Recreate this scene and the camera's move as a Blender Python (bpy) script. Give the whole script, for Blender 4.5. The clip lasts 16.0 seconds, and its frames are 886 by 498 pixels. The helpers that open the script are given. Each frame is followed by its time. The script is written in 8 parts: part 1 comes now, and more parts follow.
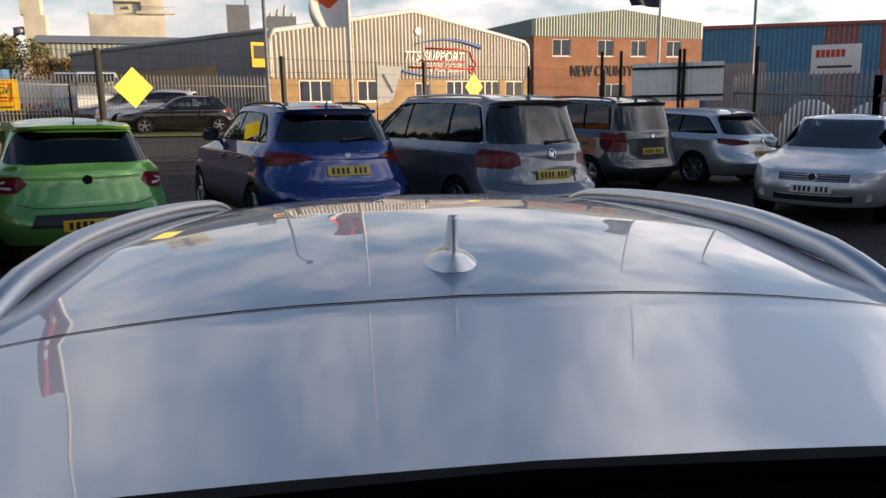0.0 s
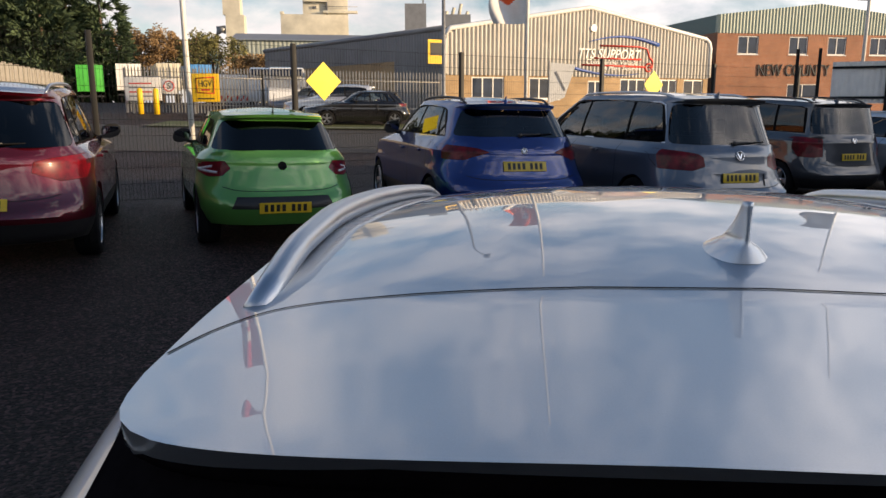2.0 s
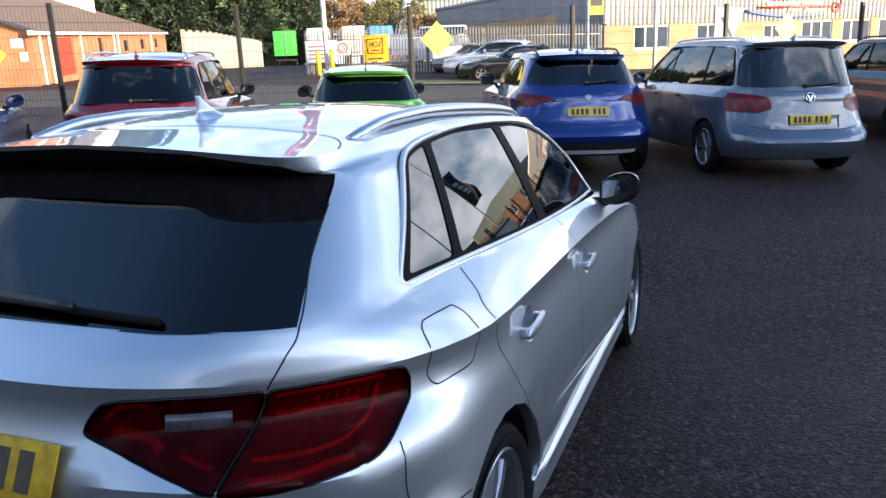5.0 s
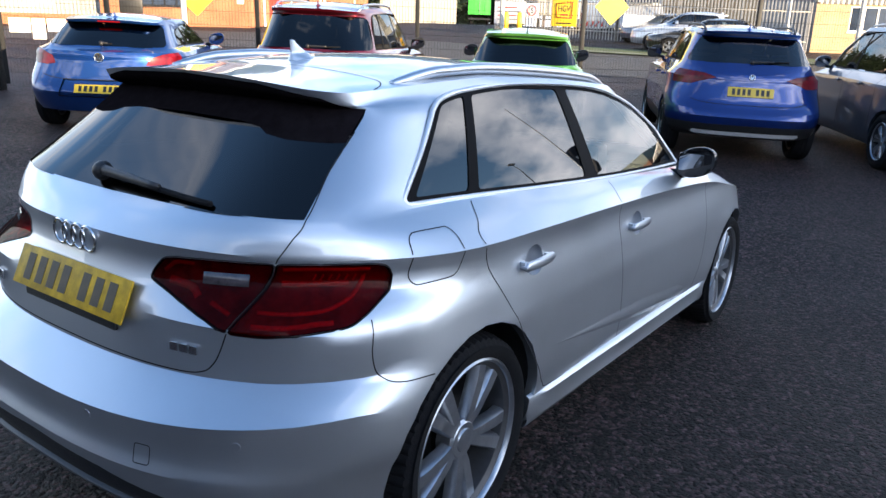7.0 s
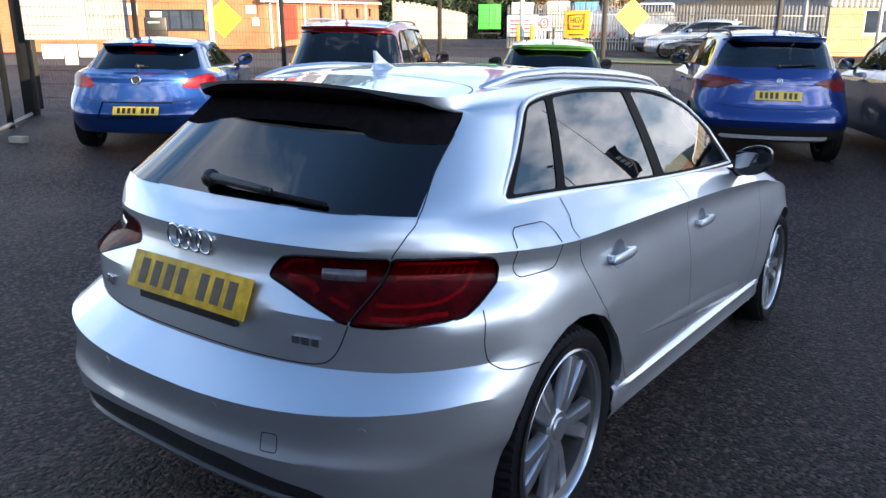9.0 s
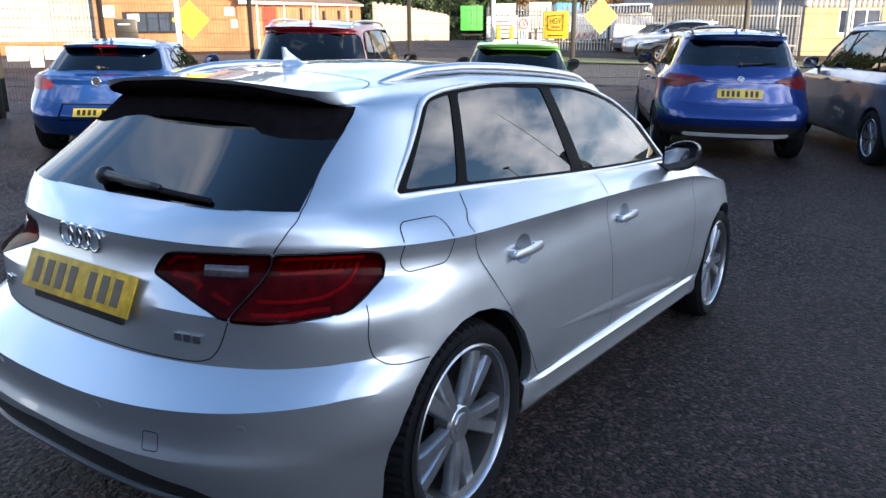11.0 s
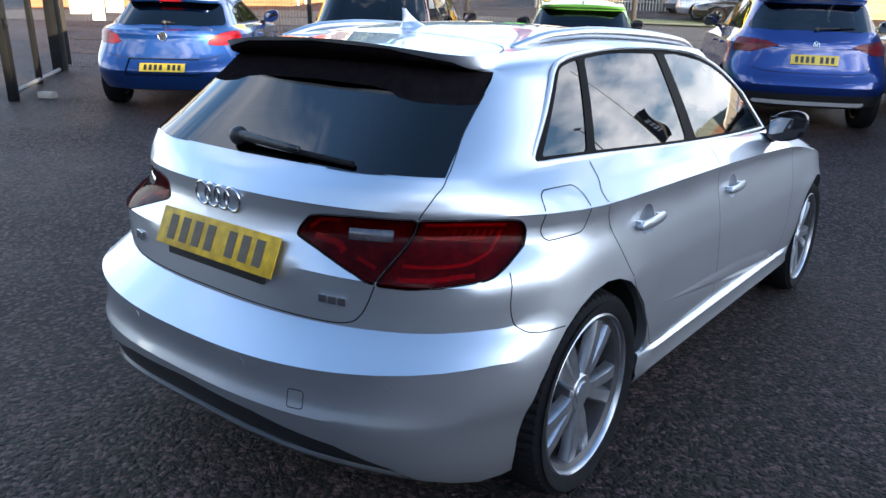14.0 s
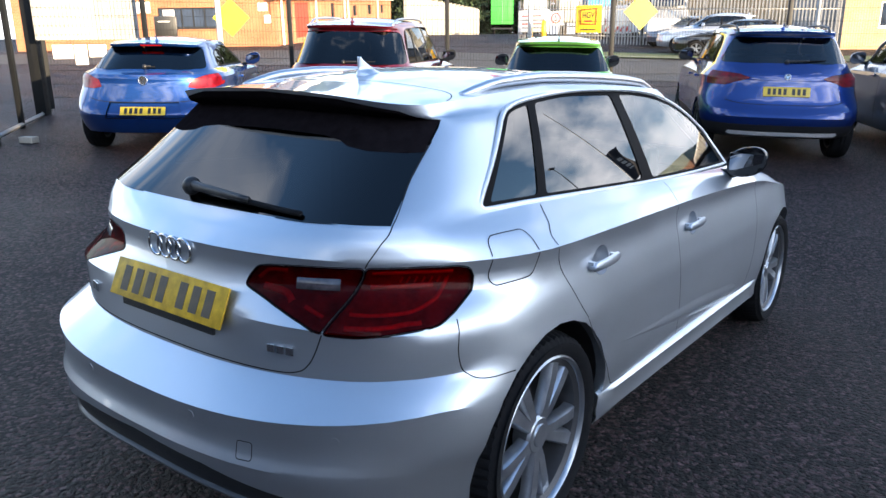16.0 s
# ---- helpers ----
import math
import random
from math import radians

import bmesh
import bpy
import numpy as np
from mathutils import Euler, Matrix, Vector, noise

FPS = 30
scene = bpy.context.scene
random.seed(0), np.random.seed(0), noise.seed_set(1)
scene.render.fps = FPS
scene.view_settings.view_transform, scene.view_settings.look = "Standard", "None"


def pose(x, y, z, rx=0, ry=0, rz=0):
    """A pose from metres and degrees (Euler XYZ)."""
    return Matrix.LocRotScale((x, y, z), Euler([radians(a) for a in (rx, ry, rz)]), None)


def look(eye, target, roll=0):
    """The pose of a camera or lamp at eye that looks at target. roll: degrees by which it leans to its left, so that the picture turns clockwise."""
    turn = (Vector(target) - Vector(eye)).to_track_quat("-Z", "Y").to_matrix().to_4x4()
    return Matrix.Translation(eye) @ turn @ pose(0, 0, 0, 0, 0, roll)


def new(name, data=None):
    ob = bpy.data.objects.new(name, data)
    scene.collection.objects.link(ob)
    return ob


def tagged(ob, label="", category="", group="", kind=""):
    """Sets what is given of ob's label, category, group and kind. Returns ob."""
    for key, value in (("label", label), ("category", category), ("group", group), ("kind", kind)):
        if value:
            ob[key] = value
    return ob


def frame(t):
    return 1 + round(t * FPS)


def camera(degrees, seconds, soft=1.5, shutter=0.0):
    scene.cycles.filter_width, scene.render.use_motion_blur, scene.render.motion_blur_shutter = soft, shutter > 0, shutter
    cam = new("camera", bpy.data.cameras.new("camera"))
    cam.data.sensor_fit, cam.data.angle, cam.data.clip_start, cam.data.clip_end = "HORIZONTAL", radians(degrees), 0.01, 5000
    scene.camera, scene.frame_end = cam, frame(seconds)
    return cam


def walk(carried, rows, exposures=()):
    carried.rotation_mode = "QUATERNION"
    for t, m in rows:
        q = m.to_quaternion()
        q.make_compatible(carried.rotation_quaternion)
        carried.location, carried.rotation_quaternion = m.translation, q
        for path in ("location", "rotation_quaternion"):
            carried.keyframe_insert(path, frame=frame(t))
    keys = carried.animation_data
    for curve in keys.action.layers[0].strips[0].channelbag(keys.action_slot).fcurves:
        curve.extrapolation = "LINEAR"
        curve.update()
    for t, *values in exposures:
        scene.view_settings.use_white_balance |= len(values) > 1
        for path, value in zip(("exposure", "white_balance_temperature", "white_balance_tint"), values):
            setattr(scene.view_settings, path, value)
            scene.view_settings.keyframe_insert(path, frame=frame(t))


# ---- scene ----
cam = camera(61.6, 16.0)
PATH = [
    (0, (-0.09, 0.168, 1.597), (0.096, 2.122, 1.212), -1.1),
    (0.5, (-0.152, 0.185, 1.592), (-0.041, 2.145, 1.209), 0.5),
    (1, (-0.205, 0.195, 1.586), (-0.254, 2.158, 1.207), 0.4),
    (1.5, (-0.229, 0.2, 1.583), (-0.386, 2.157, 1.205), 0.5),
    (2, (-0.22, 0.195, 1.574), (-0.46, 2.142, 1.188), -0.1),
    (2.5, (-0.095, 0.141, 1.585), (-0.439, 2.075, 1.208), -2.3),
    (3, (0.209, 0.078, 1.579), (-0.297, 1.995, 1.316), -1.2),
    (3.5, (0.49, -0.137, 1.581), (-0.086, 1.77, 1.412), -1.3),
    (4, (0.844, -0.323, 1.548), (0.179, 1.544, 1.283), -2.6),
    (4.5, (1.145, -0.476, 1.56), (0.414, 1.35, 1.195), -3.5),
    (5, (1.331, -0.657, 1.538), (0.622, 1.148, 1.048), -2.2),
    (5.2, (1.42, -0.683, 1.534), (0.636, 1.081, 1.011), -1.9),
    (7.3, (1.863, -0.813, 1.533), (0.751, 0.752, 0.973), 1.6),
    (7.5, (1.838, -0.846, 1.524), (0.715, 0.722, 0.989), 1.3),
    (8, (1.712, -0.982, 1.504), (0.597, 0.596, 0.988), -1.1),
    (8.2, (1.685, -1.010, 1.499), (0.573, 0.556, 0.954), -1.1),
    (10.3, (1.881, -0.902, 1.521), (0.737, 0.656, 1.006), 0.9),
    (10.5, (1.902, -0.879, 1.507), (0.77, 0.686, 0.989), 0.7),
    (11, (1.935, -0.845, 1.486), (0.833, 0.735, 0.95), -0.3),
    (11.5, (1.914, -0.852, 1.478), (0.839, 0.736, 0.91), -0.2),
    (12, (1.882, -0.882, 1.478), (0.817, 0.702, 0.88), 0.5),
    (12.5, (1.848, -0.909, 1.48), (0.781, 0.665, 0.86), 0.7),
    (13, (1.799, -0.942, 1.484), (0.71, 0.609, 0.846), 0.8),
    (13.5, (1.753, -0.979, 1.484), (0.634, 0.551, 0.845), 0.6),
    (14, (1.714, -0.998, 1.502), (0.553, 0.501, 0.865), 0.5),
    (14.5, (1.701, -0.998, 1.518), (0.511, 0.485, 0.897), 0.1),
    (15, (1.717, -0.975, 1.533), (0.521, 0.512, 0.936), 0.1),
    (15.5, (1.759, -0.952, 1.538), (0.574, 0.554, 0.965), -0.3),
    (16, (1.804, -0.931, 1.538), (0.645, 0.603, 0.987), -0.5),
]
EXPOSURES = [(0, 0.33, 7200, 16), (3.2, 0.47, 7000, 14), (4.0, 0.92, 6650, 13), (5.0, 1.68, 6200, 12), (7.5, 1.90, 6350, 12), (10.5, 1.92, 6350, 12), (13, 2.28, 6400, 11), (16, 2.10, 6350, 11)]
walk(cam, [(t, look(eye, target, roll)) for t, eye, target, roll in PATH], EXPOSURES)

# ---- light ----
world = bpy.data.worlds.new("sky")
scene.world = world
world.use_nodes = True
SUN_ELEV, SUN_AZ = 10.0, 98.0          # degrees; azimuth from +y towards +x, where the sun stands


def build_sky():
    nt = world.node_tree
    nt.nodes.clear()
    out = nt.nodes.new("ShaderNodeOutputWorld")
    bg = nt.nodes.new("ShaderNodeBackground")
    sky = nt.nodes.new("ShaderNodeTexSky")
    sky.sky_type = "NISHITA"
    sky.sun_disc = False
    sky.sun_elevation = radians(SUN_ELEV)
    sky.sun_rotation = radians(SUN_AZ)
    sky.air_density, sky.dust_density, sky.ozone_density = 1.0, 0.6, 3.0
    tc = nt.nodes.new("ShaderNodeTexCoord")
    # stretch the clouds towards the horizon: divide x, y by z
    sep = nt.nodes.new("ShaderNodeSeparateXYZ")
    nt.links.new(tc.outputs["Generated"], sep.inputs[0])
    zz = nt.nodes.new("ShaderNodeMath")
    zz.operation = "ADD"
    zz.inputs[1].default_value = 0.38
    nt.links.new(sep.outputs["Z"], zz.inputs[0])
    comb = nt.nodes.new("ShaderNodeCombineXYZ")
    for i, axis in enumerate("XY"):
        d = nt.nodes.new("ShaderNodeMath")
        d.operation = "DIVIDE"
        nt.links.new(sep.outputs[axis], d.inputs[0])
        nt.links.new(zz.outputs[0], d.inputs[1])
        nt.links.new(d.outputs[0], comb.inputs[i])
    n1 = nt.nodes.new("ShaderNodeTexNoise")
    n1.inputs["Scale"].default_value = 3.0
    n1.inputs["Detail"].default_value = 9
    n1.inputs["Roughness"].default_value = 0.58
    n1.inputs["Distortion"].default_value = 0.15
    nt.links.new(comb.outputs[0], n1.inputs["Vector"])
    ramp = nt.nodes.new("ShaderNodeValToRGB")
    ramp.color_ramp.elements[0].position = CLOUD_LO
    ramp.color_ramp.elements[1].position = CLOUD_HI
    # fewer clouds overhead
    thin = nt.nodes.new("ShaderNodeMath")
    thin.operation = "MULTIPLY_ADD"
    thin.inputs[1].default_value = -0.42
    nt.links.new(sep.outputs["Z"], thin.inputs[0])
    nt.links.new(n1.outputs["Fac"], thin.inputs[2])
    nt.links.new(thin.outputs[0], ramp.inputs[0])
    n2 = nt.nodes.new("ShaderNodeTexNoise")
    n2.inputs["Scale"].default_value = 3.2
    n2.inputs["Detail"].default_value = 6
    nt.links.new(comb.outputs[0], n2.inputs["Vector"])
    tone = nt.nodes.new("ShaderNodeValToRGB")
    tone.color_ramp.elements[0].position, tone.color_ramp.elements[0].color = 0.35, (*CLOUD_DARK, 1)
    tone.color_ramp.elements[1].position, tone.color_ramp.elements[1].color = 0.68, (*CLOUD_LIGHT, 1)
    nt.links.new(n2.outputs["Fac"], tone.inputs[0])
    # clouds are brighter on the sun's side
    dot = nt.nodes.new("ShaderNodeVectorMath")
    dot.operation = "DOT_PRODUCT"
    e, a = radians(SUN_ELEV), radians(SUN_AZ)
    dot.inputs[1].default_value = (math.cos(e) * math.sin(a), math.cos(e) * math.cos(a), math.sin(e))
    nt.links.new(tc.outputs["Generated"], dot.inputs[0])
    side = nt.nodes.new("ShaderNodeMapRange")
    side.interpolation_type = "SMOOTHSTEP"
    side.inputs[1].default_value, side.inputs[2].default_value = -0.3, 1.0
    side.inputs[3].default_value, side.inputs[4].default_value = 0.95, 2.2
    nt.links.new(dot.outputs["Value"], side.inputs[0])
    lit = nt.nodes.new("ShaderNodeVectorMath")
    lit.operation = "SCALE"
    nt.links.new(tone.outputs[0], lit.inputs[0])
    nt.links.new(side.outputs[0], lit.inputs["Scale"])
    mix = nt.nodes.new("ShaderNodeMix")
    mix.data_type = "RGBA"
    nt.links.new(ramp.outputs[0], mix.inputs[0])
    nt.links.new(sky.outputs[0], mix.inputs[6])
    nt.links.new(lit.outputs[0], mix.inputs[7])
    nt.links.new(mix.outputs[2], bg.inputs[0])
    bg.inputs[1].default_value = SKY_STRENGTH
    nt.links.new(bg.outputs[0], out.inputs[0])


SKY_STRENGTH = 0.15
CLOUD_LO, CLOUD_HI = 0.27, 0.52
CLOUD_DARK, CLOUD_LIGHT = (4.0, 4.15, 4.5), (6.0, 5.95, 6.0)
build_sky()
sun_data = bpy.data.lights.new("sun", "SUN")
sun_data.energy, sun_data.angle, sun_data.color = 5.0, radians(0.53), (1.0, 0.78, 0.50)
sun = new("sun", sun_data)
sun.matrix_world = pose(0, 0, 30, 90 - SUN_ELEV, 0, 180 - SUN_AZ)
scene.view_settings.exposure = 0.0


# ---- materials ----
def material(name, color, rough=0.5, metal=0.0, var=0.0, scale=8.0, bump=0.0, bscale=60.0, spec=0.5, coat=0.0, island=False, color2=None, detail=5.0, wear=None, seed=0.0):
    m = bpy.data.materials.new(name)
    m.use_nodes = True
    nt = m.node_tree
    p = nt.nodes["Principled BSDF"]
    p.inputs["Base Color"].default_value = (*color, 1)
    p.inputs["Roughness"].default_value = rough
    p.inputs["Metallic"].default_value = metal
    p.inputs["Specular IOR Level"].default_value = spec
    p.inputs["Coat Weight"].default_value = coat
    p.inputs["Coat Roughness"].default_value = 0.03
    tc = nt.nodes.new("ShaderNodeTexCoord")
    if var or color2:
        n = nt.nodes.new("ShaderNodeTexNoise")
        n.inputs["Scale"].default_value = scale
        n.inputs["Detail"].default_value = detail
        n.inputs["Roughness"].default_value = 0.62
        nt.links.new(tc.outputs["Object"], n.inputs["Vector"])
        ramp = nt.nodes.new("ShaderNodeValToRGB")
        lo = [c * (1 - var) for c in color]
        hi = color2 or [min(1, c * (1 + var)) for c in color]
        ramp.color_ramp.elements[0].position, ramp.color_ramp.elements[0].color = 0.32, (*lo, 1)
        ramp.color_ramp.elements[1].position, ramp.color_ramp.elements[1].color = 0.68, (*hi, 1)
        nt.links.new(n.outputs["Fac"], ramp.inputs[0])
        src = ramp.outputs[0]
        if island:
            geo = nt.nodes.new("ShaderNodeNewGeometry")
            info = nt.nodes.new("ShaderNodeObjectInfo")
            add = nt.nodes.new("ShaderNodeMath")
            nt.links.new(geo.outputs["Random Per Island"], add.inputs[0])
            nt.links.new(info.outputs["Random"], add.inputs[1])
            mul = nt.nodes.new("ShaderNodeMapRange")
            mul.inputs[2].default_value = 2.0
            mul.inputs[3].default_value, mul.inputs[4].default_value = 0.7, 1.3
            nt.links.new(add.outputs[0], mul.inputs[0])
            sc = nt.nodes.new("ShaderNodeVectorMath")
            sc.operation = "SCALE"
            nt.links.new(src, sc.inputs[0])
            nt.links.new(mul.outputs[0], sc.inputs["Scale"])
            src = sc.outputs[0]
        nt.links.new(src, p.inputs["Base Color"])
        rr = nt.nodes.new("ShaderNodeMapRange")
        rr.inputs[3].default_value, rr.inputs[4].default_value = rough * 0.85, min(1, rough * 1.15)
        nt.links.new(n.outputs["Fac"], rr.inputs[0])
        nt.links.new(rr.outputs[0], p.inputs["Roughness"])
    if bump:
        b = nt.nodes.new("ShaderNodeTexNoise")
        b.inputs["Scale"].default_value = bscale
        b.inputs["Detail"].default_value = 4
        nt.links.new(tc.outputs["Object"], b.inputs["Vector"])
        bn = nt.nodes.new("ShaderNodeBump")
        bn.inputs["Strength"].default_value = bump
        bn.inputs["Distance"].default_value = 0.01
        nt.links.new(b.outputs["Fac"], bn.inputs["Height"])
        nt.links.new(bn.outputs[0], p.inputs["Normal"])
    return m


def paint(name, color, metal=0.5, rough=0.32, flake=0.06, ior=1.65, gloss=0.03):
    """Car paint: a metallic base under a clear coat, with fine flake and a little road film."""
    m = bpy.data.materials.new(name)
    m.use_nodes = True
    nt = m.node_tree
    p = nt.nodes["Principled BSDF"]
    p.inputs["Metallic"].default_value = metal
    p.inputs["Coat Weight"].default_value = 1.0
    p.inputs["Specular IOR Level"].default_value = 0.1
    p.inputs["Coat Roughness"].default_value = gloss
    p.inputs["Coat IOR"].default_value = ior
    tc = nt.nodes.new("ShaderNodeTexCoord")
    n = nt.nodes.new("ShaderNodeTexNoise")
    n.inputs["Scale"].default_value = 5.0
    n.inputs["Detail"].default_value = 6
    nt.links.new(tc.outputs["Object"], n.inputs["Vector"])
    f = nt.nodes.new("ShaderNodeTexNoise")
    f.inputs["Scale"].default_value = 900.0
    f.inputs["Detail"].default_value = 1
    nt.links.new(tc.outputs["Object"], f.inputs["Vector"])
    add = nt.nodes.new("ShaderNodeMath")
    nt.links.new(n.outputs["Fac"], add.inputs[0])
    nt.links.new(f.outputs["Fac"], add.inputs[1])
    ramp = nt.nodes.new("ShaderNodeValToRGB")
    ramp.color_ramp.elements[0].position, ramp.color_ramp.elements[0].color = 0.3, (*[c * (1 - flake) for c in color], 1)
    ramp.color_ramp.elements[1].position, ramp.color_ramp.elements[1].color = 0.75, (*[min(1, c * (1 + flake)) for c in color], 1)
    half = nt.nodes.new("ShaderNodeMath")
    half.operation = "MULTIPLY"
    half.inputs[1].default_value = 0.5
    nt.links.new(add.outputs[0], half.inputs[0])
    nt.links.new(half.outputs[0], ramp.inputs[0])
    nt.links.new(ramp.outputs[0], p.inputs["Base Color"])
    rr = nt.nodes.new("ShaderNodeMapRange")
    rr.inputs[3].default_value, rr.inputs[4].default_value = rough * 0.85, rough * 1.15
    nt.links.new(n.outputs["Fac"], rr.inputs[0])
    nt.links.new(rr.outputs[0], p.inputs["Roughness"])
    return m


def tinted(name, tint, ior=1.5, rough=0.004, gloss=1.0):
    """Pane of tinted glass: mirror-like reflection by Fresnel over a tinted see-through."""
    m = bpy.data.materials.new(name)
    m.use_nodes = True
    nt = m.node_tree
    nt.nodes.clear()
    out = nt.nodes.new("ShaderNodeOutputMaterial")
    tr = nt.nodes.new("ShaderNodeBsdfTransparent")
    tr.inputs[0].default_value = (*tint, 1)
    gl = nt.nodes.new("ShaderNodeBsdfGlossy")
    gl.inputs["Roughness"].default_value = rough
    fr = nt.nodes.new("ShaderNodeFresnel")
    fr.inputs[0].default_value = ior
    mix = nt.nodes.new("ShaderNodeMixShader")
    part_ = nt.nodes.new("ShaderNodeMath")
    part_.operation = "MULTIPLY"
    part_.inputs[1].default_value = gloss
    nt.links.new(fr.outputs[0], part_.inputs[0])
    nt.links.new(part_.outputs[0], mix.inputs[0])
    nt.links.new(tr.outputs[0], mix.inputs[1])
    nt.links.new(gl.outputs[0], mix.inputs[2])
    nt.links.new(mix.outputs[0], out.inputs[0])
    return m


SILVER = paint("silver_paint", (0.55, 0.585, 0.625), metal=0.92, rough=0.42, ior=1.6, gloss=0.008)
MIRROR = material("mirror_glass", (0.30, 0.31, 0.33), rough=0.02, metal=1.0)
SILVER2 = paint("light_silver_paint", (0.55, 0.57, 0.60), metal=0.7, rough=0.35)
BLUE = paint("blue_paint", (0.004, 0.026, 0.165), metal=0.6, rough=0.35, flake=0.15)
BLUE2 = paint("mid_blue_paint", (0.006, 0.038, 0.17), metal=0.6, rough=0.35, flake=0.15)
GREY = paint("grey_paint", (0.10, 0.12, 0.155), metal=0.5, rough=0.35, flake=0.12)
DGREY = paint("dark_grey_paint", (0.055, 0.06, 0.07), metal=0.4, rough=0.35, flake=0.12)
RED = paint("dark_red_paint", (0.095, 0.005, 0.013), metal=0.6, rough=0.35, flake=0.15)
GREEN = paint("green_paint", (0.10, 0.31, 0.07), metal=0.4, rough=0.35, flake=0.12)
BLACKP = paint("black_paint", (0.008, 0.008, 0.009), metal=0.1, rough=0.3)
WHITEP = paint("white_paint", (0.72, 0.72, 0.70), metal=0.0, rough=0.4)
GLASS_DARK = tinted("privacy_glass", (0.02, 0.024, 0.03), ior=1.6)
GLASS_SIDE = tinted("dark_side_glass", (0.03, 0.036, 0.045), ior=1.85)
GLASS_CLEAR = tinted("clear_glass", (0.45, 0.50, 0.48), ior=1.9)
GLASS_MID = tinted("tinted_glass", (0.16, 0.18, 0.19), ior=1.75)
CHROME = material("chrome", (0.75, 0.76, 0.78), rough=0.12, metal=1.0, var=0.05, scale=30)
SATIN = material("satin_aluminium", (0.58, 0.60, 0.63), rough=0.33, metal=1.0, var=0.04, scale=20)
TRIM = material("bright_trim", (0.72, 0.73, 0.75), rough=0.38, metal=0.55, var=0.05, scale=20)
ALLOY = material("alloy", (0.38, 0.40, 0.43), rough=0.34, metal=0.9, var=0.1, scale=25, coat=0.5)
RUBBER = material("rubber", (0.006, 0.006, 0.007), rough=0.9, var=0.3, scale=30, bump=0.3, bscale=250, spec=0.2)
BLACK = material("black_plastic", (0.012, 0.012, 0.013), rough=0.45, var=0.25, scale=40, bump=0.15, bscale=400)
GLOSSB = material("gloss_black", (0.006, 0.006, 0.007), rough=0.08, var=0.2, scale=10)
SEAM = material("panel_gap_dark", (0.006, 0.006, 0.007), rough=0.9)
DARKIN = material("dark_cabin_trim", (0.018, 0.018, 0.02), rough=0.85, var=0.3, scale=25, bump=0.2, bscale=200)
REDLENS = material("red_lens", (0.13, 0.003, 0.008), rough=0.3, spec=0.15, var=0.6, scale=9, coat=0.3)
REDBRIGHT = material("bright_red_lens", (0.30, 0.006, 0.01), rough=0.25, spec=0.2, var=0.3, scale=30, coat=1.0)
CLEARLENS = material("clear_lens", (0.45, 0.46, 0.48), rough=0.08, var=0.3, scale=25, coat=1.0)
SPOILERB = material("matt_black", (0.010, 0.008, 0.009), rough=0.9, var=0.3, scale=30, spec=0.0)
LAMPGREY = material("smoked_clear_lens", (0.055, 0.045, 0.05), rough=0.2, var=0.4, scale=40, coat=1.0)
BARREL = material("dark_rim_barrel", (0.05, 0.05, 0.053), rough=0.45, metal=0.3, var=0.2, scale=15)
HLENS = tinted("deep_red_lens", (0.44, 0.010, 0.020), ior=1.36, rough=0.02, gloss=0.30)
HSMOKE = tinted("smoked_lamp_lens", (0.38, 0.017, 0.028), ior=1.36, rough=0.02, gloss=0.30)
LAMPBOWL = material("lamp_housing", (0.21, 0.12, 0.12), rough=0.4, metal=0.2, var=0.45, scale=22, bump=0.25, bscale=60)
LAMPBAR = material("lamp_reflector", (0.85, 0.42, 0.42), rough=0.25, metal=0.2, var=0.25, scale=60)
PLATE_Y = material("yellow_plate", (0.62, 0.43, 0.03), rough=0.3, var=0.08, scale=18)
PLATE_W = material("white_plate", (0.75, 0.75, 0.72), rough=0.3, var=0.06, scale=18)
INK = material("plate_ink", (0.012, 0.012, 0.011), rough=0.5)
PLATE_OLD = material("worn_yellow_plate", (0.52, 0.315, 0.016), rough=0.5, var=0.4, scale=16, detail=7, spec=0.3)
INK_OLD = material("faded_ink", (0.05, 0.036, 0.018), rough=0.5, var=0.5, scale=20)
FRAMEB = material("satin_black", (0.008, 0.008, 0.009), rough=0.5, var=0.2, scale=20, spec=0.02)
DISC = material("brake_disc", (0.035, 0.033, 0.031), rough=0.4, metal=0.9, var=0.3, scale=20)

# ---- mesh helpers ----
def curve_at(pts, t):
    """Smooth curve through (t, value) pairs, flat beyond its ends (cubic Hermite, clamped slopes)."""
    if t <= pts[0][0]:
        return pts[0][1]
    if t >= pts[-1][0]:
        return pts[-1][1]
    for i in range(len(pts) - 1):
        (a, va), (b, vb) = pts[i], pts[i + 1]
        if t <= b:
            d = (vb - va) / (b - a)
            da = d if i == 0 else (vb - pts[i - 1][1]) / (b - pts[i - 1][0])
            db = d if i + 2 >= len(pts) else (pts[i + 2][1] - va) / (pts[i + 2][0] - a)
            if i and (va - pts[i - 1][1]) * d <= 0:
                da = 0
            if i + 2 < len(pts) and (pts[i + 2][1] - vb) * d <= 0:
                db = 0
            u, h = (t - a) / (b - a), b - a
            return (va * (1 + 2 * u) * (1 - u) ** 2 + da * h * u * (1 - u) ** 2 + vb * u * u * (3 - 2 * u) + db * h * u * u * (u - 1))
    return pts[-1][1]


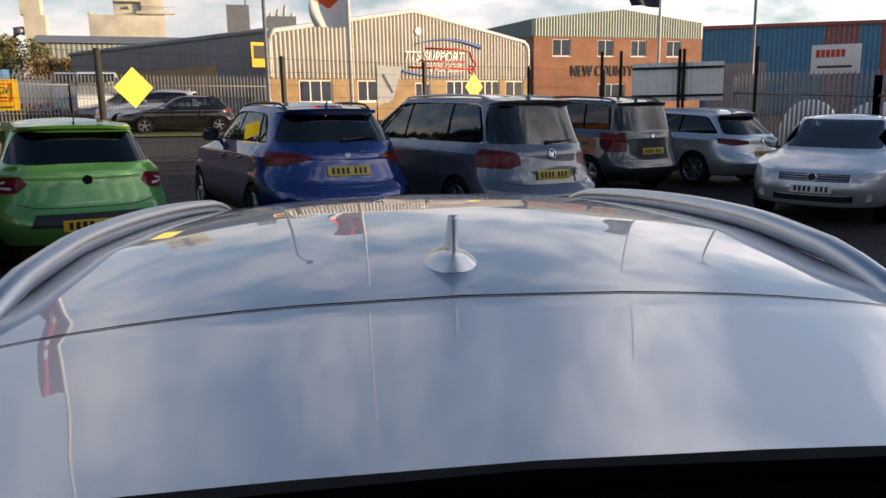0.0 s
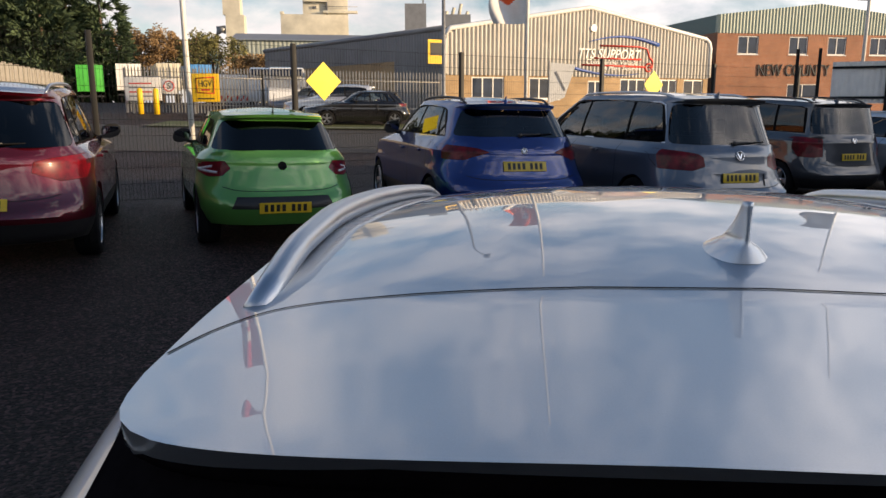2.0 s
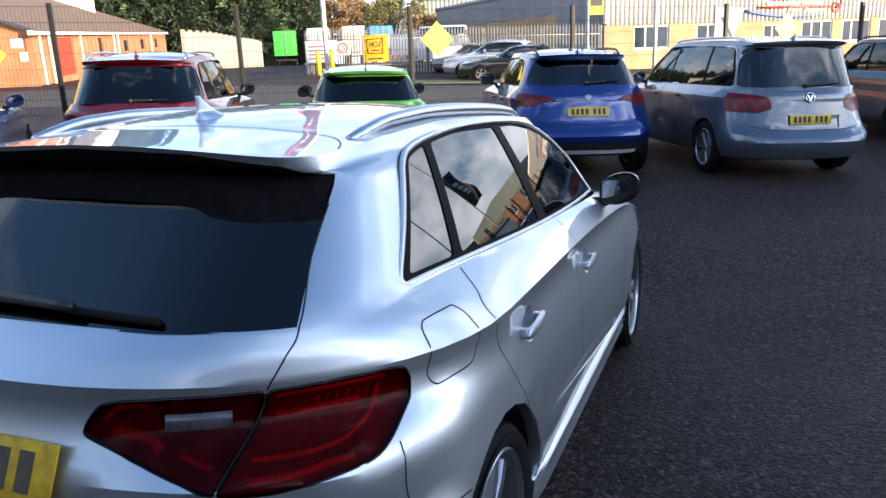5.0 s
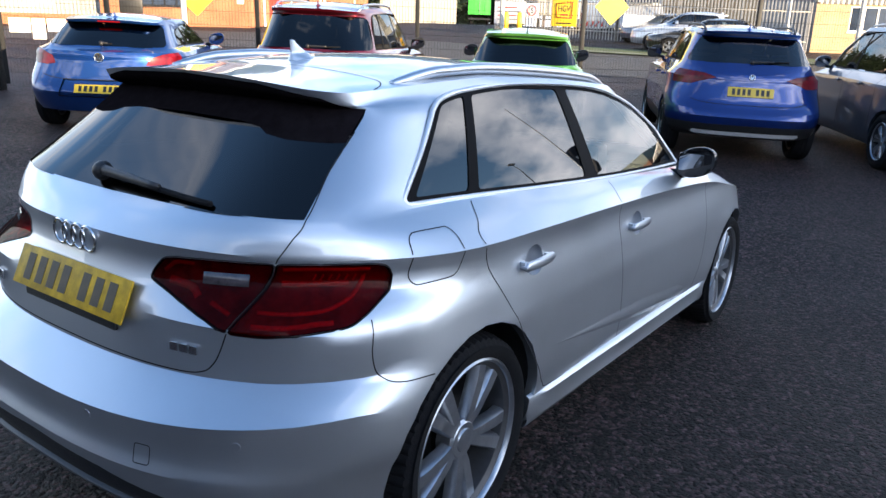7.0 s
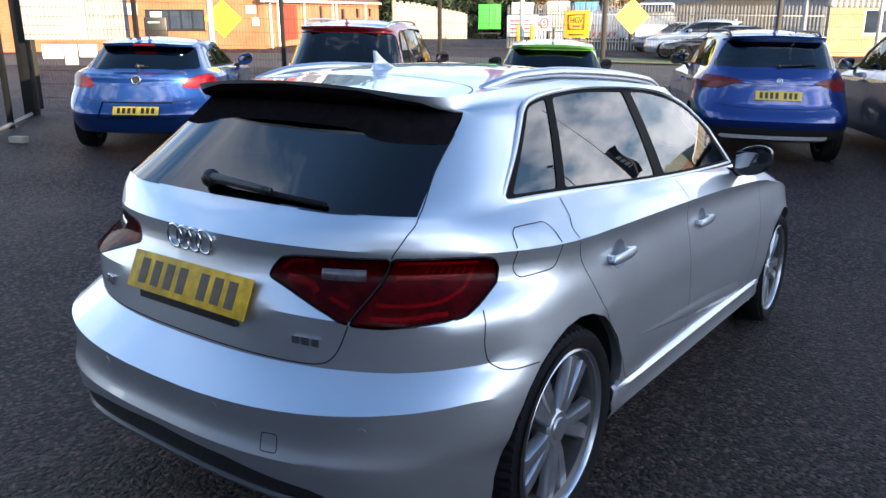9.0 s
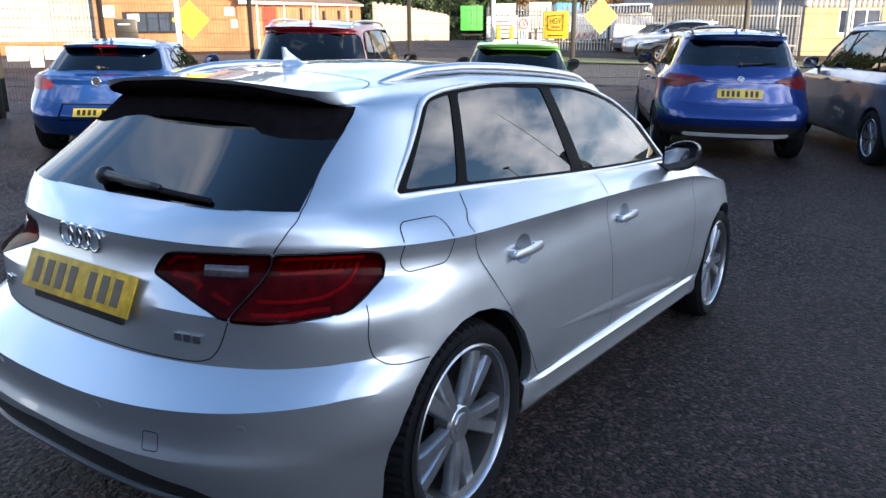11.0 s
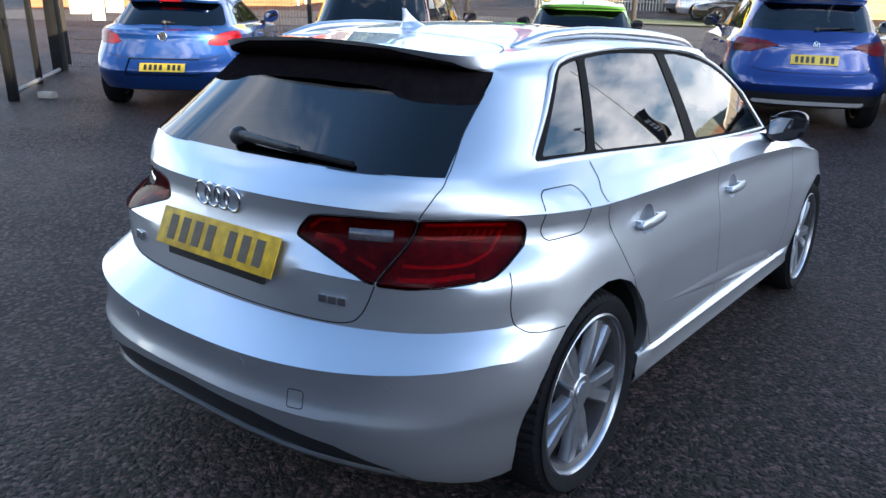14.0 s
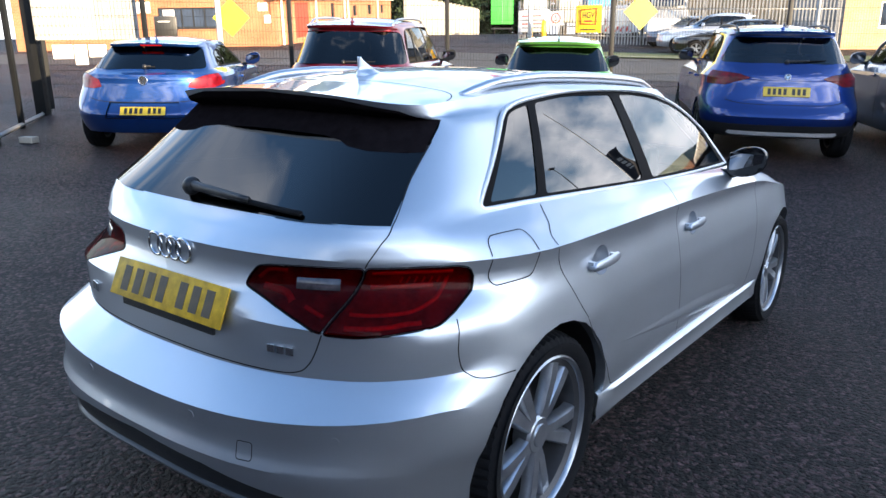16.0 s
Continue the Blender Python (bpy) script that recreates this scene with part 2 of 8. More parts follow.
def finish(bm, name, mat, angle=32):
    for f in bm.faces:
        f.smooth = True
    lim = radians(angle)
    for e in bm.edges:
        if len(e.link_faces) == 2 and e.calc_face_angle(0) > lim:
            e.smooth = False
    me = bpy.data.meshes.new(name)
    bm.to_mesh(me)
    bm.free()
    if mat:
        me.materials.append(mat)
    return me


def part(name, bm, mat, parent, label="", angle=32):
    ob = new(name, finish(bm, name, mat, angle))
    ob.parent = parent
    if label:
        ob["label"] = label
    return ob


def thing(name, m, label, category, group="", kind=""):
    ob = new(name)
    ob.matrix_world = m
    return tagged(ob, label, category, group, kind)


def solid(name, bm, mat, label, category, m=None, group="", kind="", angle=32):
    ob = new(name, finish(bm, name, mat, angle))
    if m is not None:
        ob.matrix_world = m
    return tagged(ob, label, category, group, kind)


def add_box(bm, x0, x1, y0, y1, z0, z1, bevel=0.0, m=None):
    r = bmesh.ops.create_cube(bm, size=1.0)
    vs = r["verts"]
    for v in vs:
        v.co = Vector((x0 + (v.co.x + 0.5) * (x1 - x0), y0 + (v.co.y + 0.5) * (y1 - y0), z0 + (v.co.z + 0.5) * (z1 - z0)))
    if bevel:
        es = list({e for v in vs for e in v.link_edges})
        r = bmesh.ops.bevel(bm, geom=es, offset=bevel, segments=2, affect="EDGES", profile=0.6)
        vs = list({v for f in r["faces"] for v in f.verts} | {v for v in vs if v.is_valid})
    if m is not None:
        bmesh.ops.transform(bm, matrix=m, verts=[v for v in vs if v.is_valid])
    return vs


def box(x0, x1, y0, y1, z0, z1, bevel=0.0, m=None):
    bm = bmesh.new()
    add_box(bm, x0, x1, y0, y1, z0, z1, bevel, m)
    return bm


def add_tube(bm, pts, r, seg=8, closed=False, cap=True):
    """Tube along points; r is one radius or one a point."""
    pts = [Vector(p) for p in pts]
    n = len(pts)
    rings = []
    for i, p in enumerate(pts):
        if closed:
            d = pts[(i + 1) % n] - pts[i - 1]
        else:
            d = pts[min(i + 1, n - 1)] - pts[max(i - 1, 0)]
        d.normalize()
        ref = Vector((0, 0, 1)) if abs(d.z) < 0.9 else Vector((1, 0, 0))
        a = d.cross(ref).normalized()
        b = d.cross(a)
        rr = r[i] if isinstance(r, (list, tuple)) else r
        rings.append([bm.verts.new(p + (a * math.cos(t) + b * math.sin(t)) * rr) for t in [k * math.tau / seg for k in range(seg)]])
    for i in range(n if closed else n - 1):
        A, B = rings[i], rings[(i + 1) % n]
        for k in range(seg):
            bm.faces.new((A[k], A[(k + 1) % seg], B[(k + 1) % seg], B[k]))
    if cap and not closed:
        bm.faces.new(list(reversed(rings[0])))
        bm.faces.new(rings[-1])
    return bm


def tube(pts, r, seg=8, closed=False):
    return add_tube(bmesh.new(), pts, r, seg, closed)


def lathe_x(profile, seg=48):
    """Surface of revolution about the x axis from (x, radius) pairs."""
    bm = bmesh.new()
    rings = [[bm.verts.new((x, r * math.cos(k * math.tau / seg), r * math.sin(k * math.tau / seg))) for k in range(seg)] for x, r in profile]
    for A, B in zip(rings, rings[1:]):
        for k in range(seg):
            bm.faces.new((A[k], A[(k + 1) % seg], B[(k + 1) % seg], B[k]))
    return bm


def prism(poly, depth, m=None, bevel=0.0):
    """Extrude a polygon given in (x, z) by depth along +y."""
    bm = bmesh.new()
    f = bm.faces.new([bm.verts.new((x, 0, z)) for x, z in poly])
    r = bmesh.ops.extrude_face_region(bm, geom=[f])
    bmesh.ops.translate(bm, vec=(0, depth, 0), verts=[v for v in r["geom"] if isinstance(v, bmesh.types.BMVert)])
    bmesh.ops.recalc_face_normals(bm, faces=bm.faces)
    if bevel:
        bmesh.ops.bevel(bm, geom=list(bm.edges), offset=bevel, segments=2, affect="EDGES")
    if m is not None:
        bmesh.ops.transform(bm, matrix=m, verts=bm.verts)
    return bm


def letters(text, height, depth=0.002, shear=0.0, space=1.0, width=None):
    """Raised letters of the built-in font as a bmesh, lying in x, z and facing -y, centred; squeezed to a width if given."""
    c = bpy.data.curves.new("text", "FONT")
    c.body, c.size, c.extrude, c.align_x, c.shear, c.space_character = text, 1.0, 0.0, "CENTER", shear, space
    ob = bpy.data.objects.new("text", c)
    scene.collection.objects.link(ob)
    me = ob.to_mesh(depsgraph=None) if False else bpy.data.meshes.new_from_object(ob)
    bpy.data.objects.remove(ob)
    bpy.data.curves.remove(c)
    bm = bmesh.new()
    bm.from_mesh(me)
    bpy.data.meshes.remove(me)
    xs, ys = [v.co.x for v in bm.verts], [v.co.y for v in bm.verts]
    s = height / (max(ys) - min(ys))
    sx = width / (max(xs) - min(xs)) if width else s
    cx, cy = (max(xs) + min(xs)) / 2, (max(ys) + min(ys)) / 2
    for v in bm.verts:
        v.co = Vector(((v.co.x - cx) * sx, 0, (v.co.y - cy) * s))
    r = bmesh.ops.extrude_face_region(bm, geom=list(bm.faces))
    bmesh.ops.translate(bm, vec=(0, -depth, 0), verts=[v for v in r["geom"] if isinstance(v, bmesh.types.BMVert)])
    return bm


def bars(n, width, height, gap=0.25, depth=0.002):
    """A row of n plain bars that stand in for characters."""
    bm = bmesh.new()
    step = width / n
    for i in range(n):
        x = -width / 2 + i * step
        add_box(bm, x + step * gap / 2, x + step * (1 - gap / 2), -depth, 0, -height / 2, height / 2)
    return bm


def inside(poly, a, b):
    hit = False
    j = len(poly) - 1
    for i in range(len(poly)):
        (xi, yi), (xj, yj) = poly[i], poly[j]
        if (yi > b) != (yj > b) and a < (xj - xi) * (b - yi) / (yj - yi) + xi:
            hit = not hit
        j = i
    return hit


def cut_out(bm, poly, ax, where, sink=0.0, delete=False):
    """Cut a polygon, given in the two axes ax, out of the faces for which where(centre, normal) holds. Returns the piece as a bmesh."""
    i, j = ax
    for k in range(len(poly)):
        a, b = poly[k], poly[(k + 1) % len(poly)]
        lo = (min(a[0], b[0]) - 0.002, min(a[1], b[1]) - 0.002)
        hi = (max(a[0], b[0]) + 0.002, max(a[1], b[1]) + 0.002)
        faces = []
        for f in bm.faces:
            u = [v.co[i] for v in f.verts]
            w = [v.co[j] for v in f.verts]
            if max(u) < lo[0] or min(u) > hi[0] or max(w) < lo[1] or min(w) > hi[1]:
                continue
            if where(f.calc_center_median(), f.normal):
                faces.append(f)
        if not faces:
            continue
        co, no = Vector((0, 0, 0)), Vector((0, 0, 0))
        co[i], co[j] = a
        no[i], no[j] = -(b[1] - a[1]), b[0] - a[0]
        if no.length < 1e-9:
            continue
        geom = faces + list({e for f in faces for e in f.edges}) + list({v for f in faces for v in f.verts})
        bmesh.ops.bisect_plane(bm, geom=geom, dist=1e-5, plane_co=co, plane_no=no.normalized())
    got = []
    for f in bm.faces:
        c = f.calc_center_median()
        if where(c, f.normal) and inside(poly, c[i], c[j]):
            got.append(f)
    piece = bmesh.new()
    if not delete:
        vm = {}
        for f in got:
            for v in f.verts:
                if v not in vm:
                    vm[v] = piece.verts.new(v.co - v.normal * sink)
        for f in got:
            try:
                piece.faces.new([vm[v] for v in f.verts])
            except ValueError:
                pass
    bmesh.ops.delete(bm, geom=got, context="FACES")
    return piece


def round_poly(poly, r, n=4):
    """Round the corners of a polygon. r: one radius or one a corner."""
    out = []
    k = len(poly)
    for i in range(k):
        p, a, b = Vector(poly[i]), Vector(poly[i - 1]), Vector(poly[(i + 1) % k])
        rr = r[i] if isinstance(r, (list, tuple)) else r
        if rr <= 0:
            out.append(tuple(p))
            continue
        da, db = (a - p), (b - p)
        ra, rb = min(rr, da.length * 0.45), min(rr, db.length * 0.45)
        s, e = p + da.normalized() * ra, p + db.normalized() * rb
        for q in range(n + 1):
            t = q / n
            out.append(tuple(s * (1 - t) ** 2 + p * 2 * t * (1 - t) + e * t * t))
    return out


def spline(pts, per=6, closed=False):
    """Catmull-Rom through 2D or 3D points."""
    P = [Vector(p) for p in pts]
    n = len(P)
    out = []
    for i in range(n if closed else n - 1):
        if closed:
            a, b, c, d = P[i - 1], P[i], P[(i + 1) % n], P[(i + 2) % n]
        else:
            a, b, c, d = P[max(i - 1, 0)], P[i], P[i + 1], P[min(i + 2, n - 1)]
        for q in range(per):
            t = q / per
            out.append(0.5 * ((2 * b) + (c - a) * t + (2 * a - 5 * b + 4 * c - d) * t * t + (3 * b - a - 3 * c + d) * t ** 3))
    if not closed:
        out.append(P[-1])
    return out


def onto(bvh, pts, ax, sign):
    """Cast 2D points along the third axis onto a surface: (place, normal) for each that meets it."""
    i, j = ax
    k = 3 - i - j
    got = []
    for p in pts:
        o, d = Vector((0, 0, 0)), Vector((0, 0, 0))
        o[i], o[j], o[k] = p[0], p[1], 6.0 * sign
        d[k] = -sign
        loc, nor, _, _ = bvh.ray_cast(o, d)
        if loc is not None:
            if nor.dot(d) > 0:
                nor = -nor
            got.append((loc, nor))
    return got


def smoothed(bm, out, ax, even=False, bow=None):
    """Lay a pane on one smooth second-order surface: coordinate out as a function of the axes ax. bow: fixed curvatures. Returns its normal and its height."""
    co = np.array([v.co[:] for v in bm.verts])
    mid = float(co[:, ax[1]].mean())

    def columns(u, w):
        return [1 + 0 * u, w, u * u * w, u ** 4, w * w, u * u] if even else [1 + 0 * u, w, u, u * w, w * w, u * u]
    A = np.stack(columns(co[:, ax[0]], co[:, ax[1]] - mid), 1)
    target = co[:, out]
    if bow:
        k = np.append(np.linalg.lstsq(A[:, :4], target - A[:, 4:] @ np.array(bow), rcond=None)[0], bow)
    else:
        k = np.linalg.lstsq(A, target, rcond=None)[0]
    for v, x in zip(bm.verts, A @ k):
        v.co[out] = float(x)
    bm.normal_update()

    def height(u, w):
        return float(sum(c * q for c, q in zip(k, columns(u, w - mid))))

    def normal(p):
        u, w, e = p[ax[0]], p[ax[1]], 1e-4
        n = Vector((0, 0, 0))
        n[out] = 1.0
        n[ax[0]] = -(height(u + e, w) - height(u - e, w)) / (2 * e)
        n[ax[1]] = -(height(u, w + e) - height(u, w - e)) / (2 * e)
        return n.normalized()
    return normal, height


def set_normals(ob, normal):
    """Shade a pane by the surface that it lies on."""
    me = ob.data
    facing = sum((pl.normal.dot(normal(pl.center)) * pl.area for pl in me.polygons), 0.0)
    sg = 1 if facing > 0 else -1
    if len(me.vertices):
        me.normals_split_custom_set_from_vertices([normal(v.co) * sg for v in me.vertices])


def uncut_normals(ob, bm0):
    """Shade a cut shell by the corner normals of the shell before it was cut."""
    me0 = finish(bm0.copy(), "uncut", None, 24)
    corner = [Vector(c.vector) for c in me0.corner_normals]
    tree = BVHTree.FromPolygons([v.co.copy() for v in me0.vertices], [tuple(pl.vertices) for pl in me0.polygons])
    polys = [([me0.vertices[i].co for i in pl.vertices], [corner[i] for i in pl.loop_indices]) for pl in me0.polygons]
    me = ob.data
    out = [Vector((0, 0, 1))] * len(me.loops)
    for pl in me.polygons:
        _, _, idx, _ = tree.find_nearest(pl.center)
        vs, ns = polys[idx]
        for li in pl.loop_indices:
            p = me.vertices[me.loops[li].vertex_index].co
            w = poly_3d_calc(vs, p)
            n = sum((nv * min(1.2, max(-0.2, wv)) for nv, wv in zip(ns, w)), Vector((0, 0, 0)))
            out[li] = n.normalized() if n.length > 1e-6 else pl.normal.copy()
    me.normals_split_custom_set(out)
    bpy.data.meshes.remove(me0)


def ribbon(hits, width, height, closed=False, base=-0.002, profile=((-1, 0), (-0.8, 0.7), (0, 1), (0.8, 0.7), (1, 0)), grow=None):
    """A raised strip that follows (place, normal) pairs; grow(share of its length) scales its width and height."""
    bm = bmesh.new()
    n = len(hits)
    rings = []
    for i in range(n):
        p, nor = hits[i]
        a = hits[i - 1][0] if (i or closed) else p
        b = hits[(i + 1) % n][0] if (i < n - 1 or closed) else p
        d = (b - a)
        if d.length < 1e-6:
            continue
        side = d.normalized().cross(nor).normalized()
        g = grow(i / (n - 1)) if grow else 1
        rings.append([bm.verts.new(p + side * u * width * g / 2 + nor * (base + (height - base) * h * g)) for u, h in profile])
    m = len(rings)
    for i in range(m if closed else m - 1):
        A, B = rings[i], rings[(i + 1) % m]
        for k in range(len(profile) - 1):
            bm.faces.new((A[k], B[k], B[k + 1], A[k + 1]))
    return bm

# ---- cars ----
from mathutils.bvhtree import BVHTree
from mathutils.interpolate import poly_3d_calc

NA, NK, NS = 12, 6, 44      # columns of a half shell: rear face, corner, side


def shell_row(yr, w, z, yf, D=0.6, n=2.6, Df=0.8, nf=2.4, rise=0.0, taper=((0, 1), (9, 1)), flare=(), fade=0.6):
    """Half an outline of the body, from the rear centre round the corner and along the side to the front centre. z: (y, z) pairs."""
    pts = []
    tc = radians(48)
    ths = [tc * i / NA for i in range(NA)] + [tc + (math.pi / 2 - tc) * i / NK for i in range(NK)]
    for th in ths:
        s, c = math.sin(th), math.cos(th)
        pts.append((w * s ** (2 / n), yr + D * (1 - max(c, 0) ** (2 / n))))
    y0, y1 = yr + D, yf - Df
    for i in range(NS + 1):
        pts.append((w, y0 + (y1 - y0) * i / NS))
    for th in reversed(ths):
        s, c = math.sin(th), math.cos(th)
        pts.append((w * s ** (2 / nf), yf - Df * (1 - max(c, 0) ** (2 / nf))))
    out = []
    for x, y in pts:
        zz = curve_at(z, y) + (rise * (x / w) ** 2 * max(0.0, 1 - max(0.0, y - yr - D * 0.5) / (D * fade)) if rise else 0)
        xx = x * curve_at(taper, y)
        for fy, fz, fr, fa in flare:
            d = math.hypot(y - fy, zz - fz)
            xx += fa * math.exp(-((d - fr) / 0.07) ** 2) * min(1, x / w) * (1 if x > 0.5 * w else 0)
        out.append(Vector((xx, y, zz)))
    return out


def shell(rows, creases, sub, crown, spread=2.0, ridge=None, hard=None):
    """Loft the rows into a closed half shell, add the roof over the last row, and mirror it."""
    fine = []
    R = len(rows)
    for k in range(R - 1):
        for q in range(sub):
            t = q / sub
            line = []
            for c in range(len(rows[0])):
                b, d = rows[k][c], rows[k + 1][c]
                soft = hard is not None and NA < c < len(rows[0]) - NA - NK
                cr_ = hard if soft else creases
                a = rows[k - 1][c] if k and k not in cr_ else b - (d - b) * 0.6
                e = rows[k + 2][c] if k + 2 < R and (k + 1) not in cr_ else d + (d - b) * 0.6
                # chord-scaled tangents keep unequal rows from overshooting
                l1, l0, l2 = max((d - b).length, 1e-4), max((b - a).length, 1e-4), max((e - d).length, 1e-4)
                ta = ((b - a) / l0 * l1 + (d - b) / l1 * l0) / (l0 + l1) * l1
                tb = ((d - b) / l1 * l2 + (e - d) / l2 * l1) / (l1 + l2) * l1
                h = t
                line.append(b * ((1 + 2 * h) * (1 - h) ** 2) + ta * (h * (1 - h) ** 2) + d * (h * h * (3 - 2 * h)) + tb * (h * h * (h - 1)))
            fine.append(line)
    fine.append(rows[-1])
    bm = bmesh.new()
    for sgn in (1, -1):
        V = [[bm.verts.new((p.x * sgn, p.y, p.z)) for p in line] for line in fine]
        for A, B in zip(V, V[1:]):
            for k in range(len(A) - 1):
                q = (A[k], A[k + 1], B[k + 1], B[k])
                bm.faces.new(q if sgn > 0 else q[::-1])
        top = rows[-1]
        side = top[NA:len(top) - NA]
        ns = len(side)
        grid = []
        for i in range(NA + 1):
            a = top[i].x / max(top[NA].x, 1e-6)
            ra, fa = top[i], top[len(top) - 1 - i]
            rc, fc = top[NA], top[len(top) - 1 - NA]
            line = []
            for j in range(ns):
                v = j / (ns - 1)
                sp = side[j]
                cr = crown * (1 - abs(a) ** spread) * ((2 * v) ** 2 * (3 - 4 * v) if v < 0.5 else 1 - (2 * v - 1) ** 4)
                p = Vector((a * sp.x, sp.y + (ra.y - rc.y) * (1 - v) ** 2 + (fa.y - fc.y) * v ** 2,
                            sp.z + (ra.z - rc.z) * (1 - v) ** 2 + (fa.z - fc.z) * v ** 2 + cr))
                if ridge:
                    # the middle of the roof follows the ridge line, the edge the side line
                    yc = sp.y + (top[0].y - rc.y) * (1 - v) ** 2 + (top[-1].y - fc.y) * v ** 2
                    zc = sp.z + (top[0].z - rc.z) * (1 - v) ** 2 + (top[-1].z - fc.z) * v ** 2
                    p.z += (curve_at(ridge, yc) - zc) * (1 - abs(a) ** spread) - cr
                line.append(bm.verts.new((p.x * sgn, p.y, p.z)))
            grid.append(line)
        for A, B in zip(grid, grid[1:]):
            for k in range(ns - 1):
                q = (A[k], B[k], B[k + 1], A[k + 1])
                bm.faces.new(q if sgn < 0 else q[::-1])
    bmesh.ops.remove_doubles(bm, verts=bm.verts, dist=0.0008)
    bmesh.ops.recalc_face_normals(bm, faces=bm.faces)
    up = [f for f in bm.faces if f.normal.z > 0.8 and f.calc_center_median().z > 0.9]
    if not up:
        bmesh.ops.reverse_faces(bm, faces=bm.faces)
    bm.normal_update()
    return bm


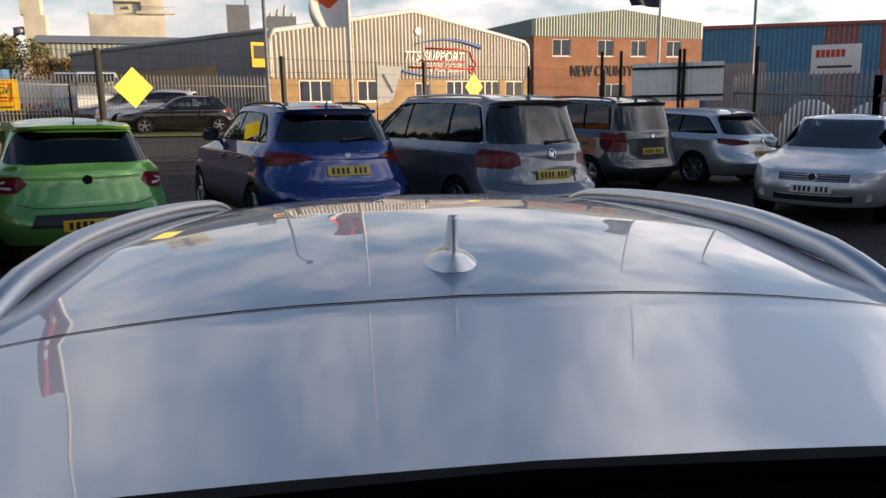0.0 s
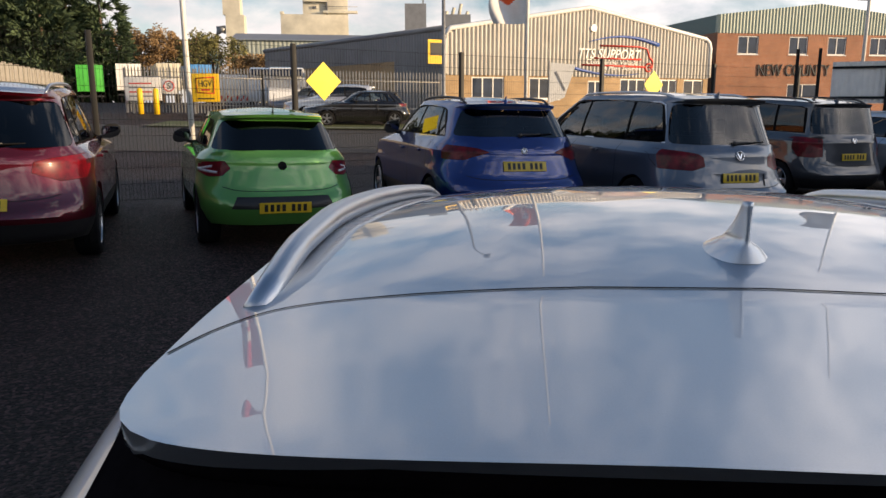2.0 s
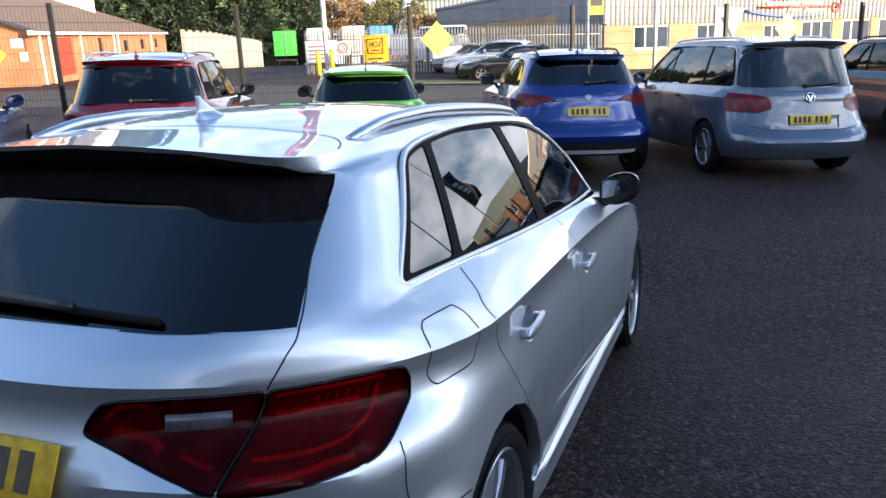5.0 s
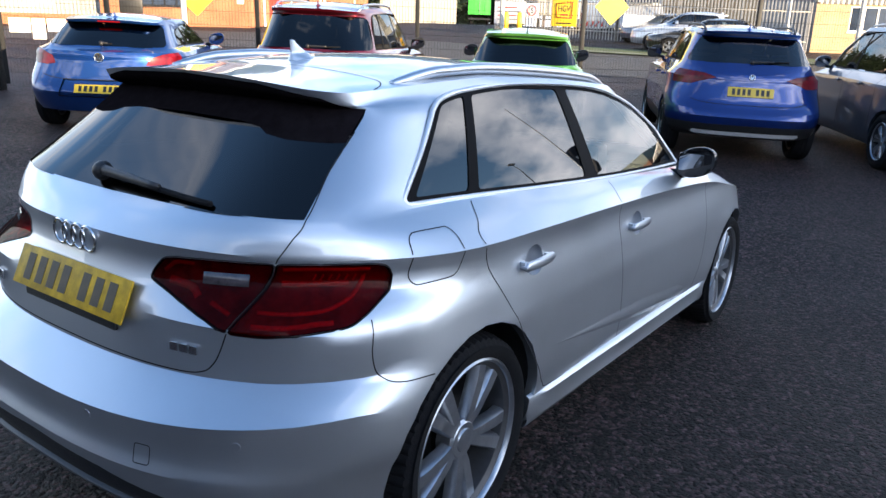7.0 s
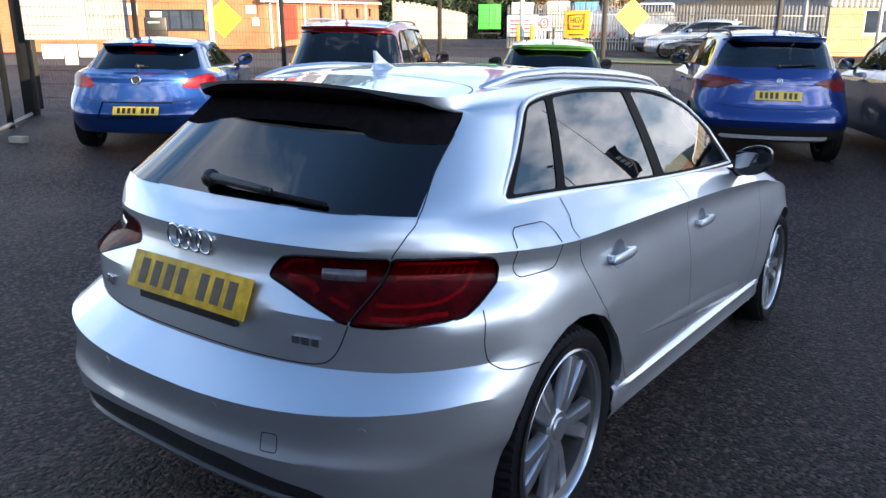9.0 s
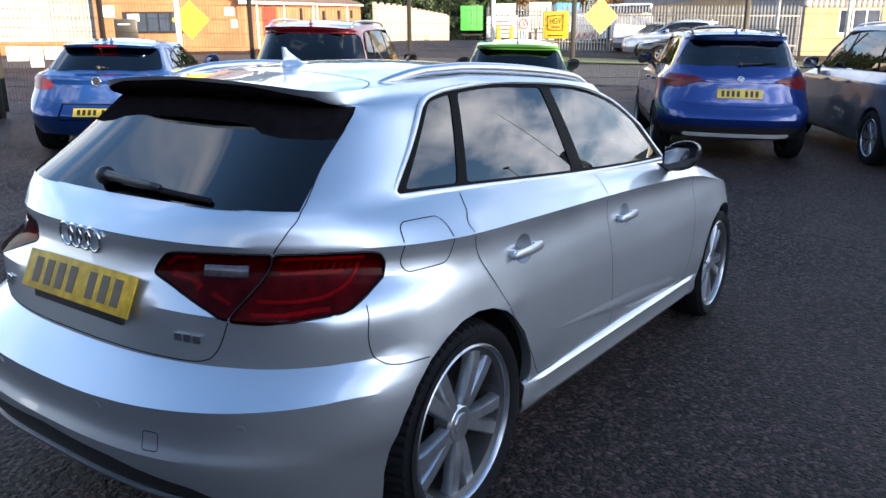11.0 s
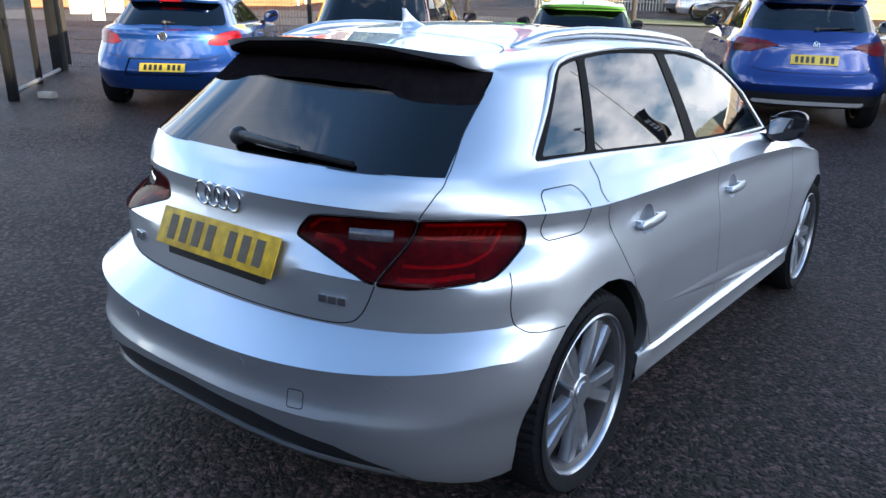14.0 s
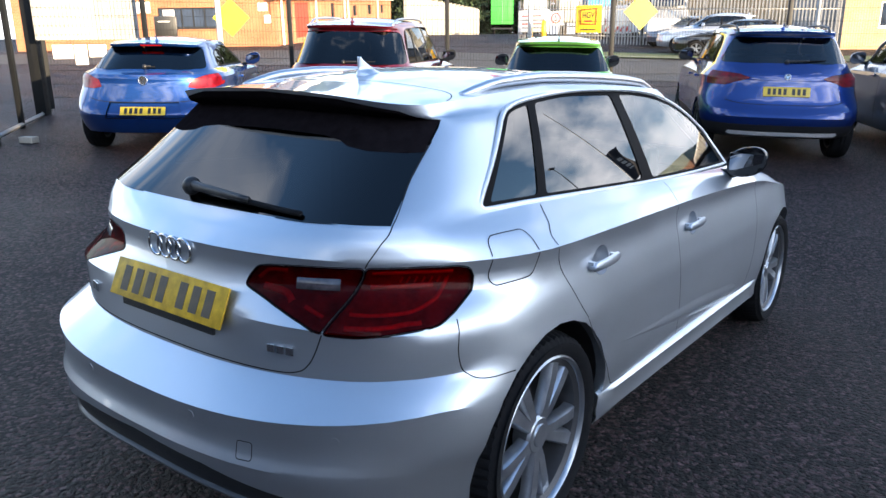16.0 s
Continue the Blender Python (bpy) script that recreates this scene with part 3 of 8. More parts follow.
def car_rows(s):
    """The key rows of a car body from its main measures: rear end at y = 0, nose at L, wheels on z = 0."""
    L, hw = s["L"], s["hw"]
    yt, yb, zt, zb, zbf = s["yt"], s["yb"], s["zt"], s["zb"], s["zbf"]
    bz, by = s["bump_z"], s.get("bump_y", 0.0)
    zs = s["zsill"]
    ax, wb, wr = s["ax"], s["wb"], s["wr"]
    flare = ((ax, wr, wr + 0.06, s.get("flare", 0.012)), (ax + wb, wr, wr + 0.06, s.get("flare", 0.012)))
    tp = ((0, s.get("tr", 0.97)), (ax, 1.0), (ax + wb * 0.5, s.get("tm", 0.985)), (ax + wb, 1.0), (L, 0.93))
    hood = s["hood"]
    wsb, wst = s["wsb"], s["wst"]
    D, n = s.get("D", 0.62), s.get("n", 2.7)
    f1, f2 = ax + 0.45, ax + wb - 0.45

    def side(zr, zsd, zf):
        return ((0.25, zr), (f1, zsd), (f2, zsd), (L - 0.25, zf))
    zre, zsp = s["zre"], s["zsp"]
    ym = (s["ygt"] + wst) / 2

    def roof_line(z0, z1, z2):
        """The roof's side line: one arc up to the middle and one down to the windscreen."""
        ya, yb2 = s["ysp"] + 0.05, wst
        pts = []
        for q in range(15):
            y = ya + (yb2 - ya) * q / 14
            k = (z1 - z0) / (ym - ya) ** 2 if y < ym else (z1 - z2) / (yb2 - ym) ** 2
            pts.append((y, z1 - k * (y - ym) ** 2))
        return pts
    Df, nf = s.get("Df", 0.8), s.get("nf", 2.4)
    rows = [
        shell_row(by + 0.30, hw * 0.70, side(zs + 0.0, zs - 0.02, zs), L - 0.25, D, n),
        shell_row(by + s.get("b1y", 0.10), hw * s.get('w1', 0.92), s.get("skirt", side(s["bump_lo"], zs - 0.01, s["bump_lo"])), L - 0.06, D, n, Df, nf, taper=tp),
        shell_row(by + s.get("b2y", 0.03), hw * 0.978, side(bz - 0.10, zs + 0.085, bz - 0.12), L - 0.02, D, n, Df, nf, taper=tp),
        shell_row(by + s.get("b3y", 0.012), hw * 0.992, side(bz - s.get("b3z", 0.03), zs + 0.19, bz - 0.02), L, D, n, Df, nf, taper=tp, flare=flare),
        shell_row(by + s.get("ledge", 0.04), hw * 0.995, side(bz + 0.015, zs + 0.31, bz + 0.03), L - 0.01, D, n, Df, nf, rise=0.05, taper=tp, flare=flare),
        shell_row(yt * s.get("b5y", 0.62) + by * 0.38, hw * 0.995, side(bz + 0.105, bz + 0.16, bz + 0.10), L - 0.03, D, n + s.get('n5', s.get('nx', 0)), Df, nf, rise=0.02, taper=tp, flare=flare),
        shell_row(yt * 0.80 + by * 0.2, hw * 0.985, side((bz + zt) / 2 + 0.04, (bz + zt) / 2 + 0.05, hood[0] - 0.04), L - 0.05, D + 0.08, n - 0.15 + s.get('nx', 0), Df, nf, taper=tp),
        shell_row(yt * s.get('b7', 0.97), hw * s.get('w7', 0.982), side(zt - 0.045, zt - 0.04, hood[0] - 0.02), L - 0.07, D + 0.12, n - 0.25, Df, nf, taper=tp),
        shell_row(yt, hw * 0.977, s.get('fender', ((0.25, zt), (f1, zt), (f2 - 0.3, zt - 0.005), (f2 + 0.4, zt - 0.03), (L - 0.2, hood[0]))), L - 0.10, D + 0.12, n - 0.25, Df, nf, taper=tp),
        shell_row(yt + s.get("shelf", 0.015), hw * s.get("sh", 0.935), ((0.25, zt + s.get("lip", 0.042)), (f1, zt + 0.045), (f2 - 0.3, zt + 0.035), (f2 + 0.4, zt - s.get('dip', 0.0)), (L - 0.5, hood[1])), L - 0.42, D + 0.1, n - 0.2 + s.get('n9', 0), Df, nf, taper=tp),
        shell_row(yb, s["hwb"], ((0.35, zb - 0.012), (0.75, zb), (f2 - 0.2, zbf), (wsb, zbf + 0.005)), wsb, s.get("Dg", 0.50), s.get("ng", 3.0), 0.55, 2.6, taper=s.get('bt', ((0, 0.94), (0.6, 0.965), (1.2, 0.985), (2.6, 1.0), (4, 0.97)))),
        shell_row(yb + (s["ygt"] - yb) * 0.55, s["hwb"] * 0.45 + s["hwr"] * 0.55, ((0.5, zb + (s["zgt"] - zb) * 0.56), (1.1, zb + (zre - zb) * 0.46), (wst, zb + (zre - zb) * 0.46)), wsb + (wst - wsb) * 0.5, s.get("Dg", 0.50), s.get("ng", 3.0) + 0.3, 0.5, 2.8, taper=((0, 0.95), (0.6, 0.975), (1.4, 1.0), (4, 0.98))),
        shell_row(s["ygt"], s["hwr"] + 0.035, ((s["ygt"], s["zgt"]), (s["ygt"] + 0.5, zre - 0.075), ((s["ygt"] + wst) / 2, zre - 0.055), (wst, zre - 0.10)), wst + 0.18, s.get("D11", 0.42), s.get("ng", 3.0) + 0.6, 0.4, 3.0, taper=((0, 0.95), (0.8, 0.96), (1.5, 1.0), (4, 0.97))),
        shell_row(s["ysp"] + 0.022, s["hwr"] + 0.012, roof_line(zsp - 0.030, zre - 0.015, zre - 0.05), wst + 0.06, s.get('Dsp', 0.34), 4.0, 0.36, 3.2, fade=s.get("fade", 0.6), rise=-s.get('droop', 0.022), taper=s.get("rt", ((0, 0.94), (0.8, 0.955), (1.5, 1.0), (4, 0.965)))),
        shell_row(s["ysp"], s["hwr"], roof_line(zsp, zre, zre - 0.03), wst, s.get('Dsp', 0.34), 4.0, 0.34, 3.4, fade=s.get("fade", 0.6), rise=-s.get('droop', 0.022), taper=s.get("rt", ((0, 0.94), (0.8, 0.955), (1.5, 1.0), (4, 0.965)))),
    ]
    if s.get("shoulder"):
        # a nearly flat shoulder between the crease and the windows, bonnet as it is
        bulge = s["shoulder"]
        for i, (a, m, b) in enumerate(zip(rows[8], rows[9], rows[10])):
            k = max(0.0, min(1.0, (m.y - 2.3) / 0.6))
            rows[9][i] = m * k + ((a + b) / 2 + Vector((bulge * min(1.0, a.x / hw * 1.5), -bulge * max(0.0, 1 - a.y / 0.6), bulge))) * (1 - k)
    return rows


def wheel(rw, rim, width, style, tread=False):
    """A wheel about the x axis, outer face towards +x: list of (name, mesh)."""
    w = width / 2
    tyre = lathe_x([(-w * 0.8, rim - 0.005), (-w, rim + 0.03), (-w, rw - 0.035), (-w * 0.86, rw - 0.01), (-w * 0.5, rw), (-0.028, rw), (-0.024, rw - 0.008), (-0.018, rw - 0.008), (-0.014, rw), (0.014, rw), (0.018, rw - 0.008), (0.024, rw - 0.008), (0.028, rw),
                    (w * 0.5, rw), (w * 0.86, rw - 0.01), (w * 0.99, rw - 0.035), (w * 1.02, rim + 0.04), (w * 0.98, rim + 0.012), (w * 0.84, rim - 0.006)], 192 if tread else 64)
    if tread:
        # cross grooves in the shoulders of the tread
        for v in tyre.verts:
            r = math.hypot(v.co.y, v.co.z)
            k = int(round(math.atan2(v.co.z, v.co.y) / math.tau * 192))
            if r > rw - 0.014 and abs(v.co.x) > w * 0.2 and k % 3 == 0:
                v.co.y *= 1 - 0.007 / r
                v.co.z *= 1 - 0.007 / r
    ring = lathe_x([(-w * 0.8, rim), (-w * 0.75, rim - 0.03), (w * 0.35, rim - 0.035), (w * 0.70, rim - 0.028), (w * 0.80, rim - 0.013)], 64)
    lip = lathe_x([(w * 0.80, rim - 0.013), (w * 0.88, rim - 0.011), (w * 0.93, rim - 0.005), (w * 0.86, rim + 0.004), (w * 0.78, rim - 0.002)], 64)
    spokes = bmesh.new()
    n, pair, sw = style

    def spoke(ang, ang2, w0, w1):
        # tapered, ridged bar from hub to rim
        rs = [0.045, rim * 0.35, rim * 0.7, rim - 0.012]
        xs = [w * 0.66, w * 0.72, w * 0.74, w * 0.70]
        prev = None
        for r, xx, k in zip(rs, xs, (0, 0.33, 0.68, 1)):
            a = ang + (ang2 - ang) * k
            hw = w0 + (w1 - w0) * k
            cy, cz, ty, tz = math.cos(a), math.sin(a), -math.sin(a), math.cos(a)
            sec = [bm_v(spokes, xx - 0.035, r, -hw * 1.1, cy, cz, ty, tz), bm_v(spokes, xx - 0.011, r, -hw, cy, cz, ty, tz), bm_v(spokes, xx, r, -hw * 0.72, cy, cz, ty, tz),
                   bm_v(spokes, xx, r, hw * 0.72, cy, cz, ty, tz), bm_v(spokes, xx - 0.011, r, hw, cy, cz, ty, tz), bm_v(spokes, xx - 0.035, r, hw * 1.1, cy, cz, ty, tz)]
            if prev:
                for q in range(5):
                    spokes.faces.new((prev[q], sec[q], sec[q + 1], prev[q + 1]))
            prev = sec

    def bm_v(b, x, r, t, cy, cz, ty, tz):
        return b.verts.new((x, r * cy + t * ty, r * cz + t * tz))
    for i in range(n):
        a = i * math.tau / n + math.pi / 2
        if pair:
            spoke(a - 0.16, a - pair, sw * 0.95, sw * 1.5)
            spoke(a + 0.16, a + pair, sw * 0.95, sw * 1.5)
        else:
            spoke(a, a, sw * 1.2, sw)
    hub = lathe_x([(w * 0.2, 0.062), (w * 0.62, 0.062), (w * 0.70, 0.052), (w * 0.70, 0.036), (w * 0.74, 0.033), (w * 0.76, 0.0005)], 32)
    bmesh.ops.recalc_face_normals(spokes, faces=spokes.faces)
    disc = lathe_x([(-0.01, 0.07), (-0.01, rim * 0.70), (0.012, rim * 0.70), (0.012, 0.07)], 40)
    back = lathe_x([(-w * 0.3, rim - 0.03), (-w * 0.32, 0.0005)], 32)
    out = []
    for nm, b, mat in (("tyre", tyre, RUBBER), ("barrel", ring, BARREL), ("rim", lip, ALLOY), ("spokes", spokes, ALLOY), ("hub", hub, ALLOY), ("brake_disc", disc, DISC), ("brake_shield", back, SEAM)):
        bmesh.ops.recalc_face_normals(b, faces=b.faces)
        out.append((nm, finish(b, nm, mat, 40)))
    return out


def put_wheels(car, s, style):
    meshes = wheel(s["wr"], s["rim"], s.get("tyre_w", 0.225), style, s.get("tread", False))
    x = s["wx"]
    for y in (s["ax"], s["ax"] + s["wb"]):
        for sgn in (1, -1):
            w = new("wheel", None)
            w.parent = car
            w.matrix_local = pose(sgn * x, y, s["wr"], random.uniform(0, 70) if sgn < 0 else s.get("spin", 10), 0, 0 if sgn > 0 else 180)
            for nm, me in meshes:
                o = new(nm, me)
                o.parent = w


def plate_part(car, m, yellow=True, nbars=7, w=0.52, h=0.111, worn=False):
    pl = part("number_plate", box(-w / 2, w / 2, -0.006, 0.0, -h / 2, h / 2, 0.002), PLATE_OLD if worn else PLATE_Y if yellow else PLATE_W, car, "weathered yellow plate with faded characters" if worn else "number plate with dark characters")
    pl.matrix_local = m
    step = w * 0.86 / 7.6
    bar = finish(box(-step * 0.30, step * 0.30, -0.0072, -0.0058, -h * 0.33, h * 0.33), "character", INK_OLD if worn else INK)
    for i in range(7):
        o = new("character", bar)
        o.parent = pl
        o.matrix_local = Matrix.Translation((-w * 0.43 + step * (i + (0.6 if i > 3 else 0)) + step * 0.49, 0, 0))
    return pl


def mirror_part(car, y, z, x, mat, sgn, size=1.0):
    bm = bmesh.new()
    bmesh.ops.create_uvsphere(bm, u_segments=20, v_segments=12, radius=0.5)
    for v in bm.verts:
        p = v.co
        # flat face towards the rear
        v.co = Vector((p.x * 0.22 * size, max(p.y, -0.12) * 0.20 * size, (abs(p.z) ** 0.8 * (1 if p.z > 0 else -1)) * 0.15 * size))
        v.co.z += 0.02 * (v.co.x / 0.11)
    bmesh.ops.transform(bm, matrix=Matrix.Translation((sgn * (x + 0.115 * size), y, z)), verts=bm.verts)
    mo = part("door_mirror", bm, mat, car)
    g = bmesh.new()
    add_box(g, -0.088 * size, 0.088 * size, -0.004, 0.0, -0.050 * size, 0.050 * size, 0.0015)
    bmesh.ops.transform(g, matrix=Matrix.Translation((sgn * (x + 0.115 * size), y - 0.0235 * size, z)) @ pose(0, 0, 0, 9, 0, sgn * 3), verts=g.verts)
    part("mirror_glass", g, MIRROR, mo, "mirror glass")
    part("mirror_arm", tube([(sgn * (x - 0.05), y + 0.03, z - 0.085 * size), (sgn * (x + 0.03), y + 0.03, z - 0.075 * size), (sgn * (x + 0.08), y + 0.03, z - 0.05 * size)], 0.022, 10), BLACK, mo)


def seat_parts(car, s):
    yf, yr = s["ax"] + s["wb"] * 0.52, s["ax"] + 0.25
    zc = s["zb"] - 0.42
    for y, xs in ((yf, (-0.36, 0.36)), (yr, (-0.42, 0.0, 0.42))):
        for x in xs:
            wdt = 0.24 if y == yf else 0.20
            back = box(x - wdt, x + wdt, y - 0.06, y + 0.06, zc - 0.1, zc + 0.50, 0.05, pose(0, 0, 0))
            st = part("seat_back", back, DARKIN, car)
            part("headrest", box(x - 0.13, x + 0.13, y - 0.09, y + 0.01, zc + 0.54, zc + 0.72, 0.045), DARKIN, st)
    part("dashboard", box(-s["hwb"] + 0.06, s["hwb"] - 0.06, s["wsb"] - 0.75, s["wsb"] - 0.1, zc - 0.2, s["zbf"] - 0.05, 0.08), DARKIN, car)
    part("steering_wheel", tube([(0.37 + 0.18 * math.cos(t), s["wsb"] - 0.85 + 0.04 * math.sin(t), s["zbf"] - 0.06 + 0.17 * math.sin(t)) for t in [i * math.tau / 20 for i in range(20)]], 0.016, 8, True), DARKIN, car)
    part("cabin_floor", box(-s["hwb"] * 0.97, s["hwb"] * 0.97, s["yb"] + 0.25, s["wsb"] - 0.1, zc - 0.25, zc - 0.2), DARKIN, car)


def half_where(sgn, ylo=-1.0, yhi=99.0, xmin=0.2):
    return lambda c, n: c.x * sgn > xmin and ylo < c.y < yhi


def make_car(name, m, s, label, body_mat, style=(5, 0.0, 0.03), sub=2):
    """A car from its measures s: shell, panes, lamps, wheels and fittings."""
    car = thing(name, m, label, "car", "parked cars")
    hw, L = s["hw"], s["L"]
    bm = shell(car_rows(s), s.get("creases", (4, 8, 9, 10, 12, 13)), sub, s["crown"], s.get("spread", 2.0), s.get("ridge"), s.get("side_creases"))
    ax, wb, wr = s["ax"], s["wb"], s["wr"]
    bvh = BVHTree.FromBMesh(bm)
    whole = bm.copy()
    ra = wr + s.get("arch", 0.028)
    # wheel arches
    for y in (ax, ax + wb):
        circ = [(y + ra * math.cos(t), wr + ra * math.sin(t)) for t in [k * math.tau / 28 for k in range(28)]]
        circ = [(a, max(b, s["zsill"] - 0.06)) for a, b in circ]
        cut_out(bm, circ, (1, 2), lambda c, n: abs(c.x) > 0.45 * hw and c.z < wr + ra + 0.1, delete=True)
        for sgn in (1, -1):
            lip = bmesh.new()
            hits = onto(bvh, [(y + ra * math.cos(t), wr + ra * math.sin(t)) for t in [radians(-25 + k * 230 / 36) for k in range(37)]], (1, 2), sgn)
            rings = [[lip.verts.new(p), lip.verts.new(p + Vector((-sgn * 0.035, 0, 0))), lip.verts.new(p + Vector((-sgn * 0.30, 0, 0)) + (Vector((0, y, wr)) - Vector((0, p.y, p.z))) * -0.04)] for p, nn in hits]
            inner = bmesh.new()
            for A, B in zip(rings, rings[1:]):
                lip.faces.new((A[0], A[1], B[1], B[0]))
            rin = [[inner.verts.new(r[1].co), inner.verts.new(r[2].co)] for r in rings]
            for A, B in zip(rin, rin[1:]):
                inner.faces.new((A[0], A[1], B[1], B[0]))
            for v in [r[2] for r in rings]:
                lip.verts.remove(v)
            part("arch_lip", lip, s.get("arch_mat", body_mat), car)
            part("arch_liner", inner, BLACK, car, "black wheel arch liner")
    # side glazing
    dlo = s["dlo"]
    for sgn in (1, -1):
        frame_bm = cut_out(bm, dlo, (1, 2), half_where(sgn, xmin=0.35), sink=0.003)
        lie, depth = smoothed(frame_bm, 0, (1, 2), bow=(-sgn * 0.26, -sgn * 0.035))
        panes = []
        for poly, mat, lab in s["panes"]:
            panes.append((cut_out(frame_bm, poly, (1, 2), half_where(sgn, xmin=0.3), sink=0.003), mat, lab))
        set_normals(part("window_frame", frame_bm, FRAMEB, car, "satin black window frame"), lie)
        for pb, mat, lab in panes:
            set_normals(part("side_window", pb, mat, car, lab), lie)
        if s.get("chrome"):
            hits = []
            for p in dlo:
                q = Vector((depth(p[0], p[1]), p[0], p[1]))
                hits.append((q, lie(q) * sgn))
            part("window_trim", ribbon(hits, s["chrome"], 0.006, True), s.get("trim_mat", CHROME), car, "bright window surround")
    # bowls behind the handles
    for y, z in s.get("handles", ()) if sub > 2 else ():
        oval = [(y + 0.056 * math.cos(t), z + 0.002 + 0.047 * math.sin(t)) for t in [k * math.tau / 20 for k in range(20)]]
        for sgn in (1, -1):
            cut_out(bm, oval, (1, 2), half_where(sgn, xmin=0.35), delete=True)
            ring = onto(bvh, oval, (1, 2), sgn)
            bowl = bmesh.new()
            mid = sum((q for q, nq in ring), Vector()) / len(ring)
            levels = []
            for f, d in ((1.0, 0.0), (0.93, 0.004), (0.75, 0.013), (0.45, 0.020)):
                levels.append([bowl.verts.new(mid + (q - mid) * f - nq * d) for q, nq in ring])
            for A, B in zip(levels, levels[1:]):
                for k in range(20):
                    bowl.faces.new((A[k], A[(k + 1) % 20], B[(k + 1) % 20], B[k]))
            bowl.faces.new(levels[-1])
            bmesh.ops.recalc_face_normals(bowl, faces=bowl.faces)
            part("handle_cup", bowl, body_mat, car)
    # rear window and windscreen
    glass = cut_out(bm, s["rear_glass"], (0, 2), lambda c, n: c.y < s["ygt"] + 0.45 and c.z > zmin(s) and n.y < -0.15, sink=0.003)
    lie, _ = smoothed(glass, 1, (0, 2), True)
    if s.get("glass_band"):
        bandp = cut_out(glass, s["glass_band"], (0, 2), lambda c, n: True, sink=-0.0005)
        part("glass_band", bandp, SPOILERB, car, "black printed edge of the rear window")
    set_normals(part("rear_window", glass, s.get("rear_mat", GLASS_DARK), car, "dark tinted rear window"), lie)
    ws = s["zbf"] + 0.045
    hwt = s["hwr"] - 0.06
    screen = cut_out(bm, round_poly([(-s["hwb"] + 0.13, ws), (s["hwb"] - 0.13, ws), (hwt, s["zre"] - 0.03), (-hwt, s["zre"] - 0.03)], 0.06), (0, 2), lambda c, n: c.y > s["wst"] - 0.15 and n.y > 0.3, sink=0.003)
    part("windscreen", screen, GLASS_CLEAR, car, "windscreen")
    # lamps
    for poly, mat, lab in s["lamps"]:
        for sgn in (1, -1):
            poly = [tuple(q) for q in round_poly(poly, 0.012, 3)] if sgn > 0 else poly
            pb = cut_out(bm, [(x * sgn, z) for x, z in poly], (0, 2), lambda c, n: c.y < s.get("lamp_y", 0.62) and c.x * sgn > 0, sink=-0.002)
            if sub > 2:
                back = pb.copy()
                back.normal_update()
                rim_edges = [(e.verts[0], e.verts[1], e.verts[0].co.copy(), e.verts[1].co.copy()) for e in back.edges if e.is_boundary]
                for v in back.verts:
                    v.co -= v.normal * 0.018
                for va, vb, ca, cb in rim_edges:
                    back.faces.new((va, vb, back.verts.new(cb), back.verts.new(ca)))
                lamp = part("tail_lamp", back, LAMPBOWL, car, lab)
                part("lens", pb, mat, lamp).visible_shadow = False
            else:
                lamp = part("tail_lamp", pb, mat, car, lab)
            dense = []
            for k in range(len(poly)):
                (xa, za), (xb, zb2) = poly[k], poly[(k + 1) % len(poly)]
                m = max(1, int(math.hypot(xb - xa, zb2 - za) / 0.012))
                dense += [((xa + (xb - xa) * q / m) * sgn, za + (zb2 - za) * q / m) for q in range(m)]
            hits = onto(bvh, dense, (0, 2), -1)
            part("lamp_edge", ribbon(hits, 0.008, 0.001, True), SEAM, lamp)
    for poly, mat, lab in s.get("front_lamps", ()):
        for sgn in (1, -1):
            pb = cut_out(bm, [(x * sgn, z) for x, z in poly], (0, 2), lambda c, n: c.y > L - 0.9 and c.x * sgn > 0, sink=0.0)
            part("headlamp", pb, mat, car, lab)
    for poly, ax2, sgn, ylim, mat, nm, lab, sink in s.get("patches", ()):
        pb = cut_out(bm, poly, ax2, (lambda c, n: c.y < ylim) if ylim > 0 else (lambda c, n: c.y > -ylim), sink=sink)
        part(nm, pb, mat, car, lab)
    # lower trim
    if s.get("lower_mat"):
        zl = s["lower_z"]
        low = cut_out(bm, [(-0.2, 0.0), (L + 0.2, 0.0), (L + 0.2, zl), (-0.2, zl)], (1, 2), lambda c, n: True, sink=-0.001)
        part("lower_cladding", low, s["lower_mat"], car, "black plastic lower cladding")
    body = part("body", bm, body_mat, car, angle=24)
    if sub > 2:
        uncut_normals(body, whole)
    whole.free()
    part("underbody", box(-hw * 0.68, hw * 0.68, 0.42, L - 0.42, s["zsill"] + 0.0, s["zsill"] + 0.12), BLACK, car)
    # panel gaps: (points in 2D, axes, sides, smooth)
    for pts, ax2, sides in s.get("gaps", ()):
        for sgn in sides:
            pp = spline(pts, 6)
            if ax2 == (1, 2):
                hits = onto(bvh, [tuple(p) for p in pp], ax2, sgn)
            elif ax2 == (0, 2):
                hits = onto(bvh, [(p[0] * sgn, p[1]) for p in pp], ax2, -1)
            else:
                hits = onto(bvh, [(p[0] * sgn, p[1]) for p in pp], ax2, 1)
            if len(hits) > 2:
                part("panel_gap", ribbon(hits, s.get("gap_w", 0.006), 0.0008, profile=((-1, 1), (1, 1))), SEAM, body, "dark panel gap")
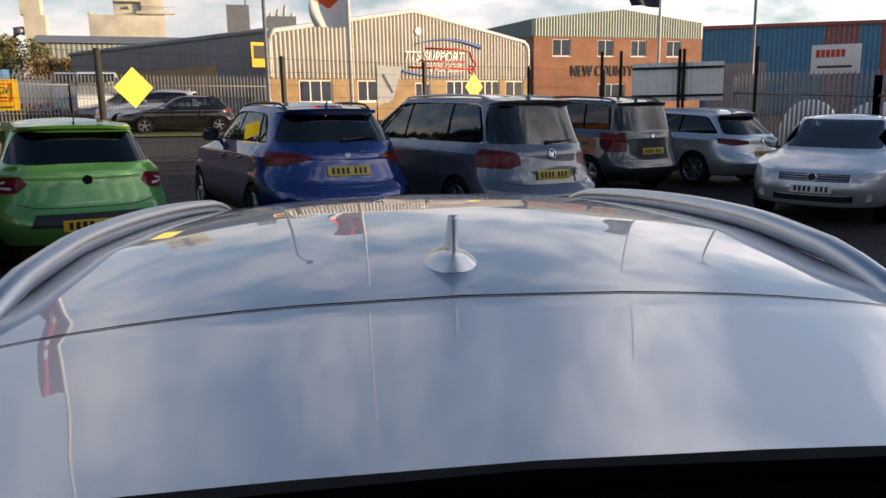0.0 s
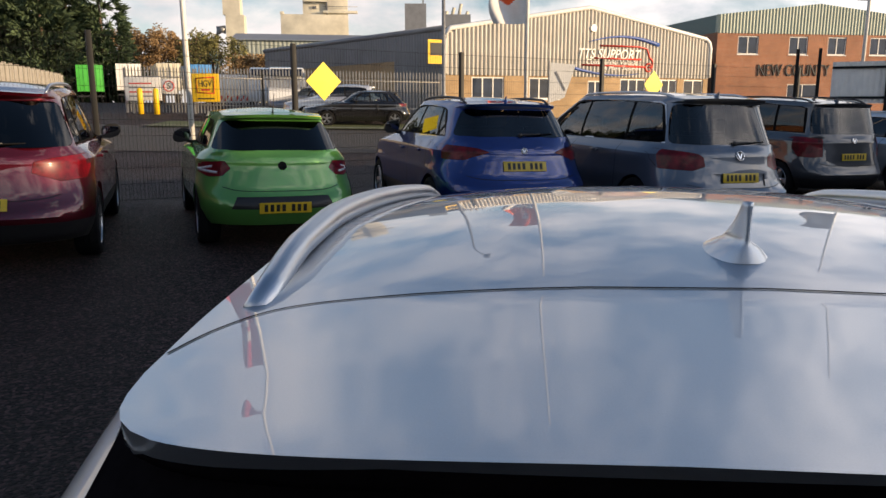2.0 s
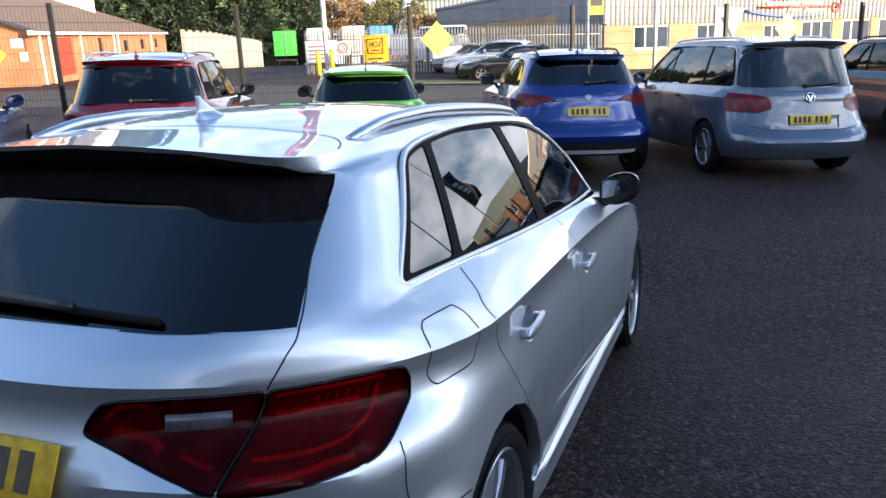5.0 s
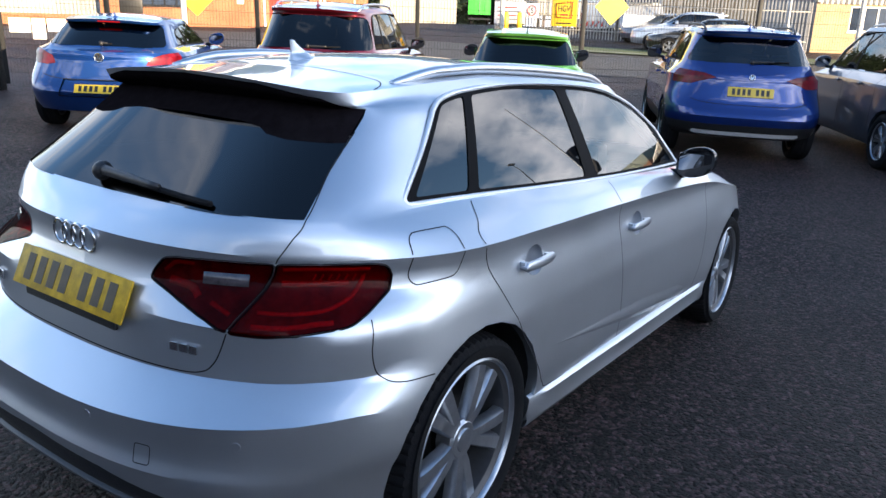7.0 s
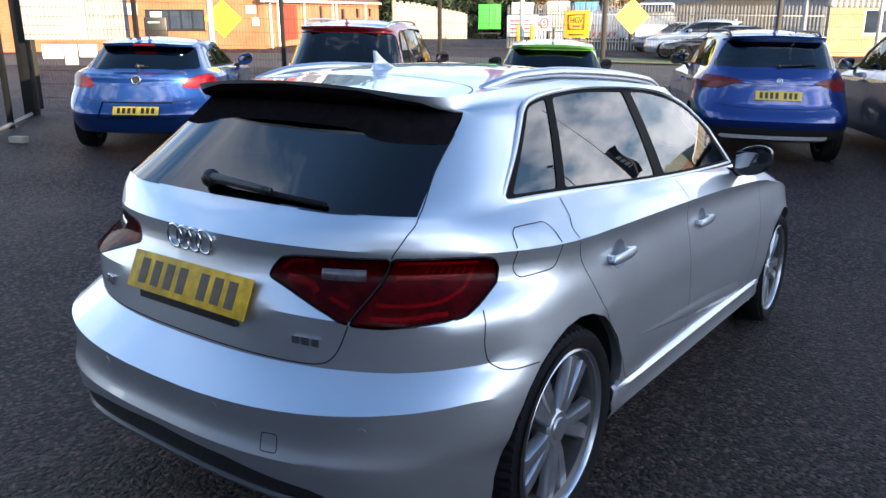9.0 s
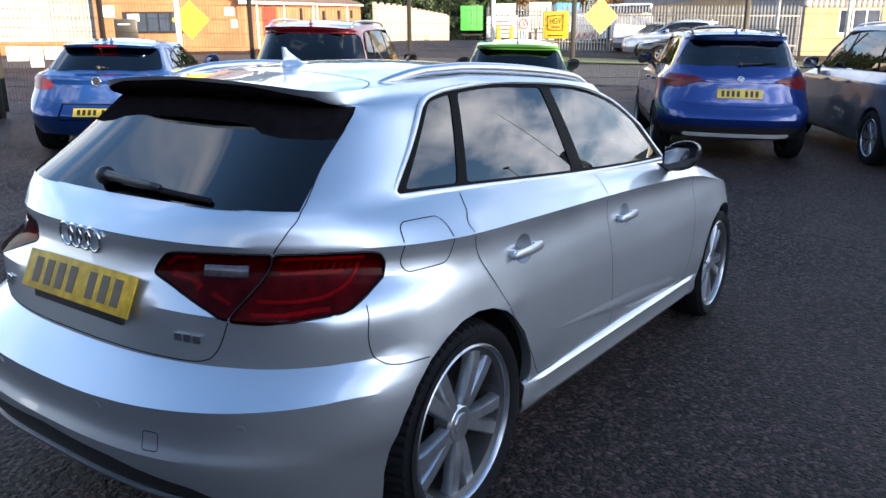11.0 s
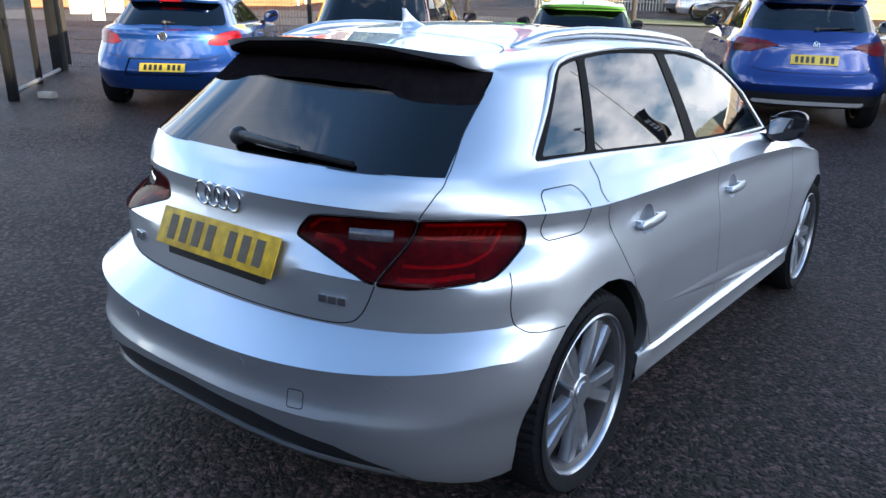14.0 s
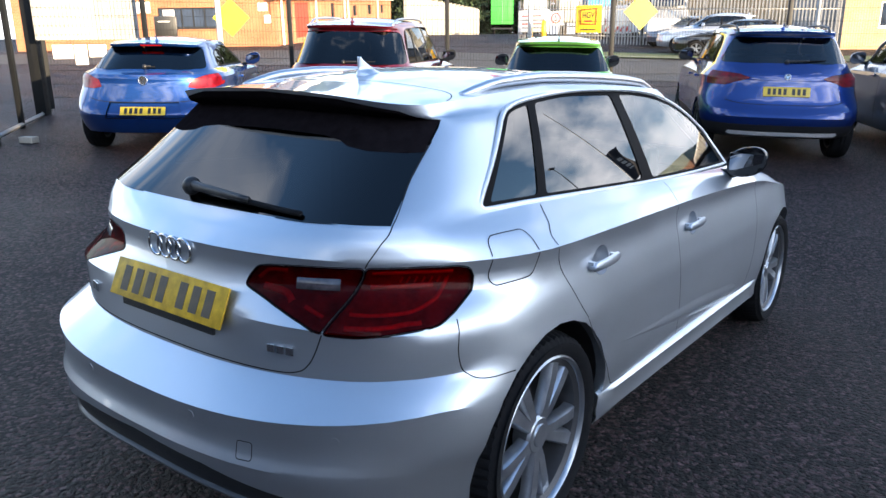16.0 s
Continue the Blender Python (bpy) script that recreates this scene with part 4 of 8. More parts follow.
    # handles
    for y, z in s.get("handles", ()):
        for sgn in (1, -1):
            (p, nn), = onto(bvh, [(y, z)], (1, 2), sgn)
            hb = bmesh.new()
            if sub > 2:
                # a bowed grip, thicker to the rear, on two feet
                prev = None
                for k in range(17):
                    v = k / 16 * 2 - 1
                    yy = v * 0.092
                    thick = 0.0150 * max(0.05, 1 - abs(v) ** 16) ** 0.5
                    out = 0.017 + 0.008 * (1 - v * v)
                    sec = [hb.verts.new((sgn * (out + 0.0095 * math.copysign(abs(math.cos(q)) ** 0.7, math.cos(q))), yy, 0.004 * v + thick * math.copysign(abs(math.sin(q)) ** 0.7, math.sin(q)))) for q in [j * math.tau / 14 for j in range(14)]]
                    if prev:
                        for j in range(14):
                            hb.faces.new((prev[j], prev[(j + 1) % 14], sec[(j + 1) % 14], sec[j]))
                    else:
                        hb.faces.new(sec)
                    prev = sec
                hb.faces.new(prev)
                for ya in (-0.090, 0.066):
                    add_box(hb, *sorted((sgn * -0.012, sgn * 0.018)), ya, ya + 0.024, -0.012, 0.012, 0.004)
                bmesh.ops.recalc_face_normals(hb, faces=hb.faces)
            else:
                add_box(hb, *sorted((sgn * 0.014, sgn * 0.036)), -0.068, 0.068, -0.017, 0.017, 0.010)
                for ya in (-0.066, 0.046):
                    add_box(hb, *sorted((sgn * -0.012, sgn * 0.024)), ya, ya + 0.02, -0.011, 0.011, 0.004)
            bmesh.ops.transform(hb, matrix=Matrix.Translation(p), verts=hb.verts)
            h = part("door_handle", hb, s.get("handle_mat", body_mat), car)
            if sub > 2:
                continue
            cup = bmesh.new()
            ring = onto(bvh, [(y + 0.01 + 0.052 * math.cos(t), z + 0.005 + 0.045 * math.sin(t)) for t in [k * math.tau / 20 for k in range(20)]], (1, 2), sgn)
            vs = [cup.verts.new(q + nq * 0.0012) for q, nq in ring]
            mid = [cup.verts.new(p + Vector((0, (v.co.y - p.y) * 0.5, (v.co.z - p.z) * 0.5)) + nn * 0.0016) for v in vs]
            for k in range(len(vs)):
                cup.faces.new((vs[k], vs[(k + 1) % len(vs)], mid[(k + 1) % len(vs)], mid[k]))
            cup.faces.new(mid)
            bmesh.ops.recalc_face_normals(cup, faces=cup.faces)
            part("handle_cup", cup, s.get("cup_mat", body_mat), h)
    for sgn in (1, -1):
        mirror_part(car, s["mir"][0], s["mir"][1], s["mir"][2], s.get("mir_mat", body_mat), sgn, s.get("mir_s", 1.0))
    if s.get("rails"):
        y0, y1, rx, rh, rmat = s["rails"]
        for sgn in (1, -1):
            hits = onto(bvh, [(sgn * rx * (0.93 + 0.07 * math.sin(math.pi * k / 24)), y0 + (y1 - y0) * k / 24) for k in range(25)], (0, 1), 1)
            pts = [p + Vector((0, 0, rh * min(1, (k / 24 * 9) ** 0.8, ((24 - k) / 24 * 9) ** 0.8) - 0.008)) for k, (p, nn) in enumerate(hits)]
            rb = bmesh.new()
            add_tube(rb, pts, [(0.013 + 0.004 * math.sin(math.pi * k / 24)) * s.get("rail_w", 1.0) for k in range(25)], 12)
            part("roof_rail", rb, rmat, car, "bright roof rail" if rmat is SATIN else "black roof rail")
    put_wheels(car, s, style)
    if s.get("seats", True):
        seat_parts(car, s)
    (p, nn), = onto(bvh, [(0.0, s["ant"])], (0, 1), 1)
    if s.get("whip"):
        a = part("aerial", tube([p, p + Vector((0, -0.02, 0.02)), p + Vector((0, -0.12, 0.20))], [0.014, 0.006, 0.003], 8), BLACK, car, "black whip aerial")
    else:
        fin = bmesh.new()
        lv, prev = 12, None
        for k in range(lv + 1):
            t = k / lv
            base = max(0.0, 1 - t / 0.34)
            wd = 0.0055 + 0.004 * (1 - t) + 0.030 * base ** 0.7
            yf, yb2 = 0.105 * (1 - t) ** 1.5 - 0.028 * t + 0.01 * base, -0.040 - 0.004 * t - 0.006 * base
            z = -0.006 + (0.064 * s.get("fin", 1.0)) * t
            sec = [fin.verts.new(p + Vector((wd * math.cos(a), (yf + yb2) / 2 + (yf - yb2) / 2 * math.sin(a), z))) for a in [q * math.tau / 20 for q in range(20)]]
            if prev:
                for q in range(20):
                    fin.faces.new((prev[q], prev[(q + 1) % 20], sec[(q + 1) % 20], sec[q]))
            prev = sec
        fin.faces.new(prev)
        part("aerial", fin, s.get("fin_mat", body_mat), car, "shark-fin aerial")
    # wiper on the rear window
    if s.get("wiper"):
        (x0, z0), (x1, z1) = s["wiper"]
        hits = onto(bvh, [(x0 + (x1 - x0) * k / 12, z0 + (z1 - z0) * k / 12) for k in range(13)], (0, 2), -1)
        arm = bmesh.new()
        add_tube(arm, [q + nq * 0.018 for q, nq in hits[:8]], [0.016 - 0.001 * k for k in range(8)], 8)
        wp = part("rear_wiper", arm, BLACK, car, "black rear wiper")
        bl = bmesh.new()
        add_tube(bl, [q + nq * 0.008 for q, nq in hits[2:]], 0.008, 6)
        part("wiper_blade", bl, RUBBER, wp)
        cap = bmesh.new()
        bmesh.ops.create_uvsphere(cap, u_segments=14, v_segments=8, radius=0.028)
        bmesh.ops.transform(cap, matrix=Matrix.Translation(hits[0][0] + hits[0][1] * 0.012), verts=cap.verts)
        part("wiper_cap", cap, BLACK, wp)
    if s.get("plate"):
        x, z = s["plate"]
        (q, nq), = onto(bvh, [(x, z)], (0, 2), -1)
        tilt = math.degrees(math.atan2(nq.z, -nq.y))
        plate_part(car, Matrix.Translation(q + nq * 0.004) @ pose(0, 0, 0, -tilt, 0, 0), worn=sub > 2)
    if s.get("badge"):
        z, r, mat = s["badge"]
        (q, nq), = onto(bvh, [(0, z)], (0, 2), -1)
        tilt = math.degrees(math.atan2(nq.z, -nq.y))
        b = bmesh.new()
        bmesh.ops.create_cone(b, segments=28, cap_ends=True, radius1=r, radius2=r * 0.92, depth=0.008, matrix=pose(0, 0, 0, 90, 0, 0))
        o = part("badge", b, mat if mat is GLOSSB else BLACK, car, "round bright maker's badge")
        if mat is not GLOSSB:
            rg = tube([(r * 0.9 * math.cos(t), -0.004, r * 0.9 * math.sin(t)) for t in [i * math.tau / 24 for i in range(24)]], r * 0.13, 6, True)
            part("badge_ring", rg, CHROME, o)
            part("badge_shape", prism([(-r * 0.62, r * 0.45), (-r * 0.3, r * 0.45), (0, -r * 0.25), (r * 0.3, r * 0.45), (r * 0.62, r * 0.45), (r * 0.15, -r * 0.62), (-r * 0.15, -r * 0.62)], 0.004, Matrix.Translation((0, -0.005, 0))), CHROME, o)
        o.matrix_local = Matrix.Translation(q + nq * 0.004) @ pose(0, 0, 0, -tilt, 0, 0)
    return car, bvh


def zmin(s):
    return s["zb"] - 0.05

# ---- the silver estate-backed hatchback that the camera goes round ----
GROUND_TILT = -3.27
CAR_M = Matrix.Translation((0, 0.82, 0.389)) @ pose(0, 0, 0, GROUND_TILT, 0, 0) @ Matrix.Translation((0, -0.81, -0.317))

A3 = dict(L=4.31, tread=True, dip=0.045, w1=0.94, skirt=((0.05, 0.285), (0.13, 0.268), (0.28, 0.225), (0.40, 0.205), (1.2, 0.225), (3.0, 0.225), (4.06, 0.25)), hw=0.885, ax=0.81, wb=2.636, wr=0.317, rim=0.250, wx=0.757, zsill=0.235, zt=0.900, zb=0.998, zbf=0.962, yt=0.170, yb=0.275,
          bump_z=0.50, bump_lo=0.25, hood=(0.69, 0.78), wsb=3.10, wst=2.40, hwb=0.765, hwr=0.575, zre=1.334, crown=0.063, spread=2.2, droop=0.034, n5=-0.12, b7=1.02, w7=0.970, shoulder=0.004, Df=0.92, nf=2.4,
          bt=((0, 0.93), (0.6, 0.935), (1.2, 0.980), (2.6, 1.0), (4, 0.97)),
          ridge=[(0.494 + 0.34 * k / 8, 1.304 + 0.045 * 0.34 * k / 8 + 0.098 * (0.34 * k / 8) ** 2) for k in range(9)] + [(y / 100, 1.389 - 0.1276 * (y / 100 - 1.5) ** 2) for y in range(85, 150, 5)] + [(y / 100, 1.389 - 0.1049 * (y / 100 - 1.5) ** 2) for y in range(150, 241, 5)], flare=0.007, b1y=0.030, b2y=0.010, b3y=0.023, b3z=0.065, b5y=0.72, ledge=0.018,
          ygt=0.588, zgt=1.232, ysp=0.494, zsp=1.304, Dsp=0.27, D11=0.27, fade=2.2, shelf=0.045, gap_w=0.0034, ant=0.955, fin=1.0, rt=((0, 0.925), (0.6, 0.925), (0.85, 0.95), (1.5, 1.0), (4, 0.965)), D=0.62, n=2.7, nx=0.55, ng=4.0, tyre_w=0.225, spin=41, arch=0.044,
          mir=(2.52, 1.005, 0.80), mir_s=0.80, mir_mat=GLOSSB, rails=(0.83, 2.30, 0.535, 0.026, SATIN), rail_w=1.15, chrome=0.017, trim_mat=TRIM,
          plate=(0.005, 0.750), wiper=((-0.088, 1.010), (0.385, 0.993)), handles=((1.10, 0.806), (1.97, 0.797)), creases=(2, 4, 5, 6, 8, 10, 12, 13), side_creases=(2, 4, 5, 8, 10), fin_mat=SILVER,
          fender=((0.25, 0.900), (1.26, 0.900), (2.6, 0.890), (3.0, 0.868), (3.4, 0.805), (3.75, 0.730), (4.1, 0.65)))
BELT = [(0.70, 1.004), (0.95, 1.000), (1.7, 0.980), (2.3, 0.968), (2.80, 0.962)]
TOP = [(2.62, 1.130), (2.40, 1.235), (2.15, 1.292), (1.85, 1.314), (1.40, 1.314), (1.10, 1.293), (0.95, 1.268), (0.885, 1.235)]
A3["dlo"] = [tuple(p) for p in spline([(0.662, 1.003), *BELT[1:]], 6) + spline(TOP, 6) + spline([(0.885, 1.235), (0.770, 1.128), (0.664, 1.036), (0.650, 1.014), (0.662, 1.003)], 4)[1:-1]]


def pane(y0, y0t, y1, y1t, top, base, inset=0.024, n=6):
    """A side pane between two slanted edges, under the roof line top and above the belt base."""
    def zb(y):
        return curve_at(base, y) + inset
    tops = sorted(top)

    def zt(y):
        return curve_at(tops, y) - inset
    lo = [(y0 + (y1 - y0) * k / n, zb(y0 + (y1 - y0) * k / n)) for k in range(n + 1)]
    hi = [(y1t + (y0t - y1t) * k / n, zt(y1t + (y0t - y1t) * k / n)) for k in range(n + 1)]
    return round_poly(lo + hi, [0.015] + [0] * (n - 1) + [0.02, 0.02] + [0] * (n - 1) + [0.02])


A3["panes"] = [(pane(0.695, 0.925, 0.930, 1.058, TOP, BELT, 0.016), GLASS_SIDE, "dark tinted quarter window"),
               (pane(0.978, 1.102, 1.672, 1.680, TOP, BELT, 0.016), GLASS_SIDE, "dark tinted rear door window"),
               (pane(1.768, 1.758, 2.715, 2.545, TOP, BELT, 0.016), GLASS_CLEAR, "clear front door window")]
A3["rear_glass"] = [(-0.619, 0.988), (-0.3, 0.982), (0, 0.980), (0.3, 0.982), (0.619, 0.988), (0.583, 1.09), (0.561, 1.18), (0.550, 1.236), (0.0, 1.246), (-0.550, 1.236), (-0.561, 1.18), (-0.583, 1.09)]
A3["glass_band"] = [(-0.62, 1.160), (-0.53, 1.150), (-0.42, 1.150), (-0.35, 1.158), (-0.31, 1.172), (-0.24, 1.180), (0.0, 1.184), (0.24, 1.180), (0.31, 1.172), (0.35, 1.158), (0.42, 1.150), (0.53, 1.150), (0.62, 1.160), (0.62, 1.30), (-0.62, 1.30)]
A3["lamps"] = [([(0.285, 0.815), (0.292, 0.836), (0.315, 0.866), (0.35, 0.874), (0.442, 0.880), (0.586, 0.884), (0.548, 0.733), (0.40, 0.779)], HSMOKE, "smoked red tail lamp with a clear segment"),
               ([(0.589, 0.884), (0.70, 0.889), (0.752, 0.889), (0.770, 0.884), (0.778, 0.82), (0.778, 0.776), (0.768, 0.757), (0.70, 0.743), (0.63, 0.732), (0.551, 0.732)], HLENS, "dark red tail lamp")]
A3["lamp_y"] = 0.95
A3["gaps"] = [([(0.562, 1.18), (0.582, 1.09), (0.622, 0.988), (0.612, 0.94), (0.588, 0.885)], (0, 2), (1, -1)),
              ([(0.549, 0.732), (0.53, 0.68), (0.512, 0.648), (0.485, 0.626), (0.42, 0.616), (0.2, 0.614), (0.0, 0.614)], (0, 2), (1, -1)),
              ([(0.0, 0.838), (0.2, 0.836), (0.36, 0.828), (0.46, 0.810), (0.508, 0.765), (0.532, 0.710)], (0, 1), (1, -1)),
              ([(0.428, 0.77), (0.420, 0.72), (0.421, 0.679), (0.436, 0.634), (0.475, 0.613), (0.58, 0.610)], (1, 2), (1, -1)),
              ([(0.905, 0.992), (0.86, 0.955), (0.815, 0.915), (0.84, 0.83), (0.94, 0.705), (1.06, 0.56), (1.15, 0.45), (1.21, 0.375), (1.30, 0.345), (1.8, 0.34), (2.80, 0.345)], (1, 2), (1, -1)),
              ([(1.815, 0.97), (1.782, 0.885), (1.80, 0.75), (1.85, 0.55), (1.88, 0.35)], (1, 2), (1, -1)),
              ([(2.84, 0.95), (2.85, 0.9), (2.90, 0.7), (2.90, 0.5), (2.82, 0.345)], (1, 2), (1, -1)),
              ([tuple(p) for p in round_poly([(0.572, 0.952), (0.735, 0.955), (0.712, 0.838), (0.555, 0.826)], 0.035, 3)] + [(0.570, 0.93)], (1, 2), (1,))]
A3["patches"] = [([(-0.552, 1.19), (-0.550, 1.222), (-0.478, 1.258), (-0.3, 1.285), (0.0, 1.296), (0.3, 1.285), (0.478, 1.258), (0.550, 1.222), (0.552, 1.19), (0, 1.2)], (0, 2), 1, 0.80, SPOILERB, "spoiler_underside", "black underside of the roof spoiler", 0.0),
                 ([(-0.715, 0.15), (-0.692, 0.235), (-0.64, 0.282), (-0.52, 0.332), (-0.28, 0.368), (0.0, 0.380), (0.28, 0.368), (0.52, 0.332), (0.64, 0.282), (0.692, 0.235), (0.715, 0.15)], (0, 2), 1, 0.6, BLACK, "diffuser", "black rear diffuser", 0.012)]
hero, HERO_BVH = make_car("hatchback_car", CAR_M, A3, "silver five-door hatchback with dark tinted windows, standing on asphalt", SILVER, (5, 0.20, 0.018), sub=4)


def hero_extras():
    """Badges, skirts, sensors and lamp details of the silver hatchback."""
    def stick(x, z, ax=(0, 2), sgn=-1):
        (q, n), = onto(HERO_BVH, [(x, z)], ax, sgn)
        return q, n

    def facing(x, z, lift=0.003):
        q, n = stick(x, z)
        tilt = math.degrees(math.atan2(n.z, -n.y))
        turn = math.degrees(math.atan2(n.x, -n.y))
        return Matrix.Translation(q + n * lift) @ pose(0, 0, 0, -tilt, 0, turn)
    badge = new("badge")
    badge.parent = hero
    badge["label"] = "bright badge of four linked rings"
    for k in range(4):
        ring = tube([(0.032 * math.cos(t), 0, 0.033 * math.sin(t)) for t in [i * math.tau / 28 for i in range(28)]], 0.0045, 8, True)
        o = part("ring", ring, CHROME, badge)
        o.matrix_local = facing(-0.078 + 0.044 * k - 0.01, 0.868, 0.006)
    for x0, n, w, h, nm in ((0.44, 3, 0.085, 0.020, "engine_mark"), (-0.42, 2, 0.058, 0.026, "model_mark")):
        o = part(nm, bars(n, w, h, 0.22, 0.004), CHROME, hero, "small bright bars of lettering")
        o.matrix_local = facing(x0, 0.678)
    for x, z in ((0.643, 0.500), (0.243, 0.492), (-0.243, 0.492), (-0.643, 0.500)):
        cone = bmesh.new()
        bmesh.ops.create_cone(cone, segments=20, cap_ends=True, radius1=0.0115, radius2=0.0105, depth=0.003, matrix=pose(0, 0, 0, 90, 0, 0))
        o = part("parking_sensor", cone, SILVER, hero)
        o.matrix_local = facing(x, z, -0.0008)
        ring = tube([(0.0125 * math.cos(t), 0, 0.0125 * math.sin(t)) for t in [i * math.tau / 20 for i in range(20)]], 0.0007, 5, True)
        part("sensor_ring", ring, SEAM, o)
    sq = round_poly([(0.397, 0.413), (0.442, 0.415), (0.440, 0.462), (0.395, 0.460)], 0.008, 3)
    hits = onto(HERO_BVH, sq, (0, 2), -1)
    part("towing_eye_cover", ribbon(hits, 0.0025, 0.0008, True, profile=((-1, 1), (1, 1))), SEAM, hero, "outline of the towing eye cover")
    (q, n), = onto(HERO_BVH, [(0.005, 0.688)], (0, 2), -1)
    holder = part("plate_holder", box(-0.215, 0.215, -0.004, 0.006, -0.016, 0.012, 0.003), BLACK, hero, "black plate holder strip")
    holder.matrix_local = Matrix.Translation(q + n * 0.003)
    # side skirts
    for sgn in (1, -1):
        sk = bmesh.new()
        prev = None
        for k in range(31):
            y = 1.14 + 1.92 * k / 30
            e = min(1.0, k / 2.0, (30 - k) / 2.0)
            prof = ((0.856, 0.346), (0.866 + 0.004 * e, 0.339), (0.868 + 0.008 * e, 0.330), (0.864 + 0.004 * e, 0.290), (0.866 + 0.006 * e, 0.258), (0.855, 0.232), (0.80, 0.222))
            row = [sk.verts.new((sgn * x, y, z)) for x, z in prof]
            if prev:
                for q in range(len(prof) - 1):
                    f = (prev[q], row[q], row[q + 1], prev[q + 1])
                    sk.faces.new(f if sgn > 0 else f[::-1])
            prev = row
        bmesh.ops.recalc_face_normals(sk, faces=sk.faces)
        part("side_skirt", sk, SILVER, hero)
        # crease low on the doors
        hits = onto(HERO_BVH, [(1.26 + 1.46 * k / 24, 0.492 - 0.128 * (k / 24)) for k in range(25)], (1, 2), sgn)
        part("door_crease", ribbon(hits, 0.075, 0.0085, base=-0.0005, profile=[(u * sgn, h) for u, h in ((-1, 0), (-0.5, 0.3), (0.25, 1), (0.36, 0.85), (1, 0))], grow=lambda f: 0.06 + 0.94 * min(1, f / 0.6) * min(1, (1 - f) / 0.06)), SILVER, hero)
    # lamp elements behind the lenses
    for sgn in (1, -1):
        for pts, w, deep in ((((0.600, 0.868), (0.66, 0.872), (0.745, 0.873)), 0.009, -0.010), (((0.600, 0.840), (0.66, 0.842), (0.715, 0.846)), 0.013, -0.014),
                             (((0.735, 0.858), (0.728, 0.815), (0.700, 0.790), (0.64, 0.782), (0.585, 0.782)), 0.011, -0.008), (((0.590, 0.755), (0.66, 0.758), (0.735, 0.772)), 0.014, -0.012),
                             (((0.318, 0.838), (0.345, 0.858), (0.40, 0.862)), 0.010, -0.010), (((0.335, 0.822), (0.40, 0.815), (0.43, 0.795)), 0.020, -0.014), (((0.47, 0.790), (0.53, 0.772)), 0.012, -0.012)):
            hits = onto(HERO_BVH, [(p[0] * sgn, p[1]) for p in spline(pts, 6)], (0, 2), -1)
            part("light_bar", ribbon(hits, w, deep + 0.004, base=deep, profile=((-1, 0), (-0.7, 1), (0.7, 1), (1, 0))), LAMPBAR, hero, "bright bar behind the red lens")
        # row of small diodes along the top
        for k in range(7):
            hits = onto(HERO_BVH, [((0.655 + 0.013 * k) * sgn, 0.850), ((0.660 + 0.013 * k) * sgn, 0.862)], (0, 2), -1)
            part("diode", ribbon(hits, 0.005, -0.004, base=-0.010), LAMPBAR, hero)
        hits = onto(HERO_BVH, [((0.432 + 0.105 * k / 6) * sgn, 0.836 + 0.004 * k / 6) for k in range(7)], (0, 2), -1)
        part("reversing_light", ribbon(hits, 0.030, 0.0032, base=0.0018, profile=((-1, 0), (-0.85, 1), (0.85, 1), (1, 0))), LAMPGREY, hero, "reversing light behind smoked lens")
    part("exhaust", tube([(-0.50, 0.14, 0.245), (-0.50, 0.34, 0.25)], 0.030, 16), DISC, hero)
    part("exhaust", tube([(-0.41, 0.125, 0.245), (-0.41, 0.34, 0.25)], 0.030, 16), DISC, hero)
    part("diffuser_strip", ribbon(onto(HERO_BVH, [(-0.68 + 1.36 * k / 40, 0.306 - 0.065 * abs(k / 20 - 1) ** 2) for k in range(41)], (0, 2), -1), 0.009, 0.002, base=-0.012), GALVY, hero, "thin grey strip under the bumper")


GALVY = material("grey_plastic", (0.04, 0.042, 0.045), rough=0.45, var=0.1, scale=20)
hero_extras()

# ---- ground ----
def ground_z(x, y):
    cx, cy = max(-30.0, min(30.0, x)), max(-15.0, min(70.0, y))
    far_z = 0.02 - 0.025 * cx + 0.026 * max(0.0, min(45.0, cy) - 12)
    car_z = 0.072 - 0.057 * (max(-2.0, min(4.6, y)) - 0.82)
    d = math.hypot(max(0.0, abs(x - 0.1) - 1.2) / 1.5, max(0.0, abs(y - 2.0) - 2.2) / 1.8)
    k = max(0.0, 1 - d)
    k = k * k * (3 - 2 * k)
    return far_z * (1 - k) + car_z * k


def ground_mesh():
    bm = bmesh.new()
    xs = [-900, -200, -90, -50] + [-31 + 0.8 * k for k in range(78)] + [50, 90, 200, 900]
    ys = [-900, -200, -60, -30] + [-16 + 0.8 * k for k in range(110)] + [90, 200, 900]
    V = [[bm.verts.new((x, y, ground_z(x, y))) for x in xs] for y in ys]
    for A, B in zip(V, V[1:]):
        for k in range(len(xs) - 1):
            bm.faces.new((A[k], A[k + 1], B[k + 1], B[k]))
    return bm


